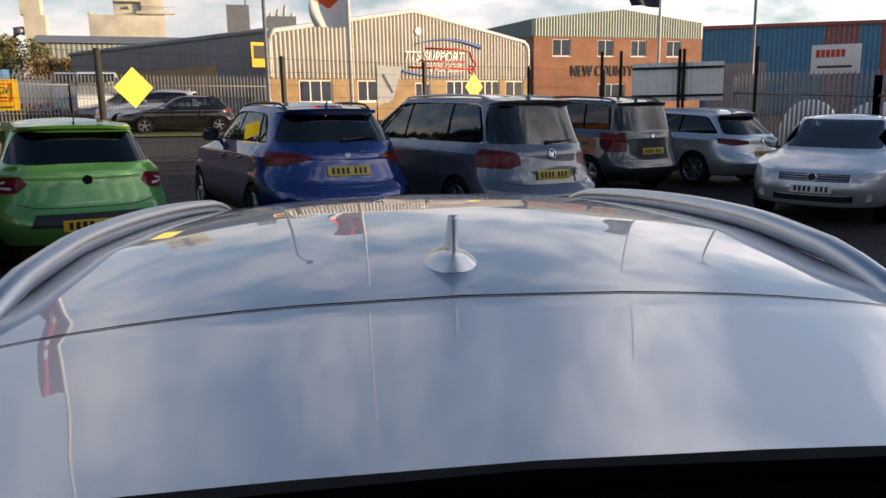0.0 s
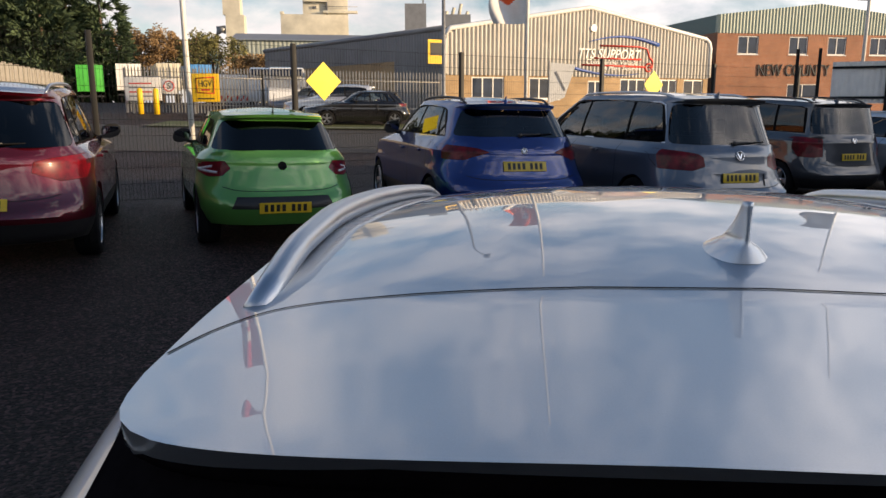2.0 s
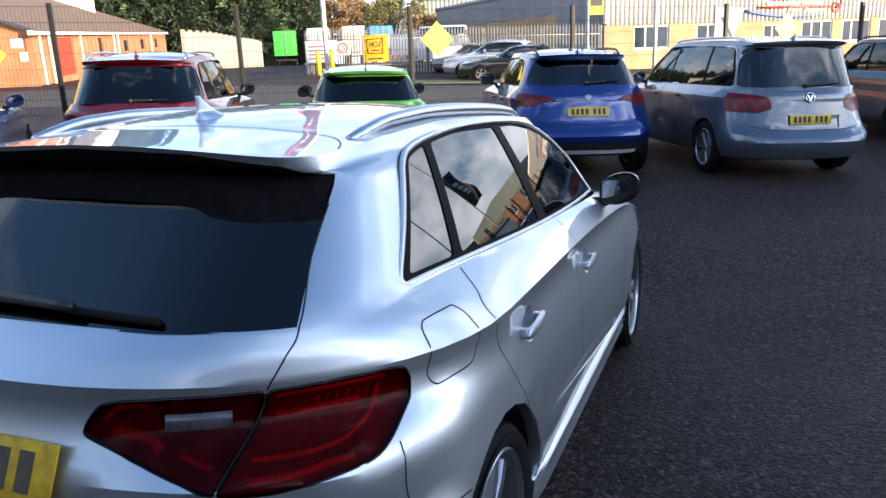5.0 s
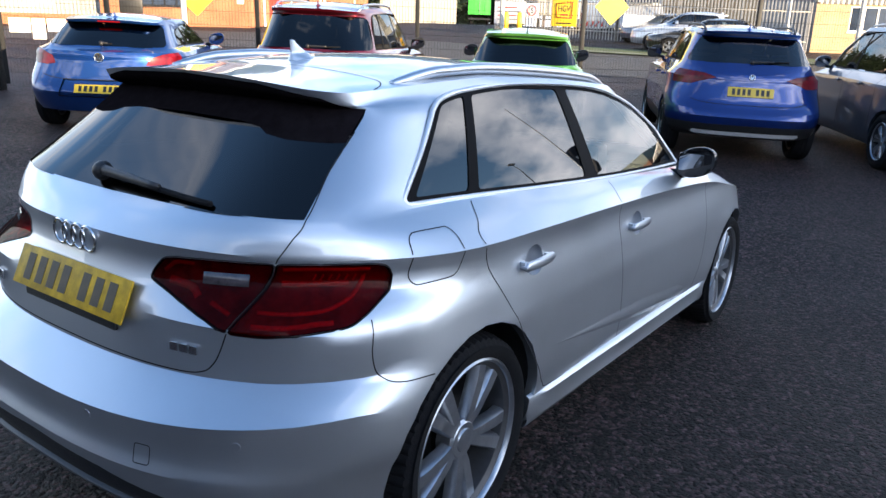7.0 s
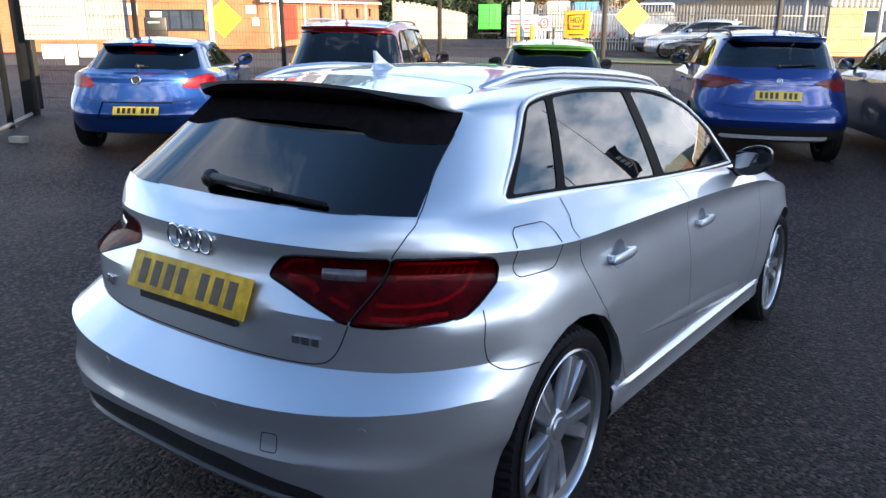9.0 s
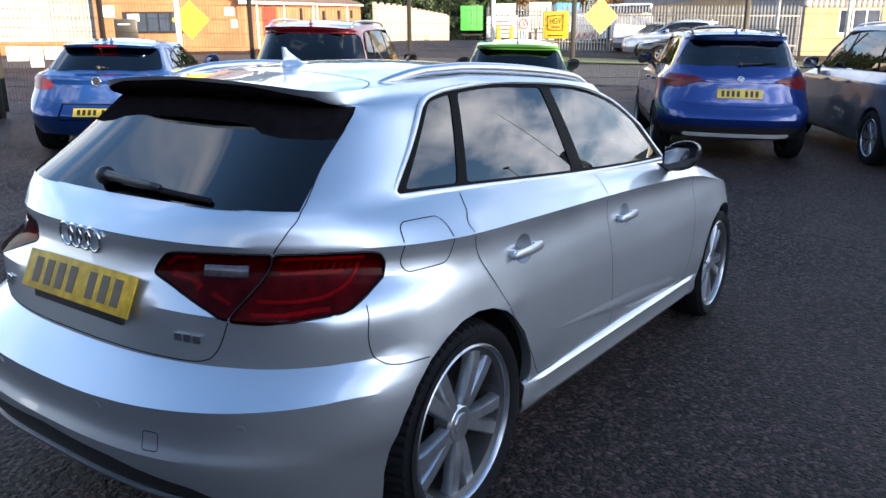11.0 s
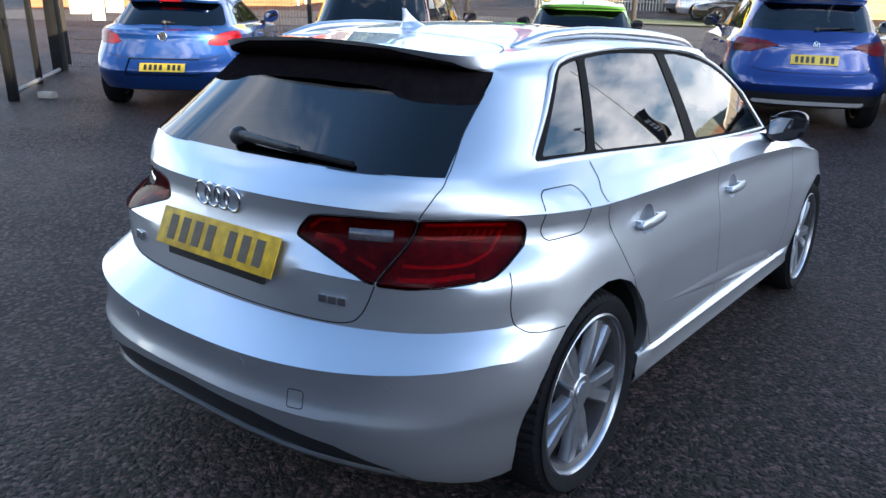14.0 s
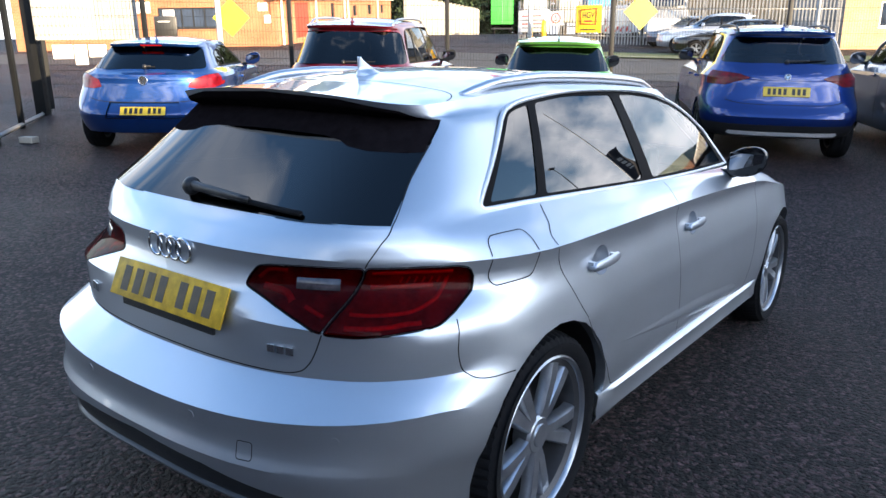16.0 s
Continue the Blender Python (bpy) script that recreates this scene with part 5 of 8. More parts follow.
def asphalt(name, base, light, patches):
    """Rolled asphalt: stone chips at two sizes with relief, and broad worn and damp patches."""
    m = bpy.data.materials.new(name)
    m.use_nodes = True
    nt = m.node_tree
    p = nt.nodes["Principled BSDF"]
    p.inputs["Specular IOR Level"].default_value = 0.28
    tc = nt.nodes.new("ShaderNodeTexCoord")
    chips = nt.nodes.new("ShaderNodeTexVoronoi")
    chips.inputs["Scale"].default_value = 58
    grain = nt.nodes.new("ShaderNodeTexNoise")
    grain.inputs["Scale"].default_value = 190
    grain.inputs["Detail"].default_value = 3
    broad = nt.nodes.new("ShaderNodeTexNoise")
    broad.inputs["Scale"].default_value = 0.55
    broad.inputs["Detail"].default_value = 7
    broad.inputs["Roughness"].default_value = 0.6
    pits = nt.nodes.new("ShaderNodeTexNoise")
    pits.inputs["Scale"].default_value = 42
    pits.inputs["Detail"].default_value = 2
    for n in (chips, grain, broad, pits):
        nt.links.new(tc.outputs["Object"], n.inputs["Vector"])
    ramp = nt.nodes.new("ShaderNodeValToRGB")
    ramp.color_ramp.elements[0].position, ramp.color_ramp.elements[0].color = 0.52, (*base, 1)
    ramp.color_ramp.elements[1].position, ramp.color_ramp.elements[1].color = 0.98, (*light, 1)
    nt.links.new(chips.outputs["Color"], ramp.inputs[0])
    wide = nt.nodes.new("ShaderNodeMapRange")
    wide.inputs[1].default_value, wide.inputs[2].default_value = 0.3, 0.7
    wide.inputs[3].default_value, wide.inputs[4].default_value = 1 - patches, 1 + patches
    nt.links.new(broad.outputs["Fac"], wide.inputs[0])
    sc = nt.nodes.new("ShaderNodeVectorMath")
    sc.operation = "SCALE"
    nt.links.new(ramp.outputs[0], sc.inputs[0])
    nt.links.new(wide.outputs[0], sc.inputs["Scale"])
    nt.links.new(sc.outputs[0], p.inputs["Base Color"])
    rr = nt.nodes.new("ShaderNodeMapRange")
    rr.inputs[1].default_value, rr.inputs[2].default_value = 0.3, 0.7
    rr.inputs[3].default_value, rr.inputs[4].default_value = 0.55, 0.75
    nt.links.new(broad.outputs["Fac"], rr.inputs[0])
    nt.links.new(rr.outputs[0], p.inputs["Roughness"])
    h = nt.nodes.new("ShaderNodeMath")
    nt.links.new(chips.outputs["Distance"], h.inputs[0])
    nt.links.new(grain.outputs["Fac"], h.inputs[1])
    hollow = nt.nodes.new("ShaderNodeMapRange")
    hollow.inputs[1].default_value, hollow.inputs[2].default_value = 0.50, 0.68
    hollow.inputs[3].default_value, hollow.inputs[4].default_value = 0.0, 1.1
    nt.links.new(pits.outputs["Fac"], hollow.inputs[0])
    deep = nt.nodes.new("ShaderNodeMath")
    nt.links.new(h.outputs[0], deep.inputs[0])
    nt.links.new(hollow.outputs[0], deep.inputs[1])
    b = nt.nodes.new("ShaderNodeBump")
    b.inputs["Strength"].default_value = 1.0
    b.inputs["Distance"].default_value = 0.03
    b.invert = True
    nt.links.new(deep.outputs[0], b.inputs["Height"])
    nt.links.new(b.outputs[0], p.inputs["Normal"])
    return m


ASPHALT = asphalt("asphalt", (0.0020, 0.0012, 0.0013), (0.150, 0.088, 0.094), 0.3)
solid("ground", ground_mesh(), ASPHALT, "dark grey worn asphalt", "ground", kind="structure", angle=60)


def strip(name, pts, w, lift, mat, label, category, kind="structure", n=40):
    """A flat band along a line of (x, y) points that follows the ground."""
    bm = bmesh.new()
    line = spline(pts, n // max(1, len(pts) - 1))
    prev = None
    for i, p in enumerate(line):
        a, b = line[max(i - 1, 0)], line[min(i + 1, len(line) - 1)]
        d = (b - a).normalized()
        s = Vector((-d.y, d.x)) * w / 2
        row = []
        for k in range(5):
            q = p + s * (k / 2 - 1)
            row.append(bm.verts.new((q.x, q.y, ground_z(q.x, q.y) + lift)))
        if prev:
            for k in range(4):
                bm.faces.new((prev[k], row[k], row[k + 1], prev[k + 1]))
        prev = row
    bmesh.ops.recalc_face_normals(bm, faces=bm.faces)
    return solid(name, bm, mat, label, category, kind=kind)

# ---- parked cars ----
def spec(L, hw, H, ax, wb, wr, zt, zb, yt, yb, ygt, zgt, ysp, zsp, wsb, wst, r0, r1, pillars, **more):
    """Measures of a plainer car. r0, r1: rear foot and top of the side glass; pillars: (foot, head) places along the car."""
    s = dict(L=L, hw=hw, ax=ax, wb=wb, wr=wr, rim=wr - 0.105, wx=hw - 0.115, zsill=0.24, zt=zt, zb=zb, zbf=zb - 0.03, yt=yt, yb=yb, bump_z=0.52, bump_lo=0.27,
             hood=(zt - 0.17, zt - 0.08), wsb=wsb, wst=wst, hwb=hw * 0.865, hwr=hw * 0.67, zre=H - 0.05, crown=0.05, ygt=ygt, zgt=zgt, ysp=ysp, zsp=zsp, ant=ysp + 0.35,
             mir=(wsb - 0.55, zb + 0.05, hw * 0.885), handles=(), arch=0.035, flare=0.01)
    s.update(more)
    s["ysp"] = max(ysp, ygt - 0.10)
    s["zgt"] = zgt = max(zgt, zsp - 0.075)
    s["ant"] = s.get("ant_", s["ysp"] + 0.30)
    base = [(r0, zb + 0.012), ((r0 + wsb) / 2, zb - 0.005), (wsb - 0.30, s["zbf"] + 0.012)]
    zr = s["zre"] - s.get("roof_gap", 0.062)
    f1 = wst - 0.12
    top = [(wsb - 0.52, s["zbf"] + (zr - s["zbf"]) * 0.48), (f1 + 0.14, zr - 0.05), (f1 - 0.15, zr - 0.005), ((f1 + r1) / 2, zr), (r1 + 0.1, zr - s.get("drop", 0.02)), (r1, zr - s.get("drop", 0.02) - 0.03)]
    s["dlo"] = round_poly([*base, *top], 0)
    panes = []
    edges = [(r0 + 0.03, r1 + 0.03)] + list(pillars) + [(wsb - 0.36, f1 + 0.02)]
    mats = s.get("pane_mats", [GLASS_DARK] * (len(edges) - 2) + [GLASS_MID])
    for i in range(len(edges) - 1):
        (a, at), (b, bt) = edges[i], edges[i + 1]
        panes.append((pane(a + 0.025, at + 0.025, b - 0.025, bt - 0.025, top, base, 0.014, 4), mats[i], "tinted side window"))
    s["panes"] = panes
    gw, gt = s.get("gw", 0.80), s.get("gt", 0.66)
    s.setdefault("rear_glass", round_poly([(-hw * gw, zb + s.get("gz", 0.01)), (hw * gw, zb + s.get("gz", 0.01)), (hw * gt, zgt - 0.005), (-hw * gt, zgt - 0.005)], 0.05, 3))
    g = [([(0.0, s["bump_z"] + 0.11), (hw * 0.5, s["bump_z"] + 0.115), (hw * 0.72, s["bump_z"] + 0.15)], (0, 2), (1, -1))]
    for a, at in pillars:
        g.append(([(a, zb - 0.02), (a + 0.01, zt), (a, 0.55), (a, 0.36)], (1, 2), (1, -1)))
    s["gaps"] = s.get("gaps", []) + g
    s["gap_w"] = 0.008
    return s


def heading(x, y, deg, lift=0.0):
    """Pose of a car whose rear centre stands at x, y and whose nose points deg degrees left of +y, sitting on the ground's slope."""
    f = Vector((-math.sin(radians(deg)), math.cos(radians(deg)), 0))
    r = Vector((f.y, -f.x, 0))
    p = Vector((x, y, 0))
    c = p + f * 2.1
    fz = (ground_z(*(p + f * 3.4).xy) - ground_z(*(p + f * 0.8).xy)) / 2.6
    rz = (ground_z(*(c + r * 0.75).xy) - ground_z(*(c - r * 0.75).xy)) / 1.5
    yv = Vector((f.x, f.y, fz)).normalized()
    zv = Vector((r.x, r.y, rz)).normalized().cross(yv).normalized()
    xv = yv.cross(zv)
    z0 = ground_z(*(p + f * 0.8).xy) - 0.8 * fz + lift
    return Matrix(((xv.x, yv.x, zv.x, x), (xv.y, yv.y, zv.y, y), (xv.z, yv.z, zv.z, z0), (0, 0, 0, 1)))


SKID = material("silver_plastic", (0.55, 0.56, 0.57), rough=0.4, metal=0.2, var=0.08, scale=15)
ATECA = spec(4.36, 0.92, 1.60, 0.86, 2.63, 0.335, 0.99, 1.13, 0.20, 0.30, 0.62, 1.46, 0.42, 1.53, 3.15, 2.35, 0.75, 1.02, [(1.05, 1.15), (1.90, 1.88)],
             zsill=0.28, bump_z=0.58, bump_lo=0.33, plate=(0, 0.84), badge=(1.01, 0.036, CHROME), rails=(0.72, 2.5, 0.56, 0.04, BLACK), gw=0.79, gt=0.62, gz=0.03,
             wiper=((0.0, 1.17), (0.42, 1.19)), rear_mat=GLASS_MID, mir_mat=BLACK, pane_mats=[GLASS_MID] * 3, handles=((1.35, 0.95), (2.15, 0.93)),
             lamps=[([(0.40, 0.99), (0.52, 1.03), (0.70, 1.05), (0.85, 1.06), (0.87, 0.98), (0.86, 0.90), (0.66, 0.90), (0.58, 0.935)], REDLENS, "angular dark red tail lamp")],
             lower_mat=BLACK, lower_z=0.46,
             patches=[([(-0.62, 0.355), (-0.60, 0.385), (0.60, 0.385), (0.62, 0.355), (0.58, 0.335), (-0.58, 0.335)], (0, 2), 1, 0.5, SKID, "skid_plate", "satin silver skid plate", -0.012)])
SHARAN = spec(4.85, 0.95, 1.72, 0.98, 2.92, 0.335, 0.98, 1.10, 0.22, 0.30, 0.52, 1.56, 0.36, 1.65, 3.95, 2.95, 0.62, 0.80, [(1.42, 1.40), (2.55, 2.50)],
              plate=(0, 0.73), badge=(0.985, 0.062, CHROME), rails=(0.8, 3.0, 0.60, 0.035, SATIN), gw=0.80, gt=0.68, chrome=0.026, trim_mat=TRIM, wiper=((-0.02, 1.12), (0.44, 1.14)),
              rear_mat=GLASS_MID, handles=((1.95, 0.95), (2.75, 0.94)), bump_z=0.50, hwr=0.66, pane_mats=[GLASS_MID, GLASS_MID, GLASS_MID],
              lamps=[([(0.46, 0.86), (0.47, 0.96), (0.52, 1.0), (0.70, 1.03), (0.90, 1.05), (0.91, 0.92), (0.88, 0.82), (0.60, 0.81)], REDLENS, "large red tail lamp")],
              patches=[([(-0.38, 0.63), (-0.38, 0.775), (0.38, 0.775), (0.38, 0.63)], (0, 2), 1, 0.5, GREY, "plate_surround", "recess round the number plate", 0.012)])
YETI = spec(4.22, 0.895, 1.69, 0.80, 2.58, 0.33, 1.0, 1.12, 0.12, 0.18, 0.34, 1.54, 0.28, 1.62, 3.2, 2.45, 0.45, 0.52, [(1.10, 1.12), (1.90, 1.88)],
            plate=(0, 0.77), badge=(1.03, 0.05, CHROME), rails=(0.5, 2.5, 0.60, 0.045, BLACK), gw=0.78, gt=0.70, lower_mat=BLACK, lower_z=0.42, rear_mat=GLASS_MID, hwr=0.66, ng=4.0, n=3.2,
            lamps=[([(0.58, 0.78), (0.57, 1.06), (0.84, 1.08), (0.86, 0.90), (0.84, 0.76), (0.70, 0.76)], REDLENS, "upright red tail lamp")])
PASSAT_E = spec(4.77, 0.916, 1.47, 1.04, 2.79, 0.33, 0.90, 1.0, 0.18, 0.28, 0.72, 1.34, 0.52, 1.40, 3.75, 2.75, 0.62, 0.95, [(1.55, 1.55), (2.40, 2.35)],
                plate=(0, 0.66), badge=(0.90, 0.05, CHROME), rails=(0.8, 2.8, 0.58, 0.03, SATIN), chrome=0.016, gw=0.78, gt=0.62,
                lamps=[([(0.36, 0.84), (0.38, 0.90), (0.62, 0.93), (0.82, 0.94), (0.83, 0.85), (0.66, 0.81)], REDLENS, "flat red tail lamp")])
IBIZA = spec(4.05, 0.815, 1.42, 0.74, 2.47, 0.305, 0.90, 1.0, 0.17, 0.24, 0.56, 1.30, 0.46, 1.365, 3.0, 2.2, 0.75, 0.95, [(1.45, 1.42)],
             plate=(0, 0.455), badge=(0.86, 0.045, GLOSSB), whip=True, ant_=0.70, mir_mat=BLACK, gw=0.82, gt=0.64, bump_z=0.50, yt_=0, pane_mats=[GLASS_DARK, GLASS_MID],
             lamps=[([(0.50, 0.83), (0.55, 0.90), (0.72, 0.88), (0.82, 0.86), (0.80, 0.78), (0.70, 0.74), (0.58, 0.755)], REDLENS, "angular red and white tail lamp")],
             patches=[([(-0.52, 0.44), (-0.46, 0.56), (0.46, 0.56), (0.52, 0.44)], (0, 2), 1, 0.5, BLACK, "bumper_inset", "dark bumper inset", 0.004)])
TIGUAN = spec(4.43, 0.905, 1.63, 0.90, 2.60, 0.34, 0.95, 1.06, 0.16, 0.25, 0.50, 1.46, 0.36, 1.54, 3.3, 2.45, 0.68, 0.90, [(1.15, 1.18), (2.0, 1.98)],
              plate=(0, 0.60), badge=(0.90, 0.058, CHROME), rails=(0.62, 2.55, 0.58, 0.045, SATIN), gw=0.82, gt=0.68, rear_mat=GLASS_DARK, mir_mat=BLACK, wiper=((0.0, 1.09), (0.40, 1.10)), handles=((1.45, 0.92), (2.25, 0.90)),
              lower_mat=BLACK, lower_z=0.44,
              lamps=[([(0.44, 0.86), (0.46, 0.95), (0.60, 0.98), (0.83, 1.0), (0.87, 0.90), (0.84, 0.79), (0.66, 0.78)], REDLENS, "red tail lamp")])
SCIROCCO = spec(4.26, 0.905, 1.36, 0.84, 2.58, 0.325, 0.90, 0.99, 0.16, 0.30, 0.72, 1.25, 0.62, 1.295, 3.15, 2.35, 0.98, 1.15, [(1.50, 1.48)],
                plate=(0, 0.53), badge=(0.88, 0.055, CHROME), gw=0.74, gt=0.62, handles=((1.75, 0.84),), zgt_=0, rear_mat=GLASS_DARK, wiper=((-0.02, 1.02), (0.10, 1.02)), hwb=0.74, hwr=0.57, drop=0.06,
                lamps=[([(0.50, 0.80), (0.54, 0.88), (0.68, 0.93), (0.82, 0.95), (0.86, 0.90), (0.86, 0.82), (0.78, 0.785), (0.60, 0.78)], REDLENS, "teardrop red and clear tail lamp")],
                patches=[([(-0.45, 0.44), (-0.40, 0.63), (0.40, 0.63), (0.45, 0.44)], (0, 2), 1, 0.5, BLUE2, "plate_recess", "recess round the number plate", 0.02),
                         ([(-0.13, 1.262), (-0.13, 1.278), (0.13, 1.278), (0.13, 1.262)], (0, 2), 1, 0.9, REDBRIGHT, "brake_light", "red high brake light", -0.004)])
BMW = spec(4.35, 0.88, 1.42, 0.78, 2.69, 0.315, 0.88, 0.98, 0.15, 0.30, 0.62, 1.30, 0.50, 1.36, 2.85, 2.15, 0.72, 0.95, [(1.05, 1.15), (1.75, 1.75)],
           lamps=[([(0.50, 0.80), (0.50, 0.90), (0.80, 0.92), (0.82, 0.80)], REDLENS, "red tail lamp")], plate=(0, 0.62), pane_mats=[GLASS_CLEAR] * 3, seats=False)
SUV = spec(4.45, 0.92, 1.62, 0.88, 2.67, 0.34, 0.98, 1.10, 0.16, 0.28, 0.6, 1.46, 0.45, 1.53, 3.15, 2.35, 0.75, 1.0, [(1.1, 1.15), (1.9, 1.9)],
           lamps=[([(0.50, 0.90), (0.50, 1.0), (0.82, 1.02), (0.84, 0.90)], REDLENS, "red tail lamp")], plate=(0, 0.8), seats=False,
           front_lamps=[([(0.48, 0.70), (0.50, 0.80), (0.86, 0.84), (0.88, 0.74)], CLEARLENS, "clear headlamp")])
SALOON = spec(4.77, 0.91, 1.47, 1.04, 2.71, 0.325, 0.88, 0.98, 0.15, 0.75, 1.35, 1.36, 1.25, 1.40, 3.65, 2.70, 1.0, 1.35, [(1.75, 1.75), (2.45, 2.42)],
              lamps=[([(0.50, 0.80), (0.50, 0.90), (0.80, 0.92), (0.82, 0.80)], REDLENS, "red tail lamp")], chrome=0.014, pane_mats=[GLASS_MID] * 3,
              front_lamps=[([(0.46, 0.595), (0.48, 0.70), (0.64, 0.725), (0.86, 0.735), (0.84, 0.64), (0.70, 0.60)], CLEARLENS, "clear headlamp")],
              patches=[([(-0.44, 0.60), (-0.44, 0.70), (0.44, 0.70), (0.44, 0.60)], (0, 2), 1, -4.0, BLACK, "grille", "black grille", 0.01),
                       ([(-0.50, 0.33), (-0.50, 0.42), (0.50, 0.42), (0.50, 0.33)], (0, 2), 1, -4.0, BLACK, "lower_intake", "black lower intake", 0.01)])

make_car("suv", heading(-0.28, 8.48, 25), ATECA, "bright blue five-door crossover with black roof rails", BLUE, (5, 0.0, 0.045))
make_car("people_carrier", heading(2.26, 9.20, 27), SHARAN, "grey people carrier with silver roof rails", GREY, (7, 0.12, 0.014))
make_car("crossover", heading(4.95, 13.0, 27), YETI, "dark grey boxy crossover with black roof rails", DGREY, (5, 0.0, 0.04))
make_car("estate_car", heading(7.45, 13.7, 27), PASSAT_E, "silver estate car with roof rails", SILVER2, (7, 0.12, 0.014))
ibiza, IB_BVH = make_car("small_hatchback", heading(-2.70, 7.35, 29), IBIZA, "bright green three-door hatchback with whip aerial", GREEN, (5, 0.0, 0.04))
for sgn in (1, -1):
    for pts in (((0.66, 0.845), (0.72, 0.825), (0.785, 0.80)), ((0.62, 0.785), (0.70, 0.79), (0.785, 0.80))):
        hits = onto(IB_BVH, [(x * sgn, z) for x, z in spline(pts, 5)], (0, 2), -1)
        part("clear_lamp_strip", ribbon(hits, 0.028, 0.005, base=0.0, profile=((-1, 0), (-0.7, 1), (0.7, 1), (1, 0))), CLEARLENS, ibiza, "clear strip of the tail lamp")
make_car("red_crossover", heading(-4.80, 5.68, 27), TIGUAN, "dark red crossover with silver roof rails", RED, (5, 0.0, 0.04))
make_car("coupe", heading(-6.38, 4.02, 42), SCIROCCO, "mid blue three-door coupe parked beside the fence", BLUE2, (5, 0.0, 0.04))
make_car("black_hatchback", heading(-5.4, 30.9, 112), BMW, "black five-door hatchback beyond the road", BLACKP, (5, 0.12, 0.014))
make_car("silver_crossover", heading(-6.8, 33.0, 112), SUV, "silver crossover behind the black hatchback", SILVER2, (5, 0.12, 0.014))
saloon, SAL_BVH = make_car("saloon_car", heading(9.0, 13.2, 138), SALOON, "silver saloon car facing the camera's car", SILVER2, (5, 0.12, 0.016))


def front_details(car, bvh, zg, zp):
    """Grille bars, badge and number plate on a car's nose."""
    for dz in (-0.03, 0.0, 0.03):
        hits = onto(bvh, [(-0.42 + 0.84 * k / 16, zg + dz) for k in range(17)], (0, 2), 1)
        part("grille_bar", ribbon(hits, 0.012, 0.012, base=0.0), CHROME, car, "bright grille bar")
    hits = onto(bvh, [(-0.45 + 0.9 * k / 16, zg - 0.235) for k in range(17)], (0, 2), 1)
    part("intake_bar", ribbon(hits, 0.010, 0.008, base=0.0), CHROME, car, "bright intake bar")
    (q, n), = onto(bvh, [(0.0, zg)], (0, 2), 1)
    b = bmesh.new()
    bmesh.ops.create_cone(b, segments=28, cap_ends=True, radius1=0.062, radius2=0.058, depth=0.012, matrix=pose(0, 0, 0, 90, 0, 0))
    o = part("badge", b, BLACK, car, "round bright maker's badge")
    o.matrix_local = Matrix.Translation(q + n * 0.022)
    part("badge_ring", tube([(0.055 * math.cos(t), 0.006, 0.055 * math.sin(t)) for t in [i * math.tau / 24 for i in range(24)]], 0.008, 6, True), CHROME, o)
    (q, n), = onto(bvh, [(0.0, zp)], (0, 2), 1)
    plate_part(car, Matrix.Translation(q + n * 0.010) @ pose(0, 0, 0, 0, 0, 180), False)
    for sgn in (1, -1):
        (q, n), = onto(bvh, [(0.66 * sgn, zp - 0.10)], (0, 2), 1)
        b = bmesh.new()
        bmesh.ops.create_cone(b, segments=20, cap_ends=True, radius1=0.055, radius2=0.05, depth=0.01, matrix=pose(0, 0, 0, 90, 0, 0))
        part("fog_lamp", b, CLEARLENS, car).matrix_local = Matrix.Translation(q + n * 0.004)


front_details(saloon, SAL_BVH, 0.65, 0.50)

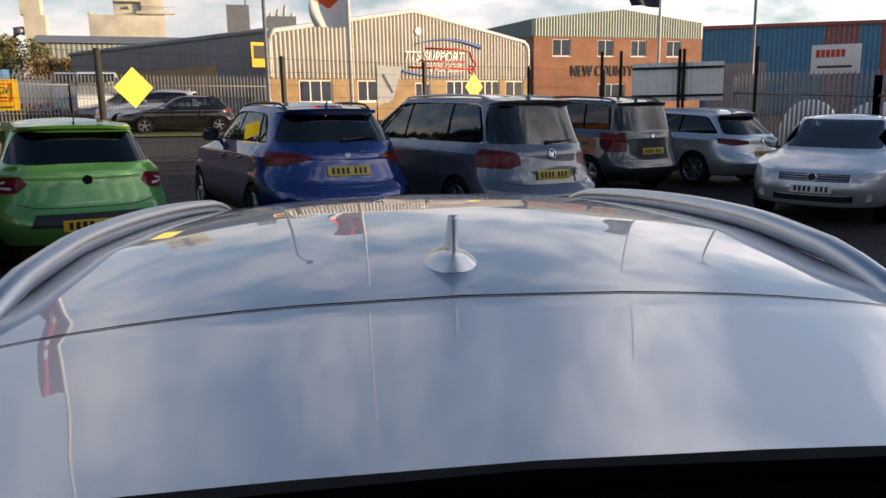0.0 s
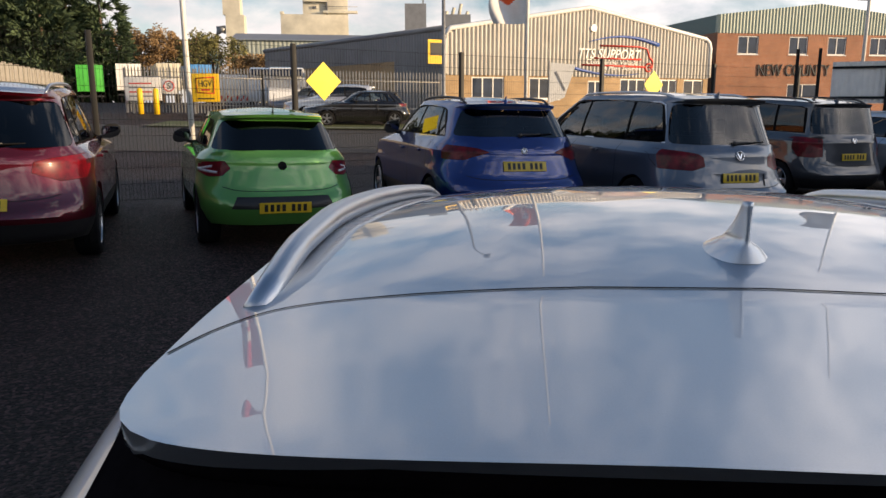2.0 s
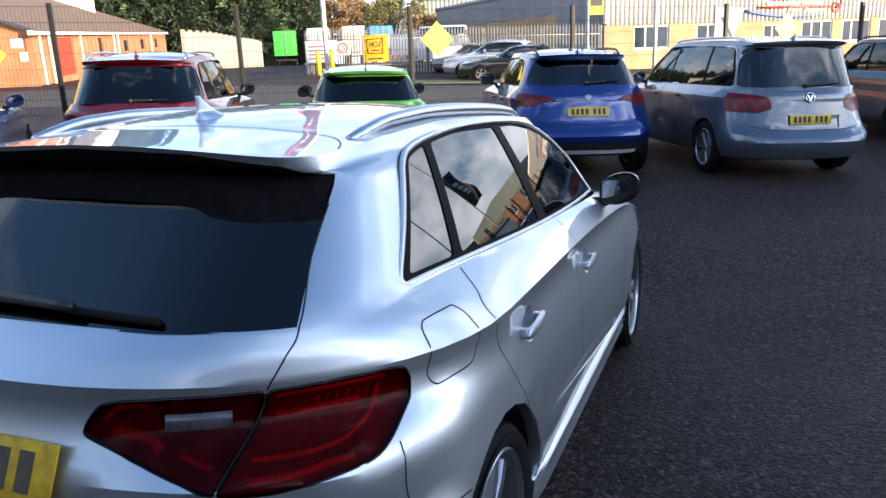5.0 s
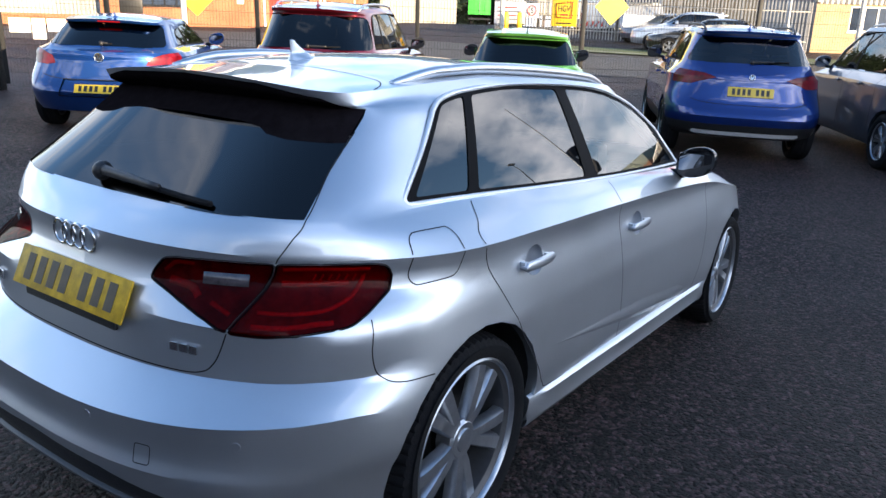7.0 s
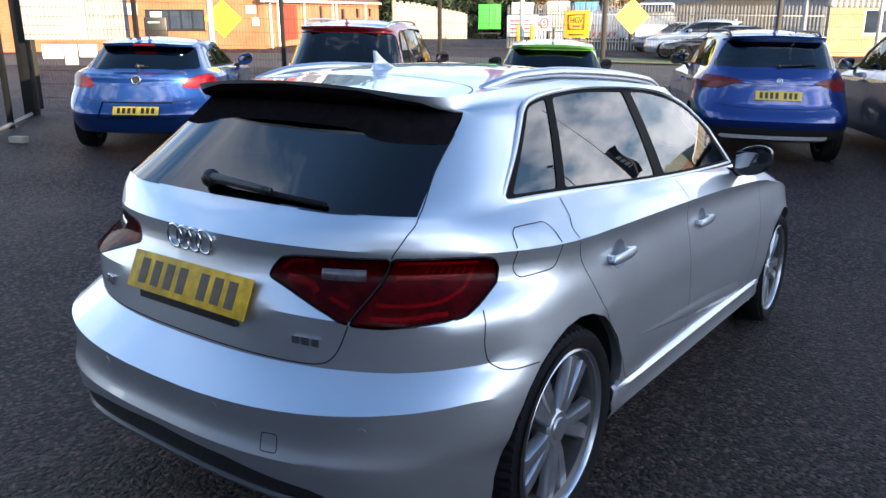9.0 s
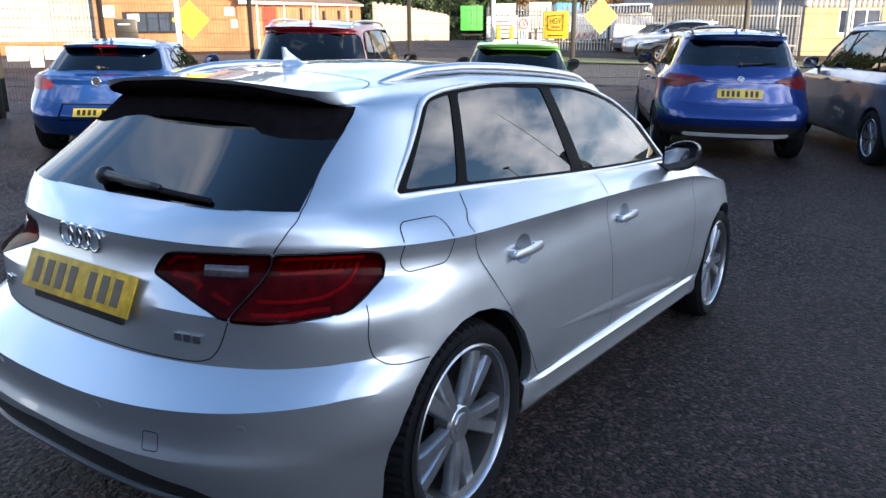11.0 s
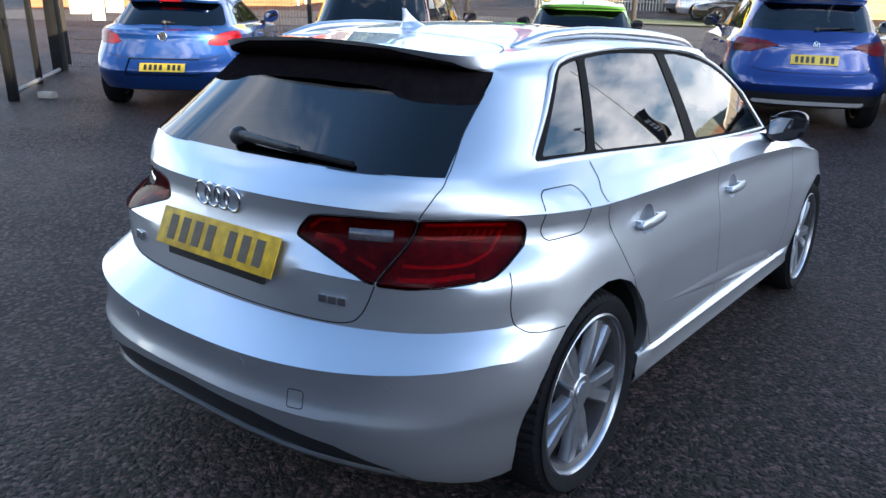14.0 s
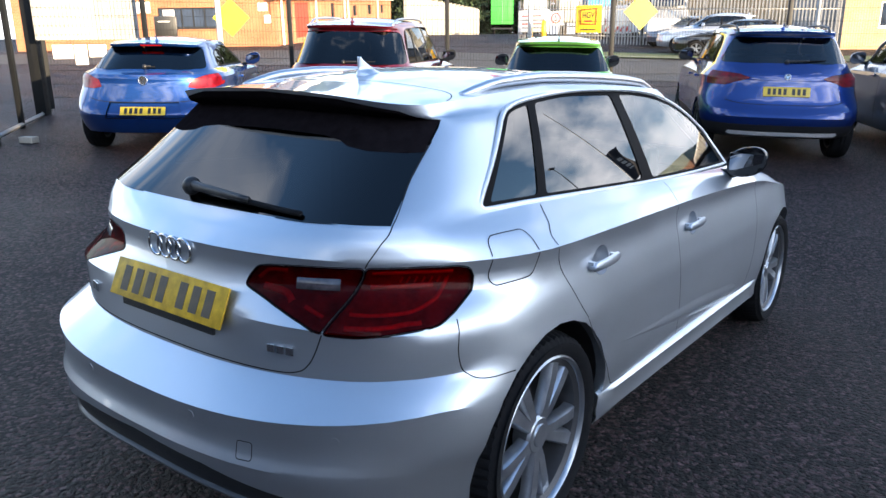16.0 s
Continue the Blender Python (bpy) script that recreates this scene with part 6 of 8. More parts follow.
# ---- buildings and fences ----
def brick_mat(name, c1, c2, mortar, sx=4.45, rough=0.85):
    """Brickwork from a brick texture, about 225 x 75 mm, laid on x + y along the wall and z."""
    m = bpy.data.materials.new(name)
    m.use_nodes = True
    nt = m.node_tree
    p = nt.nodes["Principled BSDF"]
    p.inputs["Roughness"].default_value = rough
    tc = nt.nodes.new("ShaderNodeTexCoord")
    sep = nt.nodes.new("ShaderNodeSeparateXYZ")
    nt.links.new(tc.outputs["Object"], sep.inputs[0])
    add = nt.nodes.new("ShaderNodeMath")
    nt.links.new(sep.outputs["X"], add.inputs[0])
    nt.links.new(sep.outputs["Y"], add.inputs[1])
    comb = nt.nodes.new("ShaderNodeCombineXYZ")
    nt.links.new(add.outputs[0], comb.inputs[0])
    nt.links.new(sep.outputs["Z"], comb.inputs[1])
    b = nt.nodes.new("ShaderNodeTexBrick")
    b.inputs["Scale"].default_value = 1.0
    b.inputs["Brick Width"].default_value = 0.225
    b.inputs["Row Height"].default_value = 0.075
    b.inputs["Mortar Size"].default_value = 0.009
    b.inputs["Color1"].default_value = (*c1, 1)
    b.inputs["Color2"].default_value = (*c2, 1)
    b.inputs["Mortar"].default_value = (*mortar, 1)
    nt.links.new(comb.outputs[0], b.inputs["Vector"])
    n = nt.nodes.new("ShaderNodeTexNoise")
    n.inputs["Scale"].default_value = 0.8
    n.inputs["Detail"].default_value = 8
    nt.links.new(tc.outputs["Object"], n.inputs["Vector"])
    rr = nt.nodes.new("ShaderNodeMapRange")
    rr.inputs[1].default_value, rr.inputs[2].default_value, rr.inputs[3].default_value, rr.inputs[4].default_value = 0.3, 0.7, 0.78, 1.18
    nt.links.new(n.outputs["Fac"], rr.inputs[0])
    sc = nt.nodes.new("ShaderNodeVectorMath")
    sc.operation = "SCALE"
    nt.links.new(b.outputs["Color"], sc.inputs[0])
    nt.links.new(rr.outputs[0], sc.inputs["Scale"])
    nt.links.new(sc.outputs[0], p.inputs["Base Color"])
    bp = nt.nodes.new("ShaderNodeBump")
    bp.inputs["Distance"].default_value = 0.006
    bp.inputs["Strength"].default_value = 0.6
    bp.invert = True
    nt.links.new(b.outputs["Fac"], bp.inputs["Height"])
    nt.links.new(bp.outputs[0], p.inputs["Normal"])
    return m


BRICK_BUFF = brick_mat("buff_brick", (0.46, 0.30, 0.15), (0.40, 0.25, 0.12), (0.36, 0.30, 0.22))
BRICK_RED = brick_mat("red_brick", (0.40, 0.16, 0.075), (0.32, 0.12, 0.06), (0.34, 0.26, 0.20))
BRICK_ORANGE = brick_mat("orange_brick", (0.42, 0.145, 0.055), (0.35, 0.115, 0.045), (0.34, 0.22, 0.14))
CLAD_CREAM = material("cream_cladding", (0.50, 0.47, 0.41), rough=0.5, var=0.12, scale=0.7)
CLAD_GREEN = material("pale_green_cladding", (0.36, 0.42, 0.34), rough=0.5, var=0.10, scale=0.7)
CLAD_GREY = material("grey_cladding", (0.20, 0.21, 0.225), rough=0.5, var=0.15, scale=0.6)
CLAD_DARK = material("dark_cladding", (0.10, 0.11, 0.125), rough=0.5, var=0.15, scale=0.6)
CLAD_PALE = material("pale_cladding", (0.50, 0.51, 0.52), rough=0.5, var=0.12, scale=0.6)
CLAD_SAGE = material("sage_cladding", (0.30, 0.34, 0.31), rough=0.55, var=0.10, scale=0.4)
CLAD_BLUE = material("blue_cladding", (0.025, 0.15, 0.27), rough=0.5, var=0.15, scale=0.5)
CLAD_RED = material("red_cladding", (0.24, 0.06, 0.045), rough=0.5, var=0.15, scale=0.5)
CONCRETE = material("concrete", (0.33, 0.305, 0.26), rough=0.9, var=0.18, scale=3.0, bump=0.3, bscale=40)
PALE = material("pale_render", (0.58, 0.545, 0.44), rough=0.85, var=0.22, scale=0.22, detail=8)
ROOFING = material("brown_roofing", (0.14, 0.095, 0.07), rough=0.9, var=0.3, scale=3.0, bump=0.5, bscale=12)
GALV = material("galvanised_steel", (0.26, 0.26, 0.255), rough=0.5, metal=0.6, var=0.2, scale=6)
WHITE = material("white_gloss", (0.78, 0.77, 0.73), rough=0.35, var=0.06, scale=4)
POSTBLACK = material("black_powder_coat", (0.005, 0.0055, 0.006), rough=0.55, var=0.25, scale=8, spec=0.25)
YELLOW = material("yellow_sign", (0.85, 0.74, 0.03), rough=0.45, var=0.06, scale=5)
AMBERY = material("amber_yellow_sign", (0.85, 0.52, 0.02), rough=0.4, var=0.06, scale=5)
SIGNRED = material("sign_red", (0.62, 0.05, 0.03), rough=0.4, var=0.08, scale=5)
SIGNBLUE = material("sign_blue", (0.04, 0.10, 0.35), rough=0.4, var=0.08, scale=5)
SIGNBLACK = material("sign_black", (0.015, 0.015, 0.015), rough=0.4, var=0.1)
WINGLASS = material("office_glass", (0.02, 0.03, 0.05), rough=0.08, var=0.4, scale=1.5, spec=0.4)
GRASS = material("rough_grass", (0.075, 0.095, 0.028), rough=0.95, var=0.4, scale=3, bump=0.8, bscale=30)
SOIL = material("kerb_stone", (0.34, 0.31, 0.27), rough=0.9, var=0.2, scale=4, bump=0.3)


def ribs(length, z0, z1, pitch=0.2, depth=0.035, top=None):
    """Trapezoid cladding in the x, z plane facing -y; top(x) gives the upper edge where it slopes."""
    bm = bmesh.new()
    prof = ((0.0, 0.0), (0.30, 0.0), (0.42, -1.0), (0.88, -1.0), (1.0, 0.0))
    xs = []
    n = int(length / pitch)
    for i in range(n):
        for u, d in prof[:-1]:
            xs.append(((i + u) * pitch, d * depth))
    xs.append((length, 0))
    prev = None
    for x, y in xs:
        a, b = bm.verts.new((x, y, z0)), bm.verts.new((x, y, top(x) if top else z1))
        if prev:
            bm.faces.new((prev[0], a, b, prev[1]))
        prev = (a, b)
    return bm


def wall_with_holes(length, z0, z1, holes, thick=0.25, top=None):
    """A wall in x, z with real openings: holes as (x0, x1, z0, z1); outer face at y = 0, thickness towards +y."""
    bm = bmesh.new()
    xs = sorted({0, length, *[h[0] for h in holes], *[h[1] for h in holes]})
    zs = sorted({z0, z1, *[h[2] for h in holes], *[h[3] for h in holes]})
    V = {}

    def v(i, j, y):
        if (i, j, y) not in V:
            V[i, j, y] = bm.verts.new((xs[i], y, zs[j]))
        return V[i, j, y]

    def solid_cell(i, j):
        if not (0 <= i < len(xs) - 1 and 0 <= j < len(zs) - 1):
            return False
        cx, cz = (xs[i] + xs[i + 1]) / 2, (zs[j] + zs[j + 1]) / 2
        return not any(h[0] < cx < h[1] and h[2] < cz < h[3] for h in holes)
    for i in range(len(xs) - 1):
        for j in range(len(zs) - 1):
            if not solid_cell(i, j):
                continue
            bm.faces.new((v(i, j, 0), v(i + 1, j, 0), v(i + 1, j + 1, 0), v(i, j + 1, 0)))
            bm.faces.new((v(i, j, thick), v(i, j + 1, thick), v(i + 1, j + 1, thick), v(i + 1, j, thick)))
            for (di, dj), (a, b) in {(-1, 0): ((i, j), (i, j + 1)), (1, 0): ((i + 1, j + 1), (i + 1, j)), (0, -1): ((i + 1, j), (i, j)), (0, 1): ((i, j + 1), (i + 1, j + 1))}.items():
                if not solid_cell(i + di, j + dj):
                    bm.faces.new((v(*a, 0), v(*b, 0), v(*b, thick), v(*a, thick)))
    bmesh.ops.recalc_face_normals(bm, faces=bm.faces)
    return bm


def window_unit(parent, x0, x1, z0, z1, lights, m=None, frame_mat=None, y=0.08, fw=0.07):
    """A framed window set in an opening: frame, sill and a pane a light."""
    fm = frame_mat or WHITE
    n = lights
    w = part("window", box(x0, x1, y - 0.03, y + 0.04, z0, z0 + fw), fm, parent, "white framed window" if fm is WHITE else "framed window")
    part("head_rail", box(x0, x1, y - 0.03, y + 0.04, z1 - fw, z1), fm, w)
    for k in range(n + 1):
        x = x0 + (x1 - x0 - fw) * k / n
        part("mullion", box(x, x + fw, y - 0.028, y + 0.038, z0 + fw, z1 - fw), fm, w)
    part("sill", box(x0 - 0.04, x1 + 0.04, -0.05, y - 0.031, z0 - 0.05, z0 - 0.002), fm, w)
    for k in range(n):
        a = x0 + fw + (x1 - x0 - fw) * k / n
        part("pane", box(a, a + (x1 - x0 - fw) / n - fw, y, y + 0.012, z0 + fw, z1 - fw), WINGLASS, w)
    if m is not None:
        w.matrix_local = m
    return w


def face_pose(a, b, z=0.0):
    """Pose whose x runs from a to b in plan, with the outside towards -y."""
    d = Vector(b) - Vector(a)
    return Matrix.Translation((a[0], a[1], z)) @ Matrix.Rotation(math.atan2(d.y, d.x), 4, "Z")


# the unit with the ribbed gable: left corner, right corner
TA, TB = (-4.78, 37.7), (9.86, 47.0)
TL = (Vector(TB) - Vector(TA)).length
tts = thing("industrial_unit", face_pose(TA, TB, 0.55), "low industrial unit with cream ribbed gable over buff brick", "building")
EAVE, APEX, CLADZ = 4.62, 5.95, 2.45


def gable(x):
    return EAVE + (APEX - EAVE) * (1 - abs(x - TL / 2) / (TL / 2)) - (0.0 if 0.5 < x < TL - 0.5 else 0.25)


TW = [(1.55, 3.45, 1.2, 2.32), (4.95, 6.85, 1.2, 2.32), (8.7, 9.75, 0.05, 2.2), (10.9, 12.7, 1.2, 2.32), (13.3, 15.0, 1.2, 2.32), (15.5, 17.0, 1.2, 2.32)]
part("brick_wall", wall_with_holes(TL, 0, CLADZ, TW), BRICK_BUFF, tts, "buff brick lower wall")
part("cladding", ribs(TL, CLADZ - 0.06, EAVE, 0.24, 0.075, gable), CLAD_CREAM, tts, "cream ribbed cladding")
bmt = bmesh.new()
add_box(bmt, 0.0, TL, 0.02, 0.3, CLADZ - 0.02, EAVE - 0.1)
part("gable_core", bmt, CLAD_CREAM, tts)
edge_pts = [(0.0, -0.04, CLADZ)] + [(0.0, -0.04, EAVE - 0.5)] + [(0.10, -0.04, EAVE - 0.18), (0.35, -0.04, EAVE + 0.02), (TL / 2, -0.04, APEX + 0.05), (TL - 0.35, -0.04, EAVE + 0.02), (TL - 0.10, -0.04, EAVE - 0.18), (TL, -0.04, EAVE - 0.5), (TL, -0.04, CLADZ)]
part("verge_trim", tube(edge_pts, 0.12, 8), WHITE, tts, "cream rounded verge trim")
for x0, x1, z0, z1 in TW:
    window_unit(tts, x0, x1, z0, z1, 3 if x1 - x0 > 1.6 else 2)
rf = bmesh.new()
DEEP = 24.0
for (xa, za), (xb, zb_) in (((0, EAVE), (TL / 2, APEX)), ((TL / 2, APEX), (TL, EAVE))):
    q = [rf.verts.new((xa, 0.0, za)), rf.verts.new((xb, 0.0, zb_)), rf.verts.new((xb - 7 * 0.2, DEEP, zb_)), rf.verts.new((xa - 7 * 0.2, DEEP, za))]
    rf.faces.new(q)
part("roof", rf, CLAD_GREY, tts, "grey sheet roof")
# its long side wall, running back
SB = (-19.4, 52.6)
side_m = tts.matrix_world.inverted() @ face_pose(SB, TA, 0.55)
SLEN = (Vector(SB) - Vector(TA)).length
SW = [(2.2, 3.0, 0.9, 2.3), (5.6, 6.5, 0.9, 2.3), (8.8, 9.7, 0.9, 2.3), (15.0, 16.0, 0.02, 2.1), (0.2, 1.0, 0.02, 2.9)]
o = part("side_brick_wall", wall_with_holes(SLEN - 4.4, 0, 3.25, SW[:3] + SW[4:]), BRICK_BUFF, tts, "shaded brick side wall")
o.matrix_local = side_m
for x0, x1, z0, z1 in SW:
    o = part("dark_opening", box(x0, x1, 0.12, 0.16, z0, z1), WINGLASS, tts, "dark window opening")
    o.matrix_local = side_m
o = part("side_cladding", ribs(SLEN - 4.4, 3.2, EAVE, 0.25, 0.04), CLAD_GREY, tts, "grey ribbed side cladding")
o.matrix_local = side_m
o = part("side_cladding", ribs(4.4, 0.3, EAVE, 0.25, 0.04), CLAD_GREY, tts, "grey ribbed side cladding")
o.matrix_local = side_m @ Matrix.Translation((SLEN - 4.4, 0, 0))
o = part("roller_door", box(SLEN - 2.9, SLEN - 1.9, -0.07, 0.0, 0.02, 2.2), GALV, tts, "pale side door")
o.matrix_local = side_m
o = part("side_core", box(0.0, SLEN - 0.05, 0.26, 0.4, 0.3, EAVE - 0.02), CLAD_GREY, tts)
o.matrix_local = side_m
o = part("side_eave", tube([(0, 0.0, EAVE), (SLEN, 0.0, EAVE)], 0.14, 8), CLAD_GREY, tts)
o.matrix_local = side_m
pr = lambda x, z, y=-0.10: Matrix.Translation((x, y, z))
# its lettering and the lorry outline above it
for text, h, w, x, z in (("TTS SUPPORT", 0.52, 4.2, 10.05, 3.62), ("Commercial Vehicle", 0.26, 3.5, 10.2, 3.20), ("& Plant Support", 0.24, 2.6, 10.9, 2.85)):
    o = part("lettering", letters(text, h, 0.03, 0.25, width=w), WHITE, tts, "white lettering")
    o.matrix_local = pr(x, z)
arc = [(8.6 + 4.8 * t, -0.08, 3.95 + 0.62 * math.sin(math.pi * (0.15 + 0.72 * t))) for t in [k / 14 for k in range(15)]]
part("sign_swoosh", tube(arc, [0.02 + 0.10 * (k / 14) for k in range(15)], 6), SIGNBLUE, tts, "blue swoosh")
arc2 = [(7.5 + 4.6 * t, -0.08, 3.05 - 0.55 * math.sin(math.pi * (0.1 + 0.6 * t))) for t in [k / 14 for k in range(15)]]
part("sign_swoosh", tube(arc2, [0.09 - 0.07 * (k / 14) for k in range(15)], 6), SIGNBLUE, tts, "blue swoosh")
for pts in ([(9.4, 4.06), (12.0, 4.06), (12.6, 3.95), (12.8, 3.5), (13.05, 3.3), (13.05, 3.0), (12.7, 2.95)], [(9.0, 3.40), (12.2, 3.38)], [(8.2, 3.02), (12.5, 2.98)]):
    part("sign_line", tube([(x, -0.09, z) for x, z in pts], 0.055, 6), SIGNRED, tts, "red lorry outline")
o = part("sign_wheel", tube([(12.75 + 0.22 * math.cos(t), -0.09, 2.95 + 0.22 * math.sin(t)) for t in [k * math.tau / 16 for k in range(16)]], 0.05, 6, True), SIGNRED, tts)
bm = bmesh.new()
bmesh.ops.create_cone(bm, segments=24, cap_ends=True, radius1=0.22, radius2=0.2, depth=0.12, matrix=pose(TL / 2 + 0.2, -0.1, 4.95, 90))
part("bulkhead_lamp", bm, WHITE, tts, "round white bulkhead lamp")
o = part("yellow_sign", box(-0.9, -0.05, -0.10, -0.05, 2.9, 4.05), AMBERY, tts, "tall yellow sign by the corner")
o = part("sign_square", box(-0.78, -0.17, -0.115, -0.101, 3.3, 3.9), SIGNBLACK, tts)

# the two-storey brick office
NA_, NB_ = (10.75, 49.2), (23.9, 53.2)
NL = (Vector(NB_) - Vector(NA_)).length
nc = thing("office_building", face_pose(NA_, NB_, 0.5), "two-storey red brick office with pale green ribbed fascia", "building")
NW = [(1.4, 2.8, 4.0, 5.1), (4.9, 6.2, 4.0, 5.1), (7.6, 8.9, 4.0, 5.1), (10.6, 11.9, 4.0, 5.1), (5.0, 7.2, 0.4, 2.2), (8.2, 9.4, 0.4, 2.2)]
part("brick_wall", wall_with_holes(NL, 0, 5.3, NW), BRICK_RED, nc, "red brick wall")
part("fascia", ribs(NL, 5.25, 6.5, 0.22, 0.04, lambda x: 6.35 + 0.75 * (1 - abs(x - NL * 0.5) / (NL * 0.5))), CLAD_GREEN, nc, "pale green ribbed fascia")
part("fascia_core", box(0, NL, 0.03, 0.3, 5.3, 6.3), CLAD_GREEN, nc)
for x0, x1, z0, z1 in NW:
    window_unit(nc, x0, x1, z0, z1, 2, fw=0.06)
part("side_fascia", box(0.0, 0.25, 0.31, 16, 5.3, 6.35), material("teal_fascia", (0.10, 0.17, 0.16), rough=0.5, var=0.1), nc, "dark green side fascia")
part("side_wall", box(0.0, 0.25, 0.26, 16, 0, 5.29), BRICK_RED, nc)
part("end_wall", box(NL - 0.25, NL, 0.26, 16, 0, 6.3), BRICK_RED, nc)
rf = bmesh.new()
rf.faces.new([rf.verts.new(p) for p in ((0, 0, 6.35), (NL / 2, 0, 7.1), (NL / 2, 16, 7.1), (0, 16, 6.35))])
rf.faces.new([rf.verts.new(p) for p in ((NL / 2, 0, 7.1), (NL, 0, 6.35), (NL, 16, 6.35), (NL / 2, 16, 7.1))])
part("roof", rf, CLAD_GREY, nc, "sheet roof")
o = part("lettering", letters("NEW COUNTY", 0.72, 0.05, width=5.0), SIGNBLACK, nc, "dark raised lettering")
o.matrix_local = pr(5.35, 3.05, -0.02)
o = part("white_board", box(9.6, 12.6, -0.05, 0, 2.5, 3.45, 0.01), WHITE, nc, "white board")

# the blue and red shed
BA_, BB_ = (28.0, 66.0), (64.0, 55.0)
BL_ = (Vector(BB_) - Vector(BA_)).length
shed = thing("blue_shed", face_pose(BA_, BB_, 0.0), "large blue ribbed metal shed with red stripes", "building")
part("blue_wall", ribs(BL_, 0, 7.6, 0.4, 0.04), CLAD_BLUE, shed, "blue ribbed wall")
part("shed_core", box(0, BL_, 0.05, 25, 0, 7.5), CLAD_BLUE, shed)
part("roof_trim", box(-0.1, BL_ + 0.1, -0.25, 0.1, 7.5, 7.8), CLAD_RED, shed, "red roof edge")
for x0, x1 in ((11.5, 14.3), (16.0, 17.5), (19.5, 21.5), (24, 27)):
    part("red_stripe", ribs(x1 - x0, 0, 7.5, 0.4, 0.04), CLAD_RED, shed, "red ribbed stripe").matrix_local = Matrix.Translation((x0, -0.03, 0))
part("roller_door", ribs(5.0, 0, 4.6, 0.25, 0.03), CLAD_GREY, shed, "grey roller door").matrix_local = Matrix.Translation((2.0, -0.05, 0))

# cement works far behind
works = thing("cement_works", pose(-54, 192, 1, 0, 0, 16), "pale tall silo tower of a works, in sunlight", "building")
part("tower", box(-5.5, 0.6, 0, 14, 0, 36.8, 0.05), PALE, works, "pale tower block")
part("tower", box(0.62, 5.8, -0.4, 13, 0, 38.4, 0.05), PALE, works, "pale tower block")
part("stair_head", box(-0.8, 0.6, 1, 4, 36.81, 37.9, 0.05), PALE, works)
part("tower_base", box(-11, 5.8, -2, 12, 0, 22.4, 0.05), PALE, works, "broad lower storey")
part("base_kerb", box(-11.1, -10.2, -2.1, 12, 22.41, 23.0, 0.05), PALE, works)
for x0, x1, z, h in ((-0.5, 8.2, 22.9, 0.6), (-5.2, 0.7, 25.6, 0.35), (-5.2, 0.7, 29.6, 0.35), (0.4, 5.9, 31.4, 0.3), (-5.2, 8.0, 34.0, 0.45)):
    gal = part("gallery", box(x0, x1, -1.3, 0.0, z, z + h, 0.02), PALE, works, "outside gallery")
    part("gallery_rail", tube([(x0, -1.25, z + h + 1.0), (x1, -1.25, z + h + 1.0)], 0.07, 6), GALV, gal)
part("drain_pipe", tube([(0.5, -0.55, 22.6), (0.5, -0.55, 36.4)], 0.28, 8), CLAD_GREY, works, "grey pipe in the corner")
for x, z in ((-2.6, 24.0), (-4.8, 33.4), (4.6, 35.4), (4.8, 29.2), (-1.2, 35.0), (-2.2, 30.6), (3.2, 27.0), (-4.7, 28.2)):
    part("vent", box(x - 0.45, x + 0.45, -0.46, 0.05, z, z + 0.6, 0.03), CLAD_DARK, works, "small dark opening")
for x in (-5.0, -0.2, 3.0, 5.4):
    part("roof_post", tube([(x, 0.5, 36.8), (x, 0.5, 39.0)], 0.08, 5), GALV, works)
small = thing("silo_tower", pose(-64.2, 158, 1, 0, 0, 14), "narrow pale silo tower with pipework", "building")
part("tower", box(-1.9, 1.9, 0, 4, 0, 19.0), PALE, small)
part("tower_top", box(-2.4, 1.2, 0, 4, 19.01, 22.6), PALE, small)
part("mast", box(0.0, 0.3, 1, 1.3, 22.6, 25.5), GALV, small)
part("silo", lathe_x([(-0.01, 0.01), (0, 3.0), (7.5, 3.0), (9.5, 1.0), (9.51, 0.01)], 20), CLAD_BLUE, small, "blue silo").matrix_local = pose(-6.4, 2, 3.5, 0, -90, 0)
part("duct", tube([(-4.5, 1, 3), (-4.5, 1, 14), (-3.5, 1, 16), (-2.2, 1, 16)], 0.9, 10), GALV, small, "bent duct")
stack = thing("plant_tower", pose(-26.5, 165, 1, 0, 0, 10), "small grey plant tower", "building")
part("tower", box(-2.2, 2.4, 0, 5, 0, 21.5), CLAD_GREY, stack)
part("mast", box(1.6, 1.9, 1, 1.3, 21.5, 24), GALV, stack)
part("hopper", box(6, 12, 0, 5, 0, 19.3), CLAD_GREY, stack)
for k in range(4):
    part("pipe", tube([(6.5 + 1.5 * k, 1, 19), (7.0 + 1.5 * k, 1, 20 + (k % 3) * 0.8)], 0.35, 8), PALE, stack)
# the sage warehouse
ware = thing("warehouse", face_pose((-42.0, 101.8), (-20.5, 109.0), 0.6), "long sage green warehouse with grey roof", "building")
part("front_wall", ribs(22.7, 0, 9.6, 0.6, 0.05), CLAD_SAGE, ware, "sage ribbed wall")
part("warehouse_core", box(0.02, 22.7, 0.06, 30, 0, 9.5), CLAD_GREY, ware)
wr_ = bmesh.new()
wr_.faces.new([wr_.verts.new(p) for p in ((-0.3, -0.5, 9.5), (23, -0.5, 9.5), (23, 14, 11.6), (-0.3, 14, 11.6))])
part("roof", wr_, CLAD_GREY, ware, "grey roof")
part("base_band", box(-0.1, 22.7, -0.12, -0.04, 0, 5.6), PALE, ware)

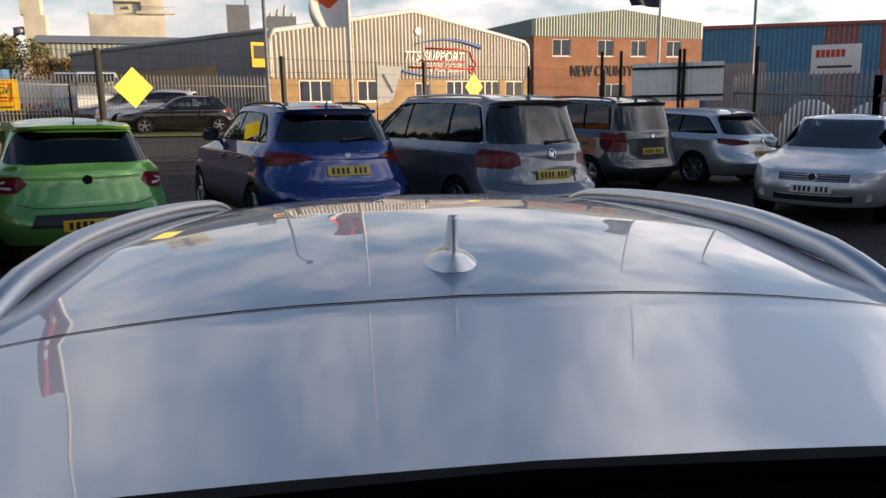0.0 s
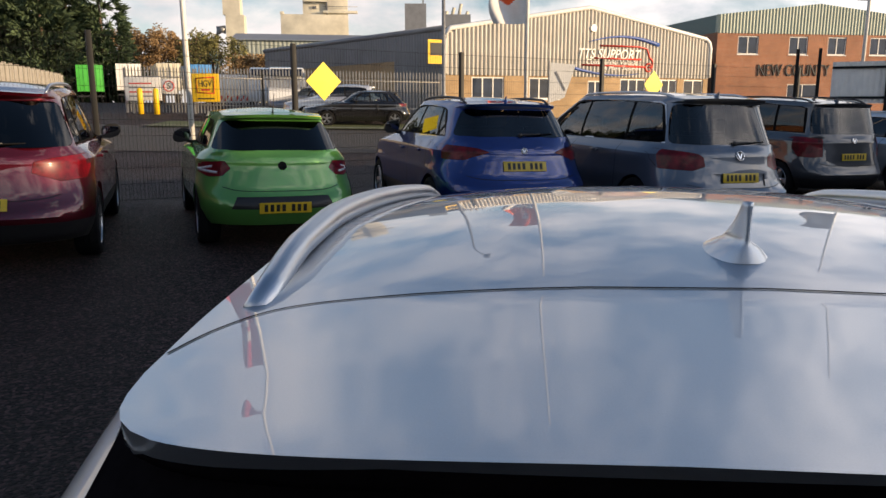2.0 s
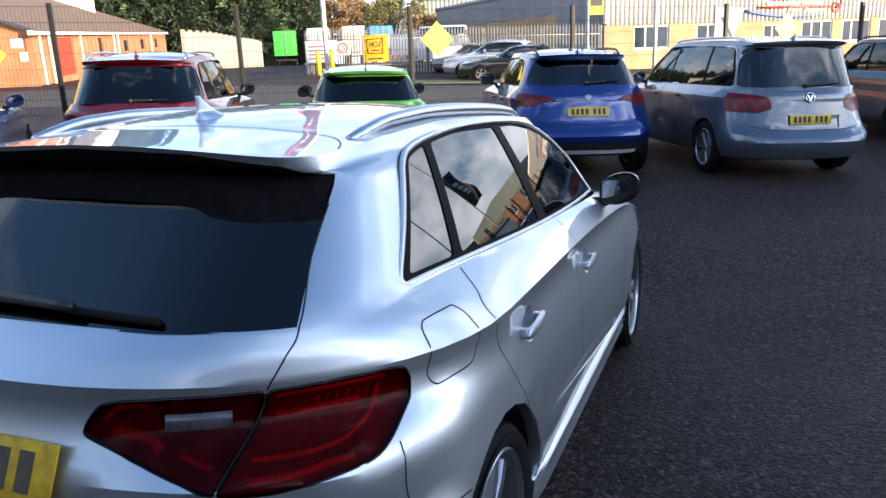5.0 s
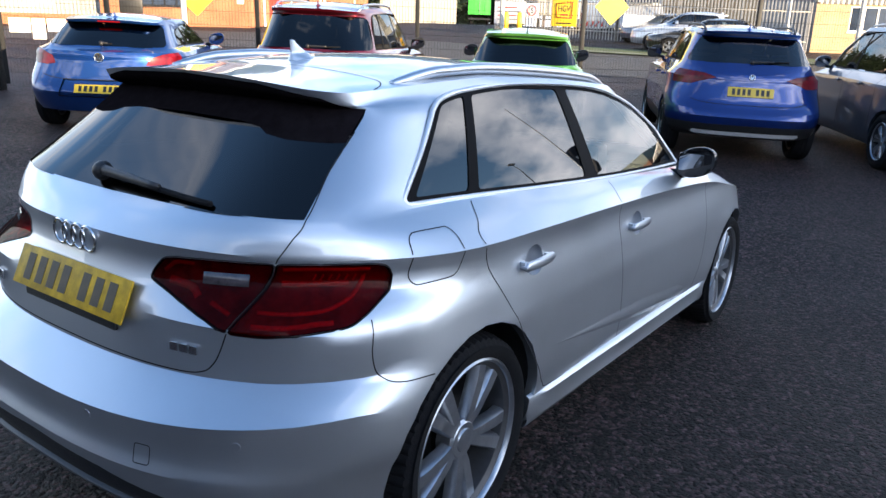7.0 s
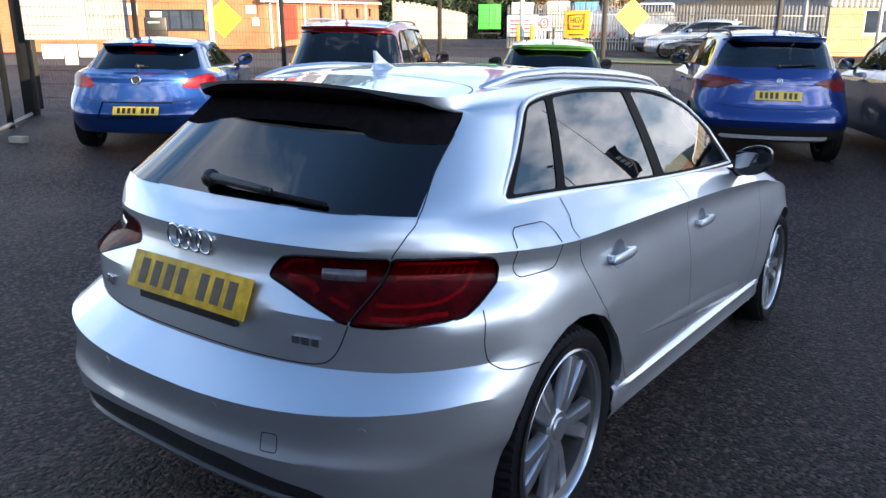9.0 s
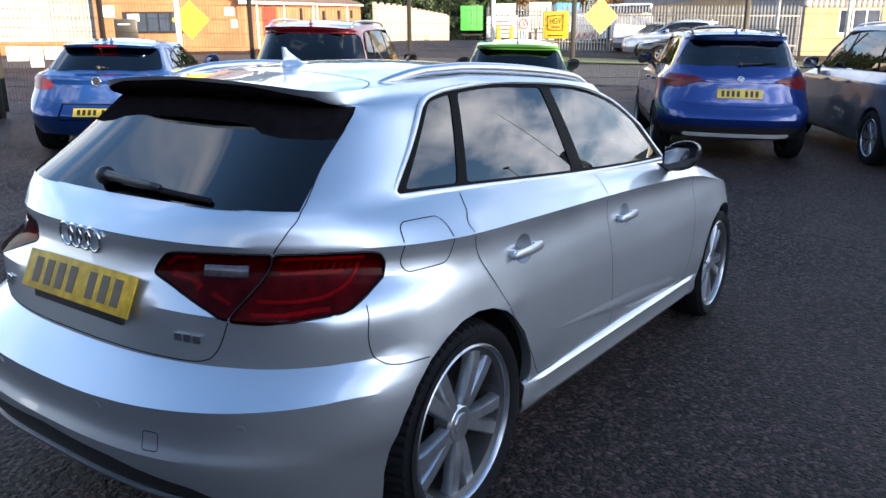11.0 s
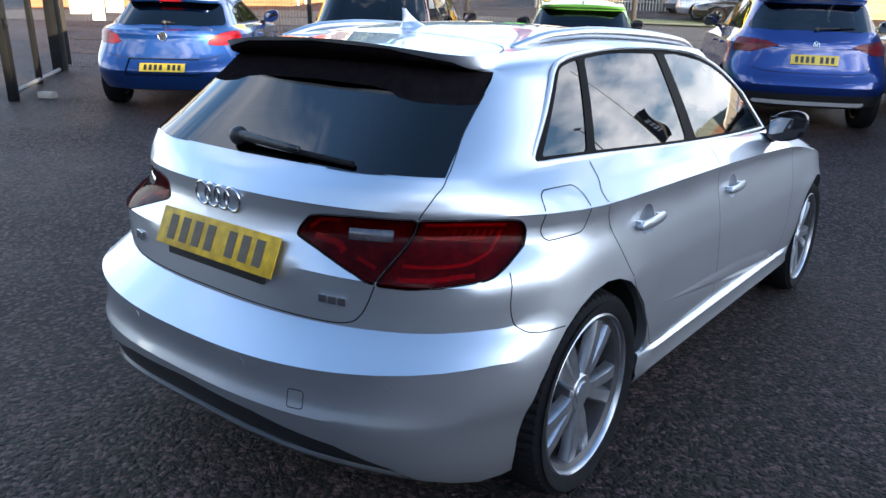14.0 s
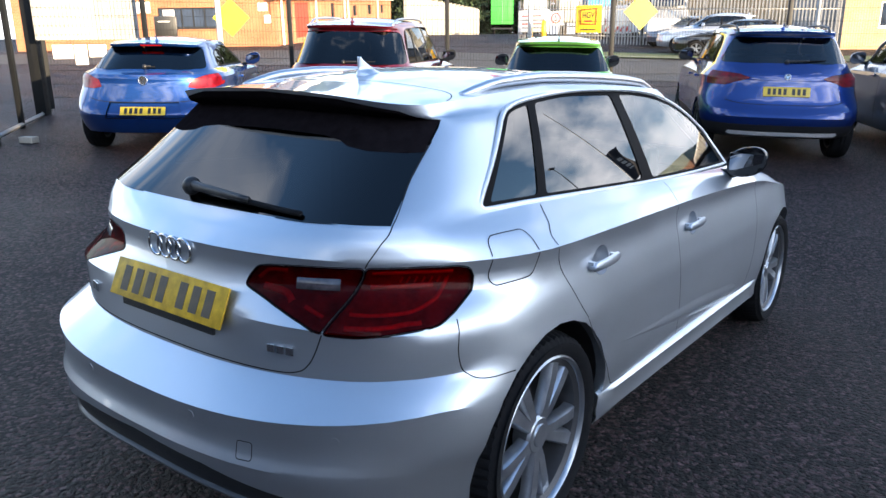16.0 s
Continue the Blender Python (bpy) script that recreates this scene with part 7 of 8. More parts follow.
# unseen building, assumed behind and sized to shade the yard; pale to brighten flanks
yard_shader = thing("unseen_building", face_pose((-6.0, -23.5), (17.5, 6.5), 0.0), "unseen long pale building, assumed behind the parked cars to shade the yard", "building")
yard_shader.matrix_world = face_pose((34.0, 16.0), (9.5, -23.0), -0.8)
part("shader_wall", wall_with_holes(46, 0, 7.0, [(4 + 6 * k, 8.6 + 6 * k, 0.4, 3.0) for k in range(6)]), CLAD_PALE, yard_shader, "pale clad wall")
for k in range(6):
    window_unit(yard_shader, 4 + 6 * k, 8.6 + 6 * k, 0.4, 3.0, 3, frame_mat=POSTBLACK)
part("shader_core", box(0, 46, 0.251, 12, 0, 6.95), CLAD_GREY, yard_shader)

# unseen wing, added to block sky and darken the near ground and bumper
wing = thing("unseen_wing", face_pose((14.0, -11.5), (-18.0, -11.5), -0.3), "unseen dark grey wing, added to darken the near ground and bumper", "building")
part("wing_wall", wall_with_holes(32, 0, 6.4, [(2 + 5 * k, 6 + 5 * k, 0.3, 2.8) for k in range(6)]), CLAD_DARK, wing, "dark clad wall")
for k in range(6):
    window_unit(wing, 2 + 5 * k, 6 + 5 * k, 0.3, 2.8, 3, frame_mat=POSTBLACK)
part("wing_core", box(0, 32, 0.251, 9, 0, 6.35), CLAD_DARK, wing)

# ---- low brick building over the road ----
BC, BA2, BE = (-29.0, 25.8), (-40.7, 18.1), (-54.2, 64.1)
GZ = 1.3
brick = thing("brick_workshop", face_pose(BA2, BC, GZ), "low orange brick workshop with brown sloping roof and red doors", "building")
AL = (Vector(BC) - Vector(BA2)).length
BLn = (Vector(BE) - Vector(BC)).length
part("end_wall", wall_with_holes(AL, -0.4, 2.2, [(AL - 6.2, AL - 3.1, 0.75, 1.75)]), BRICK_ORANGE, brick, "orange brick end wall")
g = prism([(0, 2.2), (AL, 2.2), (AL - 7.5, 5.25), (0, 5.25)], 0.25)
part("gable", g, BRICK_ORANGE, brick, "orange brick gable")
window_unit(brick, AL - 6.2, AL - 3.1, 0.75, 1.75, 5, frame_mat=SIGNBLACK)
bm_ = brick.matrix_world.inverted() @ face_pose(BC, BE, GZ) @ pose(0, 0, 0, 0, -2.4, 0)
BH = [(4.0, 7.6, 0.02, 1.95), (14.0, 15.4, 0.02, 1.9), (22.5, 24.5, 0.9, 1.7), (30, 32.4, 0.9, 1.7), (38, 40.4, 0.9, 1.7)]
o = part("long_wall", wall_with_holes(BLn, -1.6, 2.2, BH), BRICK_ORANGE, brick, "orange brick long wall")
o.matrix_local = bm_
for i, (x0, x1, z0, z1) in enumerate(BH):
    o = part("red_door" if i == 0 else "window", box(x0, x1, 0.08, 0.14, z0, z1), SIGNRED if i == 0 else WINGLASS, brick, "red double door" if i == 0 else "dark window")
    o.matrix_local = bm_
    if i > 1:
        o = part("window_frame", box(x0 - 0.08, x1 + 0.08, 0.02, 0.079, z0 - 0.08, z0 - 0.0), ROOFING, brick)
        o.matrix_local = bm_
for x in (1.0, 2.6, 9.0, 18.5, 20.0, 35.5):
    o = part("downpipe", tube([(x, -0.08, -1), (x, -0.08, 2.1)], 0.07, 6), WHITE, brick, "white downpipe")
    o.matrix_local = bm_
o = part("gutter", box(-0.4, BLn, -0.35, 0.0, 2.1, 2.3), WHITE, brick, "white eaves board")
o.matrix_local = bm_
rf = bmesh.new()
rf.faces.new([rf.verts.new(p) for p in ((-0.5, -0.45, 2.28), (BLn, -0.45, 2.28), (BLn - 9, 7.5, 5.3), (-0.5, 7.5, 5.3))])
o = part("roof", rf, ROOFING, brick, "brown felt roof")
o.matrix_local = bm_
for x, z, w, h in ((AL - 7.3, 1.5, 0.75, 0.55), (AL - 0.9, 1.55, 0.5, 0.4), (AL - 0.6, 0.95, 0.45, 0.4), (AL - 5.9, 1.3, 0.6, 0.35)):
    part("notice", box(x, x + w, -0.04, 0, z, z + h, 0.005), WHITE, brick, "white notice")
cream = thing("cream_shed", face_pose((-62.0, 31.0), (-51.7, 52.7), 1.2), "tall cream sheet-clad shed", "building")
part("cream_wall", ribs(24.0, 0, 7.75, 0.5, 0.04), CLAD_CREAM, cream)
part("shed_core", box(0.02, 23.9, 0.05, 14, 0, 7.6), CLAD_CREAM, cream)

# ---- mesh fence of the yard ----
FO, FD = Vector((-3.60, 11.90)), Vector((0.7507, 0.6606))
fence = thing("mesh_fence", pose(0, 0, 0), "black weld-mesh fence with square posts", "fence")
KS = [-10.2, -8.36, -5.98, -3.33, -0.45, 2.73, 6.26, 9.91, 13.4]


def fence_pt(k):
    p = FO + FD * k
    return p.x, p.y, ground_z(p.x, p.y)


HT = 2.32
for k in KS:
    x, y, z = fence_pt(k)
    po = part("post", box(-0.035, 0.035, -0.035, 0.035, -0.15, HT + 0.03, 0.004), POSTBLACK, fence)
    po.matrix_local = Matrix.Translation((x, y, z)) @ Matrix.Rotation(math.atan2(FD.y, FD.x), 4, "Z")
for a, b in zip(KS, KS[1:]):
    if b - a < 0.3:
        continue
    bm = bmesh.new()
    n = int((b - a) / 0.05)
    P0, P1 = Vector(fence_pt(a)), Vector(fence_pt(b))
    nrm = Vector((-FD.y, FD.x, 0)) * 0.0018
    tng = Vector((FD.x, FD.y, 0)) * 0.0018
    for i in range(1, n):
        p = P0.lerp(P1, i / n)
        v = [bm.verts.new(p + q + Vector((0, 0, h))) for h in (0.06, HT) for q in (tng, nrm, -tng)]
        for c in range(3):
            bm.faces.new((v[c], v[(c + 1) % 3], v[3 + (c + 1) % 3], v[3 + c]))
    for i in range(11):
        h = 0.08 + (HT - 0.1) * i / 10
        up = Vector((0, 0, 0.0026))
        v = [bm.verts.new(e + q + Vector((0, 0, h))) for e in (P0, P1) for q in (up, nrm * 1.4, -up)]
        for c in range(3):
            bm.faces.new((v[c], v[(c + 1) % 3], v[3 + (c + 1) % 3], v[3 + c]))
    pn = part("mesh_panel", bm, POSTBLACK, fence, "fine black wire mesh")
    pn["kind"] = "stuff"


def on_fence(k, z, m=None):
    x, y, g0 = fence_pt(k)
    return Matrix.Translation((x, y, g0 + z)) @ Matrix.Rotation(math.atan2(FD.y, FD.x), 4, "Z") @ Matrix.Translation((0, -0.06, 0))


def diamond(k, z, size, label):
    d = size / 2
    dm = thing("warning_sign", on_fence(k, z), label, "sign", "yellow diamond signs")
    part("panel", prism([(0, -d), (d, 0), (0, d), (-d, 0)], 0.006), YELLOW, dm, "yellow diamond panel")
    part("bracket", box(-0.02, 0.02, 0.007, 0.03, -d * 0.6, d * 0.6), GALV, dm)


diamond(0.02, 1.80, 0.60, "yellow diamond sign fixed to the mesh fence")
diamond(7.78, 1.85, 0.60, "yellow diamond sign further along the mesh fence")
diamond(-6.93, 1.62, 0.60, "yellow diamond sign on the fence beside the coupe")

# gate and boards at the left end
gate = thing("metal_gate", pose(0, 0, 0), "black framed mesh gate standing open", "gate")
G0, G1, G2 = Vector((-8.45, 3.20)), Vector((-9.9, 4.2)), Vector((-11.3, 5.2))
for p, w in ((G0, 0.05), (G1, 0.035), (G2, 0.09)):
    z = ground_z(p.x, p.y)
    po = part("post", box(-w, w, -w, w, -0.1, 2.6, 0.005), POSTBLACK, gate)
    po.matrix_local = pose(p.x, p.y, z, 0, 0, 37)
z0 = ground_z(G0.x, G0.y)
part("bottom_rail", tube([(G0.x, G0.y, z0 + 0.10), (G2.x, G2.y, z0 + 0.10)], 0.035, 4), GALV, gate, "pale bottom rail")
part("top_rail", tube([(G0.x, G0.y, z0 + 2.5), (G2.x, G2.y, z0 + 2.5)], 0.035, 4), POSTBLACK, gate)
part("latch", tube([(G0.x + 0.05, G0.y, z0 + 1.0), (G0.x + 0.20, G0.y - 0.02, z0 + 1.0), (G0.x + 0.2, G0.y - 0.02, z0 + 0.9)], 0.012, 6), POSTBLACK, gate)
bm = box(-0.11, 0.11, -0.06, 0.06, 0, 0.08, 0.008)
solid("concrete_block", bm, CONCRETE, "pale concrete block lying on the asphalt", "block", pose(-8.45, 3.62, ground_z(-8.45, 3.62), 0, 0, 20))
BOARDGREY = material("weathered_white_board", (0.26, 0.265, 0.255), rough=0.5, var=0.15, scale=3)
brd = thing("notice_board", Matrix.Translation((0, 0, 0)), "large white ribbed board behind the fence", "board")
p0, p1 = (-10.92, 5.07), (-10.15, 6.43)
brd.matrix_world = face_pose(p0, p1, 1.53)
L_ = (Vector(p1) - Vector(p0)).length
part("panel", ribs(L_, 0, 0.88, 0.06, 0.008), BOARDGREY, brd, "white ribbed panel")
part("panel_back", box(0, L_, 0.004, 0.03, 0, 0.88), BOARDGREY, brd)
for k in range(6):
    part("rail", tube([(0, -0.014, 0.08 + 0.14 * k), (L_, -0.014, 0.08 + 0.14 * k)], 0.005, 4), GALV, brd)
for x, w, h in ((0.22, 0.30, 0.22), (0.54, 0.19, 0.32), (0.76, 0.27, 0.20)):
    part("notice", box(x, x + w, -0.03, -0.01, -0.08 - h, -0.08, 0.005), WHITE, brd, "blank white notice")
for x in (0.1, L_ - 0.1):
    part("leg", box(x - 0.03, x + 0.03, 0.035, 0.1, -1.1, 0.84), POSTBLACK, brd)
solid("timber_post", box(-0.06, 0.06, -0.06, 0.06, 0, 0.75, 0.01), material("orange_timber", (0.42, 0.15, 0.05), rough=0.8, var=0.3, scale=8), "short orange-brown timber post by the fence", "post", pose(-9.75, 5.45, ground_z(-9.75, 5.45), 0, 0, 30))
mb = thing("post_box", face_pose((-13.38, 8.82), (-13.10, 9.18), 1.58), "black sign box on the far side of the fence", "sign")
part("box_body", box(0, 0.46, -0.14, 0.0, 0, 0.42, 0.02), SIGNBLACK, mb)
part("writing", box(0.08, 0.32, -0.146, -0.139, 0.30, 0.32), WHITE, mb, "plain pale bar of writing")
part("leg", box(0.20, 0.27, -0.10, -0.03, -1.3, 0.0), POSTBLACK, mb)

# ---- flagpoles and lamp posts ----
RED_FLAG = material("red_flag", (0.55, 0.012, 0.02), rough=0.75, var=0.12, scale=6, bump=0.2, bscale=30)
ORANGE_FLAG = material("orange_flag", (0.72, 0.10, 0.02), rough=0.75, var=0.1, scale=6, bump=0.2, bscale=30)
BLACK_FLAG = material("black_flag", (0.03, 0.035, 0.05), rough=0.75, var=0.1, scale=6, bump=0.2, bscale=30)
WHITE_FLAG = material("white_flag", (0.75, 0.74, 0.72), rough=0.75, var=0.06, scale=6)


def flag(x, y, top, ztop, h, w, mat, label, text=None, tip=None, lean=0.0, wob=0.0, side=-1, bars_on=True):
    z = ground_z(x, y)
    pole = thing("flagpole", pose(x, y, z, 0, 0, 0), "tall white metal flagpole", "flagpole", "flagpoles")
    part("pole", tube([(0, 0, 0), (lean * top * 0.5, 0, top * 0.5), (lean * top, 0, top)], [0.048, 0.042, 0.03], 12), WHITE, pole)
    part("base", tube([(0, 0, 0), (0, 0, 0.25)], 0.11, 12), GALV, pole)
    fl = thing("flag", pose(x + lean * ztop, y, z + ztop, 0, 0, 0), label, "flag", "flags")
    bm = bmesh.new()
    nx, nz = 36, 72
    V = []
    for j in range(nz + 1):
        v = j / nz
        row = []
        for i in range(nx + 1):
            u = i / nx
            sag = 0.10 * u * math.sin(v * 5 + wob) - 0.12 * u * u * (1 - v)
            px = side * (0.035 + w * u * (0.86 + 0.14 * math.sin(v * 7 + wob + 1)))
            py = 0.16 * u * math.sin(u * 7 + v * 4 + wob) + 0.10 * u
            row.append(bm.verts.new((px, py, -h * v + sag)))
        V.append(row)
    cut = int(nz * 0.72) if tip else nz
    tipbm = bmesh.new()
    for j in range(nz):
        for i in range(nx):
            q = (V[j][i], V[j + 1][i], V[j + 1][i + 1], V[j][i + 1])
            lim = cut + (2 - abs(i / nx - 0.45) * 6.3) * nz / 24 if tip else 999
            if j < lim:
                bm.faces.new(q)
            else:
                tipbm.faces.new([tipbm.verts.new(a.co) for a in q])
    bmesh.ops.delete(bm, geom=[a for a in bm.verts if not a.link_faces], context="VERTS")
    mark = bmesh.new()
    for j in range(nz):
        for i in range(nx):
            if 0.32 < i / nx < 0.62 and 0.22 < j / nz < 0.66 and (j * 24 // nz) % 3 != 2:
                q = (V[j][i], V[j + 1][i], V[j + 1][i + 1], V[j][i + 1])
                if all(a.is_valid for a in q):
                    mark.faces.new([mark.verts.new(a.co + Vector((0, -0.006, 0))) for a in q])
    bmesh.ops.remove_doubles(mark, verts=mark.verts, dist=1e-4)
    part("cloth", bm, mat, fl)
    if tip:
        bmesh.ops.remove_doubles(tipbm, verts=tipbm.verts, dist=1e-4)
        part("tip", tipbm, tip, fl, "white lower end of the flag")
    if bars_on:
        part("lettering", mark, WHITE_FLAG, fl, "pale bars of lettering")
    if text:
        t = letters(text, w * 0.30, 0.004)
        bmesh.ops.transform(t, matrix=Matrix.Translation((side * w * 0.55, -0.06, -h * 0.45)) @ pose(0, 0, 0, 0, -90, 0) @ Matrix.Diagonal((-1, 1, 1, 1)), verts=t.verts)
        part("lettering", t, WHITE_FLAG, fl, "white lettering, seen from behind")
    return fl


flag(-5.95, 12.25, 7.2, 5.65, 2.1, 0.56, RED_FLAG, "red feather flag with white lettering, blowing", lean=-0.012, wob=0.3)
flag(-0.46, 17.9, 9.0, 5.45, 2.3, 0.85, ORANGE_FLAG, "orange feather flag with a white end", tip=WHITE_FLAG, wob=1.4)
flag(7.95, 20.7, 9.5, 5.9, 1.9, 0.95, BLACK_FLAG, "dark feather flag with pale lettering", wob=2.2, lean=0.004)
flag(-8.6, 6.9, 7.5, 6.6, 1.6, 0.75, RED_FLAG, "red feather flag beyond the fence", wob=3.0)


def lamp_post(x, y, h, dx, dy):
    z = ground_z(x, y)
    lp = thing("street_lamp", pose(x, y, z), "slim grey steel street lamp", "street lamp", "street lamps")
    part("column", tube([(0, 0, 0), (0, 0, 1.4), (0, 0, 1.45), (0, 0, h)], [0.09, 0.09, 0.06, 0.045], 10), GALV, lp)
    part("arm", tube([(0, 0, h), (dx * 0.3, dy * 0.3, h + 0.25), (dx, dy, h + 0.35)], 0.03, 8), GALV, lp)
    part("lantern", box(-0.12, 0.12, -0.3, 0.3, -0.05, 0.06, 0.03, Matrix.Translation((dx * 1.2, dy * 1.2, h + 0.35))), GALV, lp)


lamp_post(-3.1, 23.8, 8.2, 0.5, -1.2)
lamp_post(13.9, 26.8, 8.5, -0.5, -1.2)

# ---- across the road ----
def palisade(name, pts, h, label, mat=GALV, step=0.155):
    """Steel palisade fence: pointed pales, two rails, posts."""
    f = thing(name, pose(0, 0, 0), label, "fence")
    line = [Vector(p) for p in pts]
    pale_me = None
    n = 0
    for a, b in zip(line, line[1:]):
        d = (b - a)
        ln = d.length
        ang = math.atan2(d.y, d.x)
        k = int(ln / step)
        for i in range(k):
            p = a.lerp(b, (i + 0.5) / k)
            if pale_me is None:
                bm = prism([(-0.034, 0), (0.034, 0), (0.034, h - 0.12), (0.0, h), (-0.034, h - 0.12)], 0.012)
                pale_me = finish(bm, "pale", mat)
            if n < 290:
                o = new("pale", pale_me)
                o.parent = f
                o.matrix_local = Matrix.Translation((p.x, p.y, ground_z(p.x, p.y) + 0.05)) @ Matrix.Rotation(ang, 4, "Z")
            n += 1
        for z in (0.45, h - 0.45):
            part("rail", tube([(a.x, a.y, ground_z(a.x, a.y) + z), (b.x, b.y, ground_z(b.x, b.y) + z)], 0.025, 4), mat, f)
        m = max(1, int(ln / 2.75))
        for i in range(m + 1):
            p = a.lerp(b, i / m)
            part("post", box(p.x - 0.05, p.x + 0.05, p.y + 0.02, p.y + 0.12, ground_z(p.x, p.y), ground_z(p.x, p.y) + h - 0.05), mat, f)
    return f


PALE_STEEL = material("pale_galvanised", (0.34, 0.33, 0.31), rough=0.6, metal=0.3, var=0.15, scale=5)
palisade("palisade_fence", [(-20.2, 35.2), (-13.5, 36.0), (-4.9, 37.2)], 2.2, "pale grey steel palisade fence", PALE_STEEL)
palisade("yard_fence", [(9.3, 18.8), (9.8, 14.0), (10.4, 8.0)], 2.2, "grey steel palisade fence with pointed pales", GALV)
for k in range(2):
    x, y = -18.9 + 0.75 * k, 34.2 + 0.1 * k
    solid("bollard", tube([(0, 0, 0), (0, 0, 1.15), (0, 0, 1.22)], [0.13, 0.13, 0.06], 14), AMBERY, "yellow painted steel bollard", "bollard", pose(x, y, ground_z(x, y)), group="yellow bollards")
hg = thing("yard_sign", face_pose((-16.6, 34.9), (-15.3, 35.1), 0), "amber sign with a framed three-letter word, on the palisade fence", "sign")
gz = ground_z(-16, 35)
part("panel", box(0, 1.3, -0.06, 0, gz + 0.62, gz + 1.95, 0.01), AMBERY, hg)
fr = bmesh.new()
add_tube(fr, [(0.25, -0.07, gz + 1.05), (0.22, -0.07, gz + 1.72), (1.08, -0.07, gz + 1.78), (1.05, -0.07, gz + 1.02)], 0.035, 4, True)
part("red_frame", fr, SIGNRED, hg, "red hand-drawn frame")
part("lettering", letters("HGV", 0.30, 0.008, width=0.62), SIGNBLACK, hg, "black lettering").matrix_local = Matrix.Translation((0.65, -0.062, gz + 1.48))
part("writing_bar", box(0.45, 0.85, -0.068, -0.06, gz + 1.14, gz + 1.22), SIGNRED, hg)
part("writing_bar", box(0.25, 1.05, -0.068, -0.06, gz + 0.74, gz + 0.80), SIGNBLACK, hg)
ws = thing("white_sign", face_pose((-19.9, 34.7), (-17.4, 35.0), 0), "white works sign with a round speed mark", "sign")
gz = ground_z(-18.6, 35)
part("panel", box(0, 1.75, -0.06, 0, gz + 0.62, gz + 1.72, 0.01), WHITE, ws)
part("side_panel", box(1.78, 2.5, -0.06, 0, gz + 0.95, gz + 1.65, 0.01), WHITE, ws)
part("speed_ring", tube([(2.14 + 0.24 * math.cos(t), -0.065, gz + 1.3 + 0.24 * math.sin(t)) for t in [k * math.tau / 20 for k in range(20)]], 0.025, 5, True), SIGNRED, ws, "red ring")
part("lettering", letters("5", 0.26, 0.006), SIGNBLACK, ws).matrix_local = Matrix.Translation((2.14, -0.062, gz + 1.3))
for k in range(4):
    part("writing_bar", box(0.2, 1.5 - 0.2 * (k % 2), -0.066, -0.06, gz + 0.80 + 0.2 * k, gz + 0.86 + 0.2 * k), SIGNRED if k % 2 else CLAD_GREY, ws)

for x in (0.3, 1.4):
    part("post", box(x, x + 0.07, 0.005, 0.07, gz - 0.1, gz + 1.7), GALV, ws)

# verge, kerbs, road patches
# pale tarmac, with some sunlight put into its colour as well
ROADTAR = asphalt("road_surface", (0.075, 0.07, 0.066), (0.16, 0.15, 0.14), 0.25)
strip("road", [(-34.0, 12.0), (-20.0, 21.0), (-8.0, 22.5), (6.0, 29.0), (16.0, 34.0)], 9.0, 0.012, ROADTAR, "worn pale grey tarmac road beyond the fence, lightened in colour for sunlight", "road")
strip("verge", [(-14.5, 27.3), (-6.0, 29.2), (1.0, 32.5)], 3.2, 0.05, GRASS, "thin rough grass verge", "verge")
strip("kerb", [(-14.2, 25.6), (-5.6, 27.5), (1.5, 30.8)], 0.16, 0.10, SOIL, "pale kerb stones", "kerb")
strip("hedge_bed", [(1.8, 33.5), (5.5, 36.0)], 1.0, 0.06, GRASS, "rough planting bed", "verge")


def trailer(x, y, deg, w, h, ln, z, mat, label, fleet):
    t = thing("box_trailer", pose(x, y, ground_z(x, y), 0, 0, deg), label, "trailer", fleet)
    part("box_body", box(-w / 2, w / 2, 0, ln, z, z + h, 0.04), mat, t)
    for k in range(5):
        xx = -w / 2 + w * k / 4
        part("rib", box(xx - 0.03, xx + 0.03, -0.04, -0.005, z, z + h), mat, t)
    part("door_bar", box(-0.03, 0.03, -0.07, -0.041, z + 0.1, z + h - 0.1), GALV, t)
    part("bumper", box(-w / 2, w / 2, -0.05, 0.05, z - 0.55, z - 0.4), SIGNBLACK, t)
    for sx in (-1, 1):
        for k in range(2):
            wh = lathe_x([(-0.15, 0.1), (-0.15, 0.48), (0.15, 0.48), (0.15, 0.1)], 20)
            part("wheel", wh, RUBBER, t).matrix_local = pose(sx * (w / 2 - 0.3), 1.2 + 1.3 * k, 0.48)


GREENBOX = material("green_container", (0.05, 0.42, 0.05), rough=0.5, var=0.12, scale=2)
BLUEBOX = material("blue_container", (0.06, 0.25, 0.55), rough=0.5, var=0.12, scale=2)
trailer(-46.2, 74.2, 32, 2.5, 2.7, 8, 1.15, GREENBOX, "bright green box trailer", "parked trailers")
trailer(-42.5, 75.3, 32, 2.4, 2.7, 8, 1.3, WHITE, "white refrigerated box trailer", "parked trailers")
trailer(-38.8, 76.8, 32, 2.4, 2.8, 8, 1.3, PALE, "off-white box trailer, parked", "parked trailers")
trailer(-36.0, 78.0, 32, 2.5, 1.4, 8, 2.6, BLUEBOX, "blue and white trailer", "parked trailers")


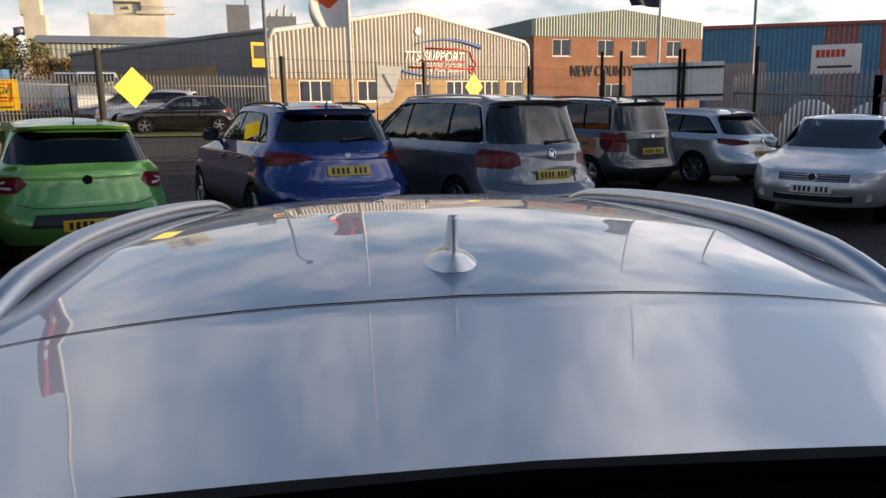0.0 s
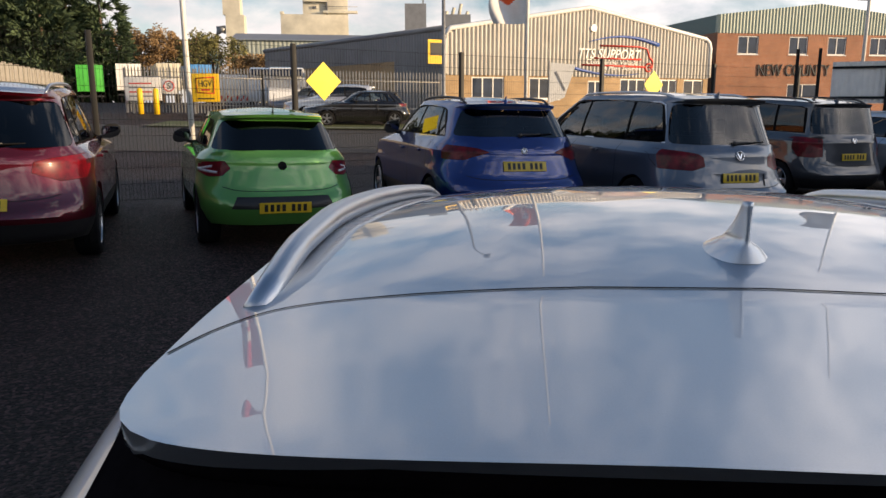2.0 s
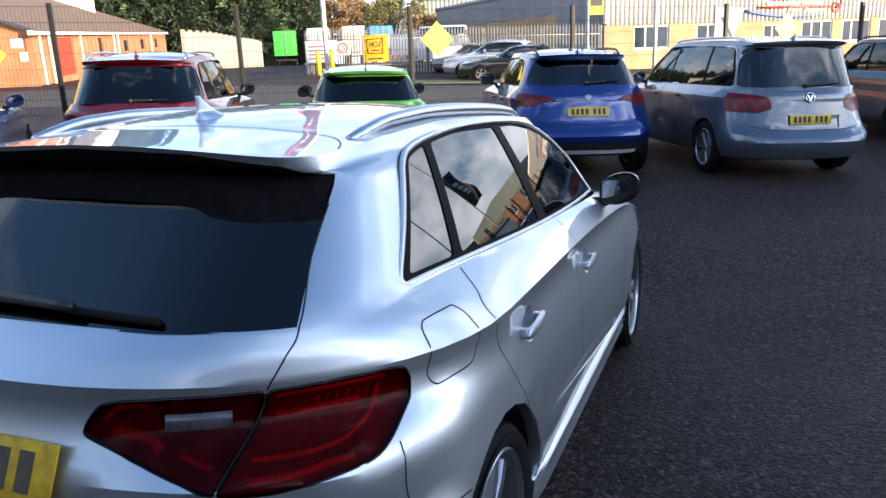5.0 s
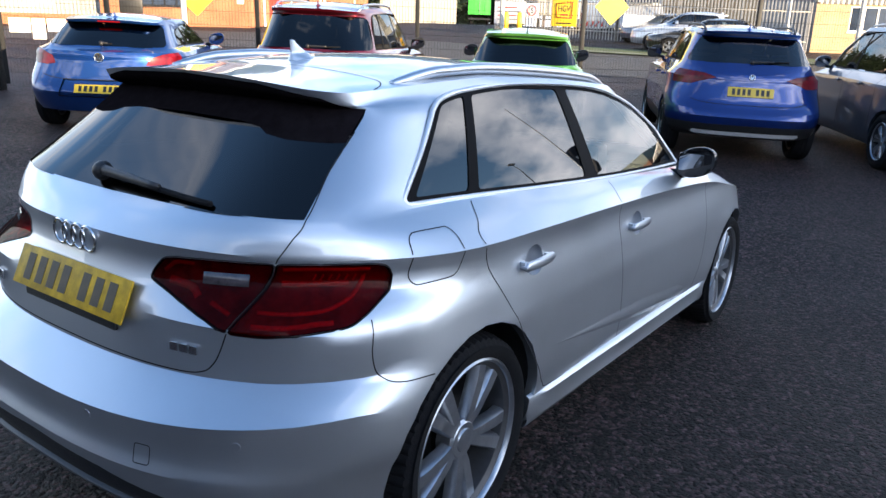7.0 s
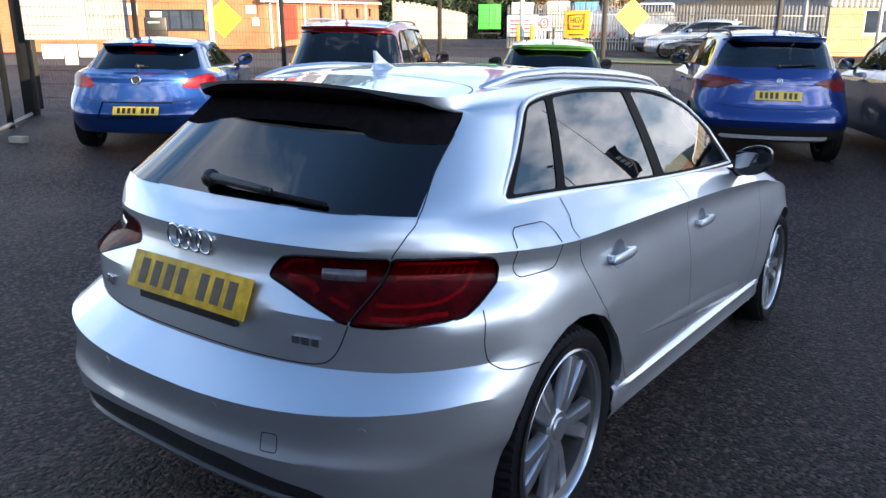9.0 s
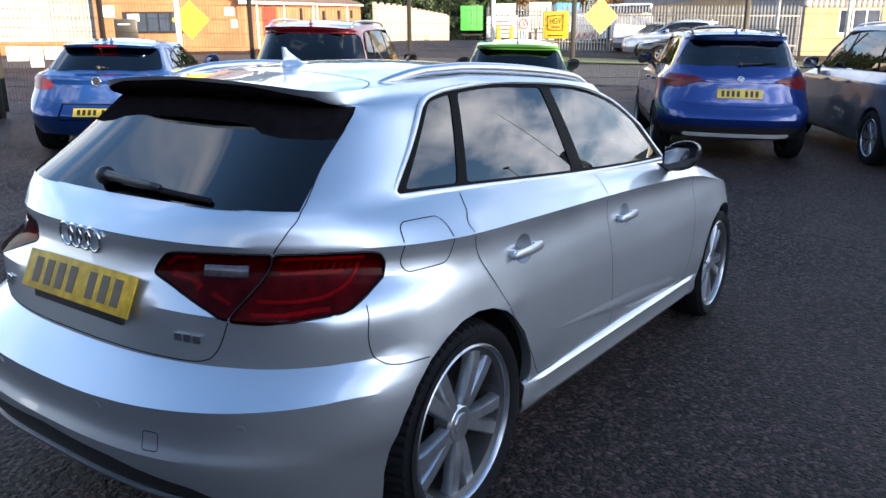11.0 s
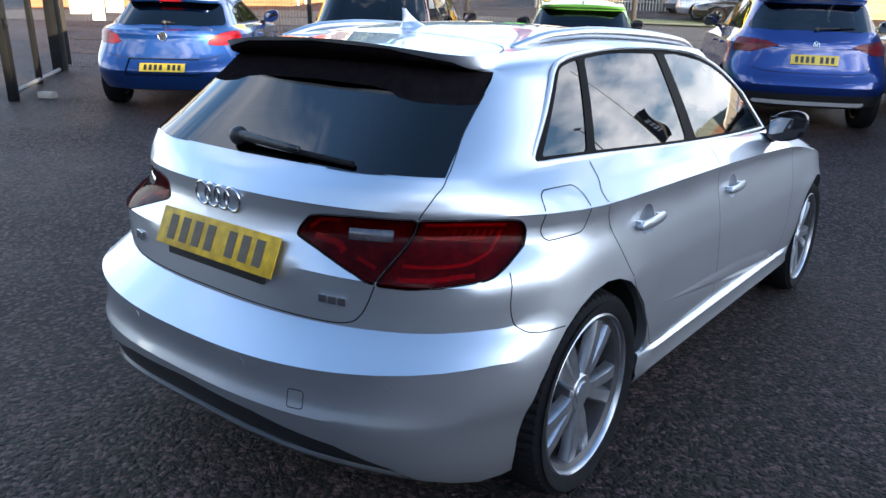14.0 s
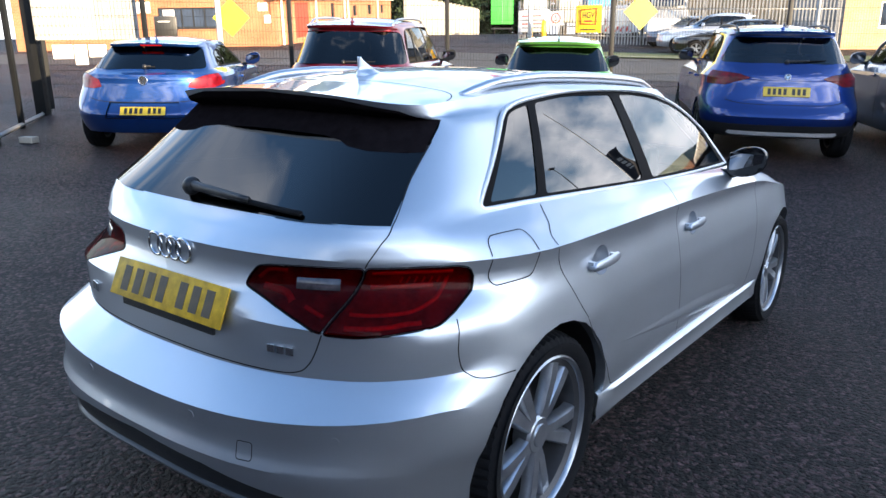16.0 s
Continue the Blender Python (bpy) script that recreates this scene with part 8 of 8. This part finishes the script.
def van(x, y, deg, ln, h, mat, label, chevrons=False, ladder=False):
    t = thing("van", pose(x, y, ground_z(x, y), 0, 0, deg), label, "van", "parked vans")
    hw = 0.95
    prof = [(0.0, 0.35), (0.0, h * 0.55), (0.06, h - 0.1), (0.25, h), (ln * 0.60, h), (ln * 0.70, h - 0.08), (ln * 0.84, h * 0.56), (ln * 0.97, h * 0.48), (ln, h * 0.36), (ln, 0.35)]
    bm = bmesh.new()
    A = [[bm.verts.new((sx * hw * (0.90 if zz > h * 0.6 else 1.0), yy, zz)) for yy, zz in prof] for sx in (-1, 1)]
    for k in range(len(prof)):
        j = (k + 1) % len(prof)
        bm.faces.new((A[0][k], A[0][j], A[1][j], A[1][k]))
    bm.faces.new(A[0])
    bm.faces.new(A[1][::-1])
    bmesh.ops.recalc_face_normals(bm, faces=bm.faces)
    bmesh.ops.bevel(bm, geom=list(bm.edges), offset=0.05, segments=2, affect="EDGES")
    part("body", bm, mat, t)
    for sx in (-1, 1):
        part("side_window", box(sx * hw * 0.93 - 0.02, sx * hw * 0.93 + 0.02, ln * 0.62, ln * 0.78, h * 0.58, h - 0.28, 0.01), WINGLASS, t)
        part("tail_lamp", box(sx * (hw - 0.10) - 0.06, sx * (hw - 0.10) + 0.06, -0.02, 0.05, h * 0.42, h * 0.62, 0.01), REDBRIGHT, t)
        for y2 in (ln * 0.18, ln * 0.80):
            part("wheel", lathe_x([(-0.1, 0.05), (-0.1, 0.32), (0.1, 0.32), (0.1, 0.2), (0.06, 0.18), (0.06, 0.02)], 20), RUBBER, t).matrix_local = pose(sx * (hw - 0.10), y2, 0.32, 0, 0, 0 if sx > 0 else 180)
    sc = bmesh.new()
    add_box(sc, -hw * 0.8, hw * 0.8, 0, 0.03, 0, 0.62, 0.01)
    part("windscreen", sc, WINGLASS, t).matrix_local = pose(0, ln * 0.715, h - 0.13, -125, 0, 0) @ Matrix.Translation((0, -0.02, 0))
    if chevrons:
        for k in range(6):
            part("chevron", prism([(-0.9 + 0.3 * k, 0.45), (-0.75 + 0.3 * k, 0.45), (-0.6 + 0.3 * k, 0.75), (-0.75 + 0.3 * k, 0.75)], 0.01, Matrix.Translation((0, -0.04, 0))), SIGNRED, t, "red and yellow chevron")
    if ladder:
        for sx in (-0.5, 0.5):
            part("roof_bar", tube([(sx, 0.2, h + 0.08), (sx, ln * 0.6, h + 0.08)], 0.03, 6), GALV, t)


van(-17.6, 42.4, 30, 4.4, 1.95, WHITEP, "white van with roof rack and rear chevrons, at the works gate", True, True)
van(-13.9, 40.6, 200, 5.2, 2.25, WHITEP, "white panel van behind the palisade fence")
van(-17.0, 46.0, 200, 5.2, 2.3, WHITEP, "white panel van in the works yard")
small2 = spec(4.1, 0.85, 1.45, 0.74, 2.5, 0.31, 0.9, 1.0, 0.15, 0.25, 0.55, 1.3, 0.45, 1.37, 2.9, 2.1, 0.75, 0.95, [(1.4, 1.4)], lamps=[([(0.5, 0.8), (0.5, 0.92), (0.78, 0.93), (0.8, 0.8)], REDLENS, "red tail lamp")], plate=(0, 0.6), seats=False)
make_car("grey_hatchback", heading(-10.5, 38.2, 150), small2, "grey hatchback parked behind the palisade fence", GREY, (5, 0.0, 0.04))
# pale concrete panel wall to the works
cw = thing("panel_wall", pose(0, 0, 0), "pale concrete panel wall", "wall")
a, b = Vector((-31.2, 39.0)), Vector((-43.6, 65.8))
for k in range(16):
    p, q = a.lerp(b, k / 16), a.lerp(b, (k + 0.97) / 16)
    gz = ground_z(p.x, p.y)
    o = part("panel", box(0, (q - p).length, 0, 0.12, 0, 2.5, 0.01), CONCRETE, cw)
    o.matrix_local = face_pose(p, q, gz)
    o = part("post", box(-0.09, 0.09, -0.06, 0.18, 0, 2.6), CONCRETE, cw)
    o.matrix_local = face_pose(p, q, gz)
# white sail banner in front of the ribbed gable
sb = thing("sail_banner", pose(0.35, 35.85, 1.55, 0, 0, 12), "white sail banner on a frame", "banner")
part("cloth", prism([(0, 0), (0.75, 0.25), (1.25, 1.75), (0.05, 1.85)], 0.02), WHITE, sb)
part("writing_bar", prism([(0.25, 1.4), (0.35, 1.45), (0.80, 0.6), (0.70, 0.55)], 0.01, Matrix.Translation((0, -0.012, 0))), CLAD_GREY, sb)
part("pole", tube([(0, 0.05, -1.0), (0, 0.05, 1.95)], 0.03, 6), GALV, sb)

# board and posts at the right end, sign of the works next door
rb = thing("sign_board", face_pose((6.3, 18.1), (8.25, 17.35), 0), "white sign board seen from behind, on black posts", "board")
gz = ground_z(7, 17.8)
part("panel", ribs(2.09, gz + 1.55, gz + 2.45, 0.12, 0.01), WHITE, rb, "white ribbed panel")
part("panel_back", box(0, 2.09, 0.003, 0.03, gz + 1.55, gz + 2.45), WHITE, rb)
for z in (1.65, 2.3):
    part("rail", box(0, 2.09, -0.05, -0.013, gz + z, gz + z + 0.05), POSTBLACK, rb)
for x in (-0.75, -0.30, 1.15, 1.05, 2.75):
    part("post", box(x, x + 0.07, -0.12, -0.051, gz, gz + 2.75), POSTBLACK, rb)
cy = thing("works_sign", face_pose((15.6, 25.9), (17.0, 25.2), 0), "white works sign with a red and black name", "sign")
gz = ground_z(16, 25)
part("panel", box(0, 1.56, 0, 0.05, gz + 2.4, gz + 3.4, 0.01), WHITE, cy)
part("lettering", bars(6, 0.95, 0.26, 0.2, 0.01), SIGNRED, cy, "red bars of lettering").matrix_local = Matrix.Translation((0.6, -0.002, gz + 3.1))
part("writing_bar", box(0.2, 1.3, -0.01, 0, gz + 2.6, gz + 2.68), SIGNBLACK, cy)
for x in (0.1, 1.4):
    part("post", box(x, x + 0.08, 0.055, 0.13, gz, gz + 3.4), GALV, cy)
for k in range(4):
    tk = bmesh.new()
    bmesh.ops.create_uvsphere(tk, u_segments=20, v_segments=12, radius=0.75)
    for v in tk.verts:
        v.co.z = max(-0.7, v.co.z * 1.2)
    x, y = 11.6 + 0.5 * k, 19.2 - 1.9 * k
    solid("plastic_tank", tk, WHITE, "white round plastic tank behind the palisade", "tank", pose(x, y, ground_z(x, y) + 0.7), group="white tanks")


# ---- trees ----
def leaf_cloud(pts, size, per, rnd, flat=0.5, spray=0.0):
    """Small crossed leaf clumps round points."""
    vs, fs = [], []
    for p, r in pts:
        for _ in range(per):
            d = Vector((rnd.gauss(0, 1), rnd.gauss(0, 1), rnd.gauss(0, 1)))
            d = d.normalized() * r * rnd.uniform(0.55, 1.05)
            c = Vector(p) + Vector((d.x, d.y, d.z * flat))
            a = Vector((rnd.gauss(0, 1), rnd.gauss(0, 1), rnd.gauss(0, 0.6))).normalized() * size * rnd.uniform(0.6, 1.3)
            if spray:
                out = Vector((p[0], p[1], 0)).normalized() if abs(p[0]) + abs(p[1]) > 0.01 else Vector((1, 0, 0))
                a = (out + d.normalized() * 0.7 + Vector((0, 0, rnd.uniform(-0.5, 0.5)))).normalized() * size * spray * rnd.uniform(0.7, 1.3)
            b = Vector((rnd.gauss(0, 1), rnd.gauss(0, 1), rnd.gauss(0, 1))).normalized().cross(a).normalized() * size * rnd.uniform(0.4, 0.9)
            i = len(vs)
            vs += [c - a, c + b * 0.8, c + a, c - b * 0.8]
            fs.append((i, i + 1, i + 2, i + 3))
    me = bpy.data.meshes.new("leaves")
    me.from_pydata(vs, [], fs)
    return me


def leaf_mat(name, c1, c2):
    m = material(name, c1, rough=0.8, var=0.3, scale=0.6, color2=c2, island=True)
    return m


FIR = leaf_mat("conifer_needles", (0.030, 0.058, 0.028), (0.075, 0.115, 0.05))
AUTUMN = leaf_mat("autumn_leaves", (0.24, 0.14, 0.06), (0.40, 0.26, 0.12))
OLIVE = leaf_mat("olive_leaves", (0.10, 0.105, 0.03), (0.22, 0.20, 0.065))
HEDGE = leaf_mat("hedge_leaves", (0.03, 0.05, 0.015), (0.07, 0.09, 0.03))
BARK = material("bark", (0.10, 0.065, 0.045), rough=0.95, var=0.4, scale=4, bump=0.8, bscale=14)


def conifer(x, y, h, r, seed):
    rnd = random.Random(seed)
    t = thing("conifer", pose(x, y, ground_z(x, y)), "tall dark green conifer", "tree", "row of conifers")
    part("trunk", tube([(0, 0, 0), (0.1, 0, h * 0.5), (0, 0, h * 0.97)], [0.28, 0.18, 0.03], 8), BARK, t)
    pts = []
    lv = 20
    for k in range(lv):
        f = k / (lv - 1)
        z = h * (0.10 + 0.89 * f)
        rr = r * (1 - f) ** 0.5 * rnd.uniform(0.85, 1.15) + 0.15
        n = max(3, int(11 * (1 - f) + 3))
        for q in range(n):
            a = q * math.tau / n + rnd.random() + k
            d = rr * rnd.uniform(0.55, 1.0)
            pts.append(((d * math.cos(a), d * math.sin(a), z - d * 0.18 + rnd.uniform(-0.2, 0.2)), 0.40 + 0.45 * (1 - f)))
    o = new("crown", leaf_cloud(pts, 0.24, 34, rnd, 0.8, 2.2))
    o.data.materials.append(FIR)
    o.parent = t


def broadleaf(x, y, h, r, seed, mat, label, size=0.17):
    rnd = random.Random(seed)
    t = thing("tree", pose(x, y, ground_z(x, y)), label, "tree")
    part("trunk", tube([(0, 0, 0), (0.1, 0, h * 0.35), (0.0, 0.1, h * 0.6)], [0.22, 0.15, 0.06], 8), BARK, t)
    pts = []
    for k in range(7):
        a = rnd.random() * math.tau
        e = Vector((math.cos(a) * r * 0.6, math.sin(a) * r * 0.6, h * rnd.uniform(0.55, 0.9)))
        part("limb", tube([(0.05, 0, h * rnd.uniform(0.2, 0.4)), e * 0.6 + Vector((0, 0, h * 0.2)), e], [0.09, 0.05, 0.015], 6), BARK, t)
    for k in range(70):
        a, u = rnd.random() * math.tau, rnd.random() ** 0.5
        z = h * rnd.uniform(0.25, 1.0)
        w = r * (1 - ((z / h - 0.55) / 0.55) ** 2) ** 0.5 if abs(z / h - 0.55) < 0.55 else 0.2
        pts.append(((w * u * math.cos(a), w * u * math.sin(a), z), r * rnd.uniform(0.16, 0.34)))
    o = new("crown", leaf_cloud(pts, size, 110, rnd, 0.8))
    o.data.materials.append(mat)
    o.parent = t


rt = random.Random(5)
for k in range(32):
    f = k / 31
    x, y = -80 + f * 30.5 + rt.uniform(-0.6, 0.6), 48 + f * 32 + rt.uniform(-2, 2)
    conifer(x, y, rt.uniform(12.4, 14.2), rt.uniform(4.0, 5.0), 20 + k)
for k, (x, y, h, r) in enumerate(((-52, 92, 8.6, 4.0), (-48, 93, 8.8, 3.6), (-45, 95, 7.8, 3.4))):
    broadleaf(x, y, h, r, 50 + k, AUTUMN, "autumn tree with thinning russet leaves")
for k, (x, y, h, r) in enumerate(((-37.5, 85, 7.4, 4.2), (-32, 84, 5.0, 3.6), (-27, 83, 4.6, 3.0))):
    broadleaf(x, y, h, r, 60 + k, OLIVE if k == 0 else AUTUMN, "scrubby tree with olive and russet leaves")
rh = random.Random(9)
hd = [((1.9 + 3.2 * rh.random(), 34.2 + 2.2 * rh.random(), ground_z(3, 35) + rh.uniform(0.1, 0.8)), 0.35) for _ in range(40)]
hed = new("hedge", leaf_cloud(hd, 0.10, 50, rh, 0.9))
hed.data.materials.append(HEDGE)
tagged(hed, "low dark green hedge before the brick wall", "hedge", kind="stuff")
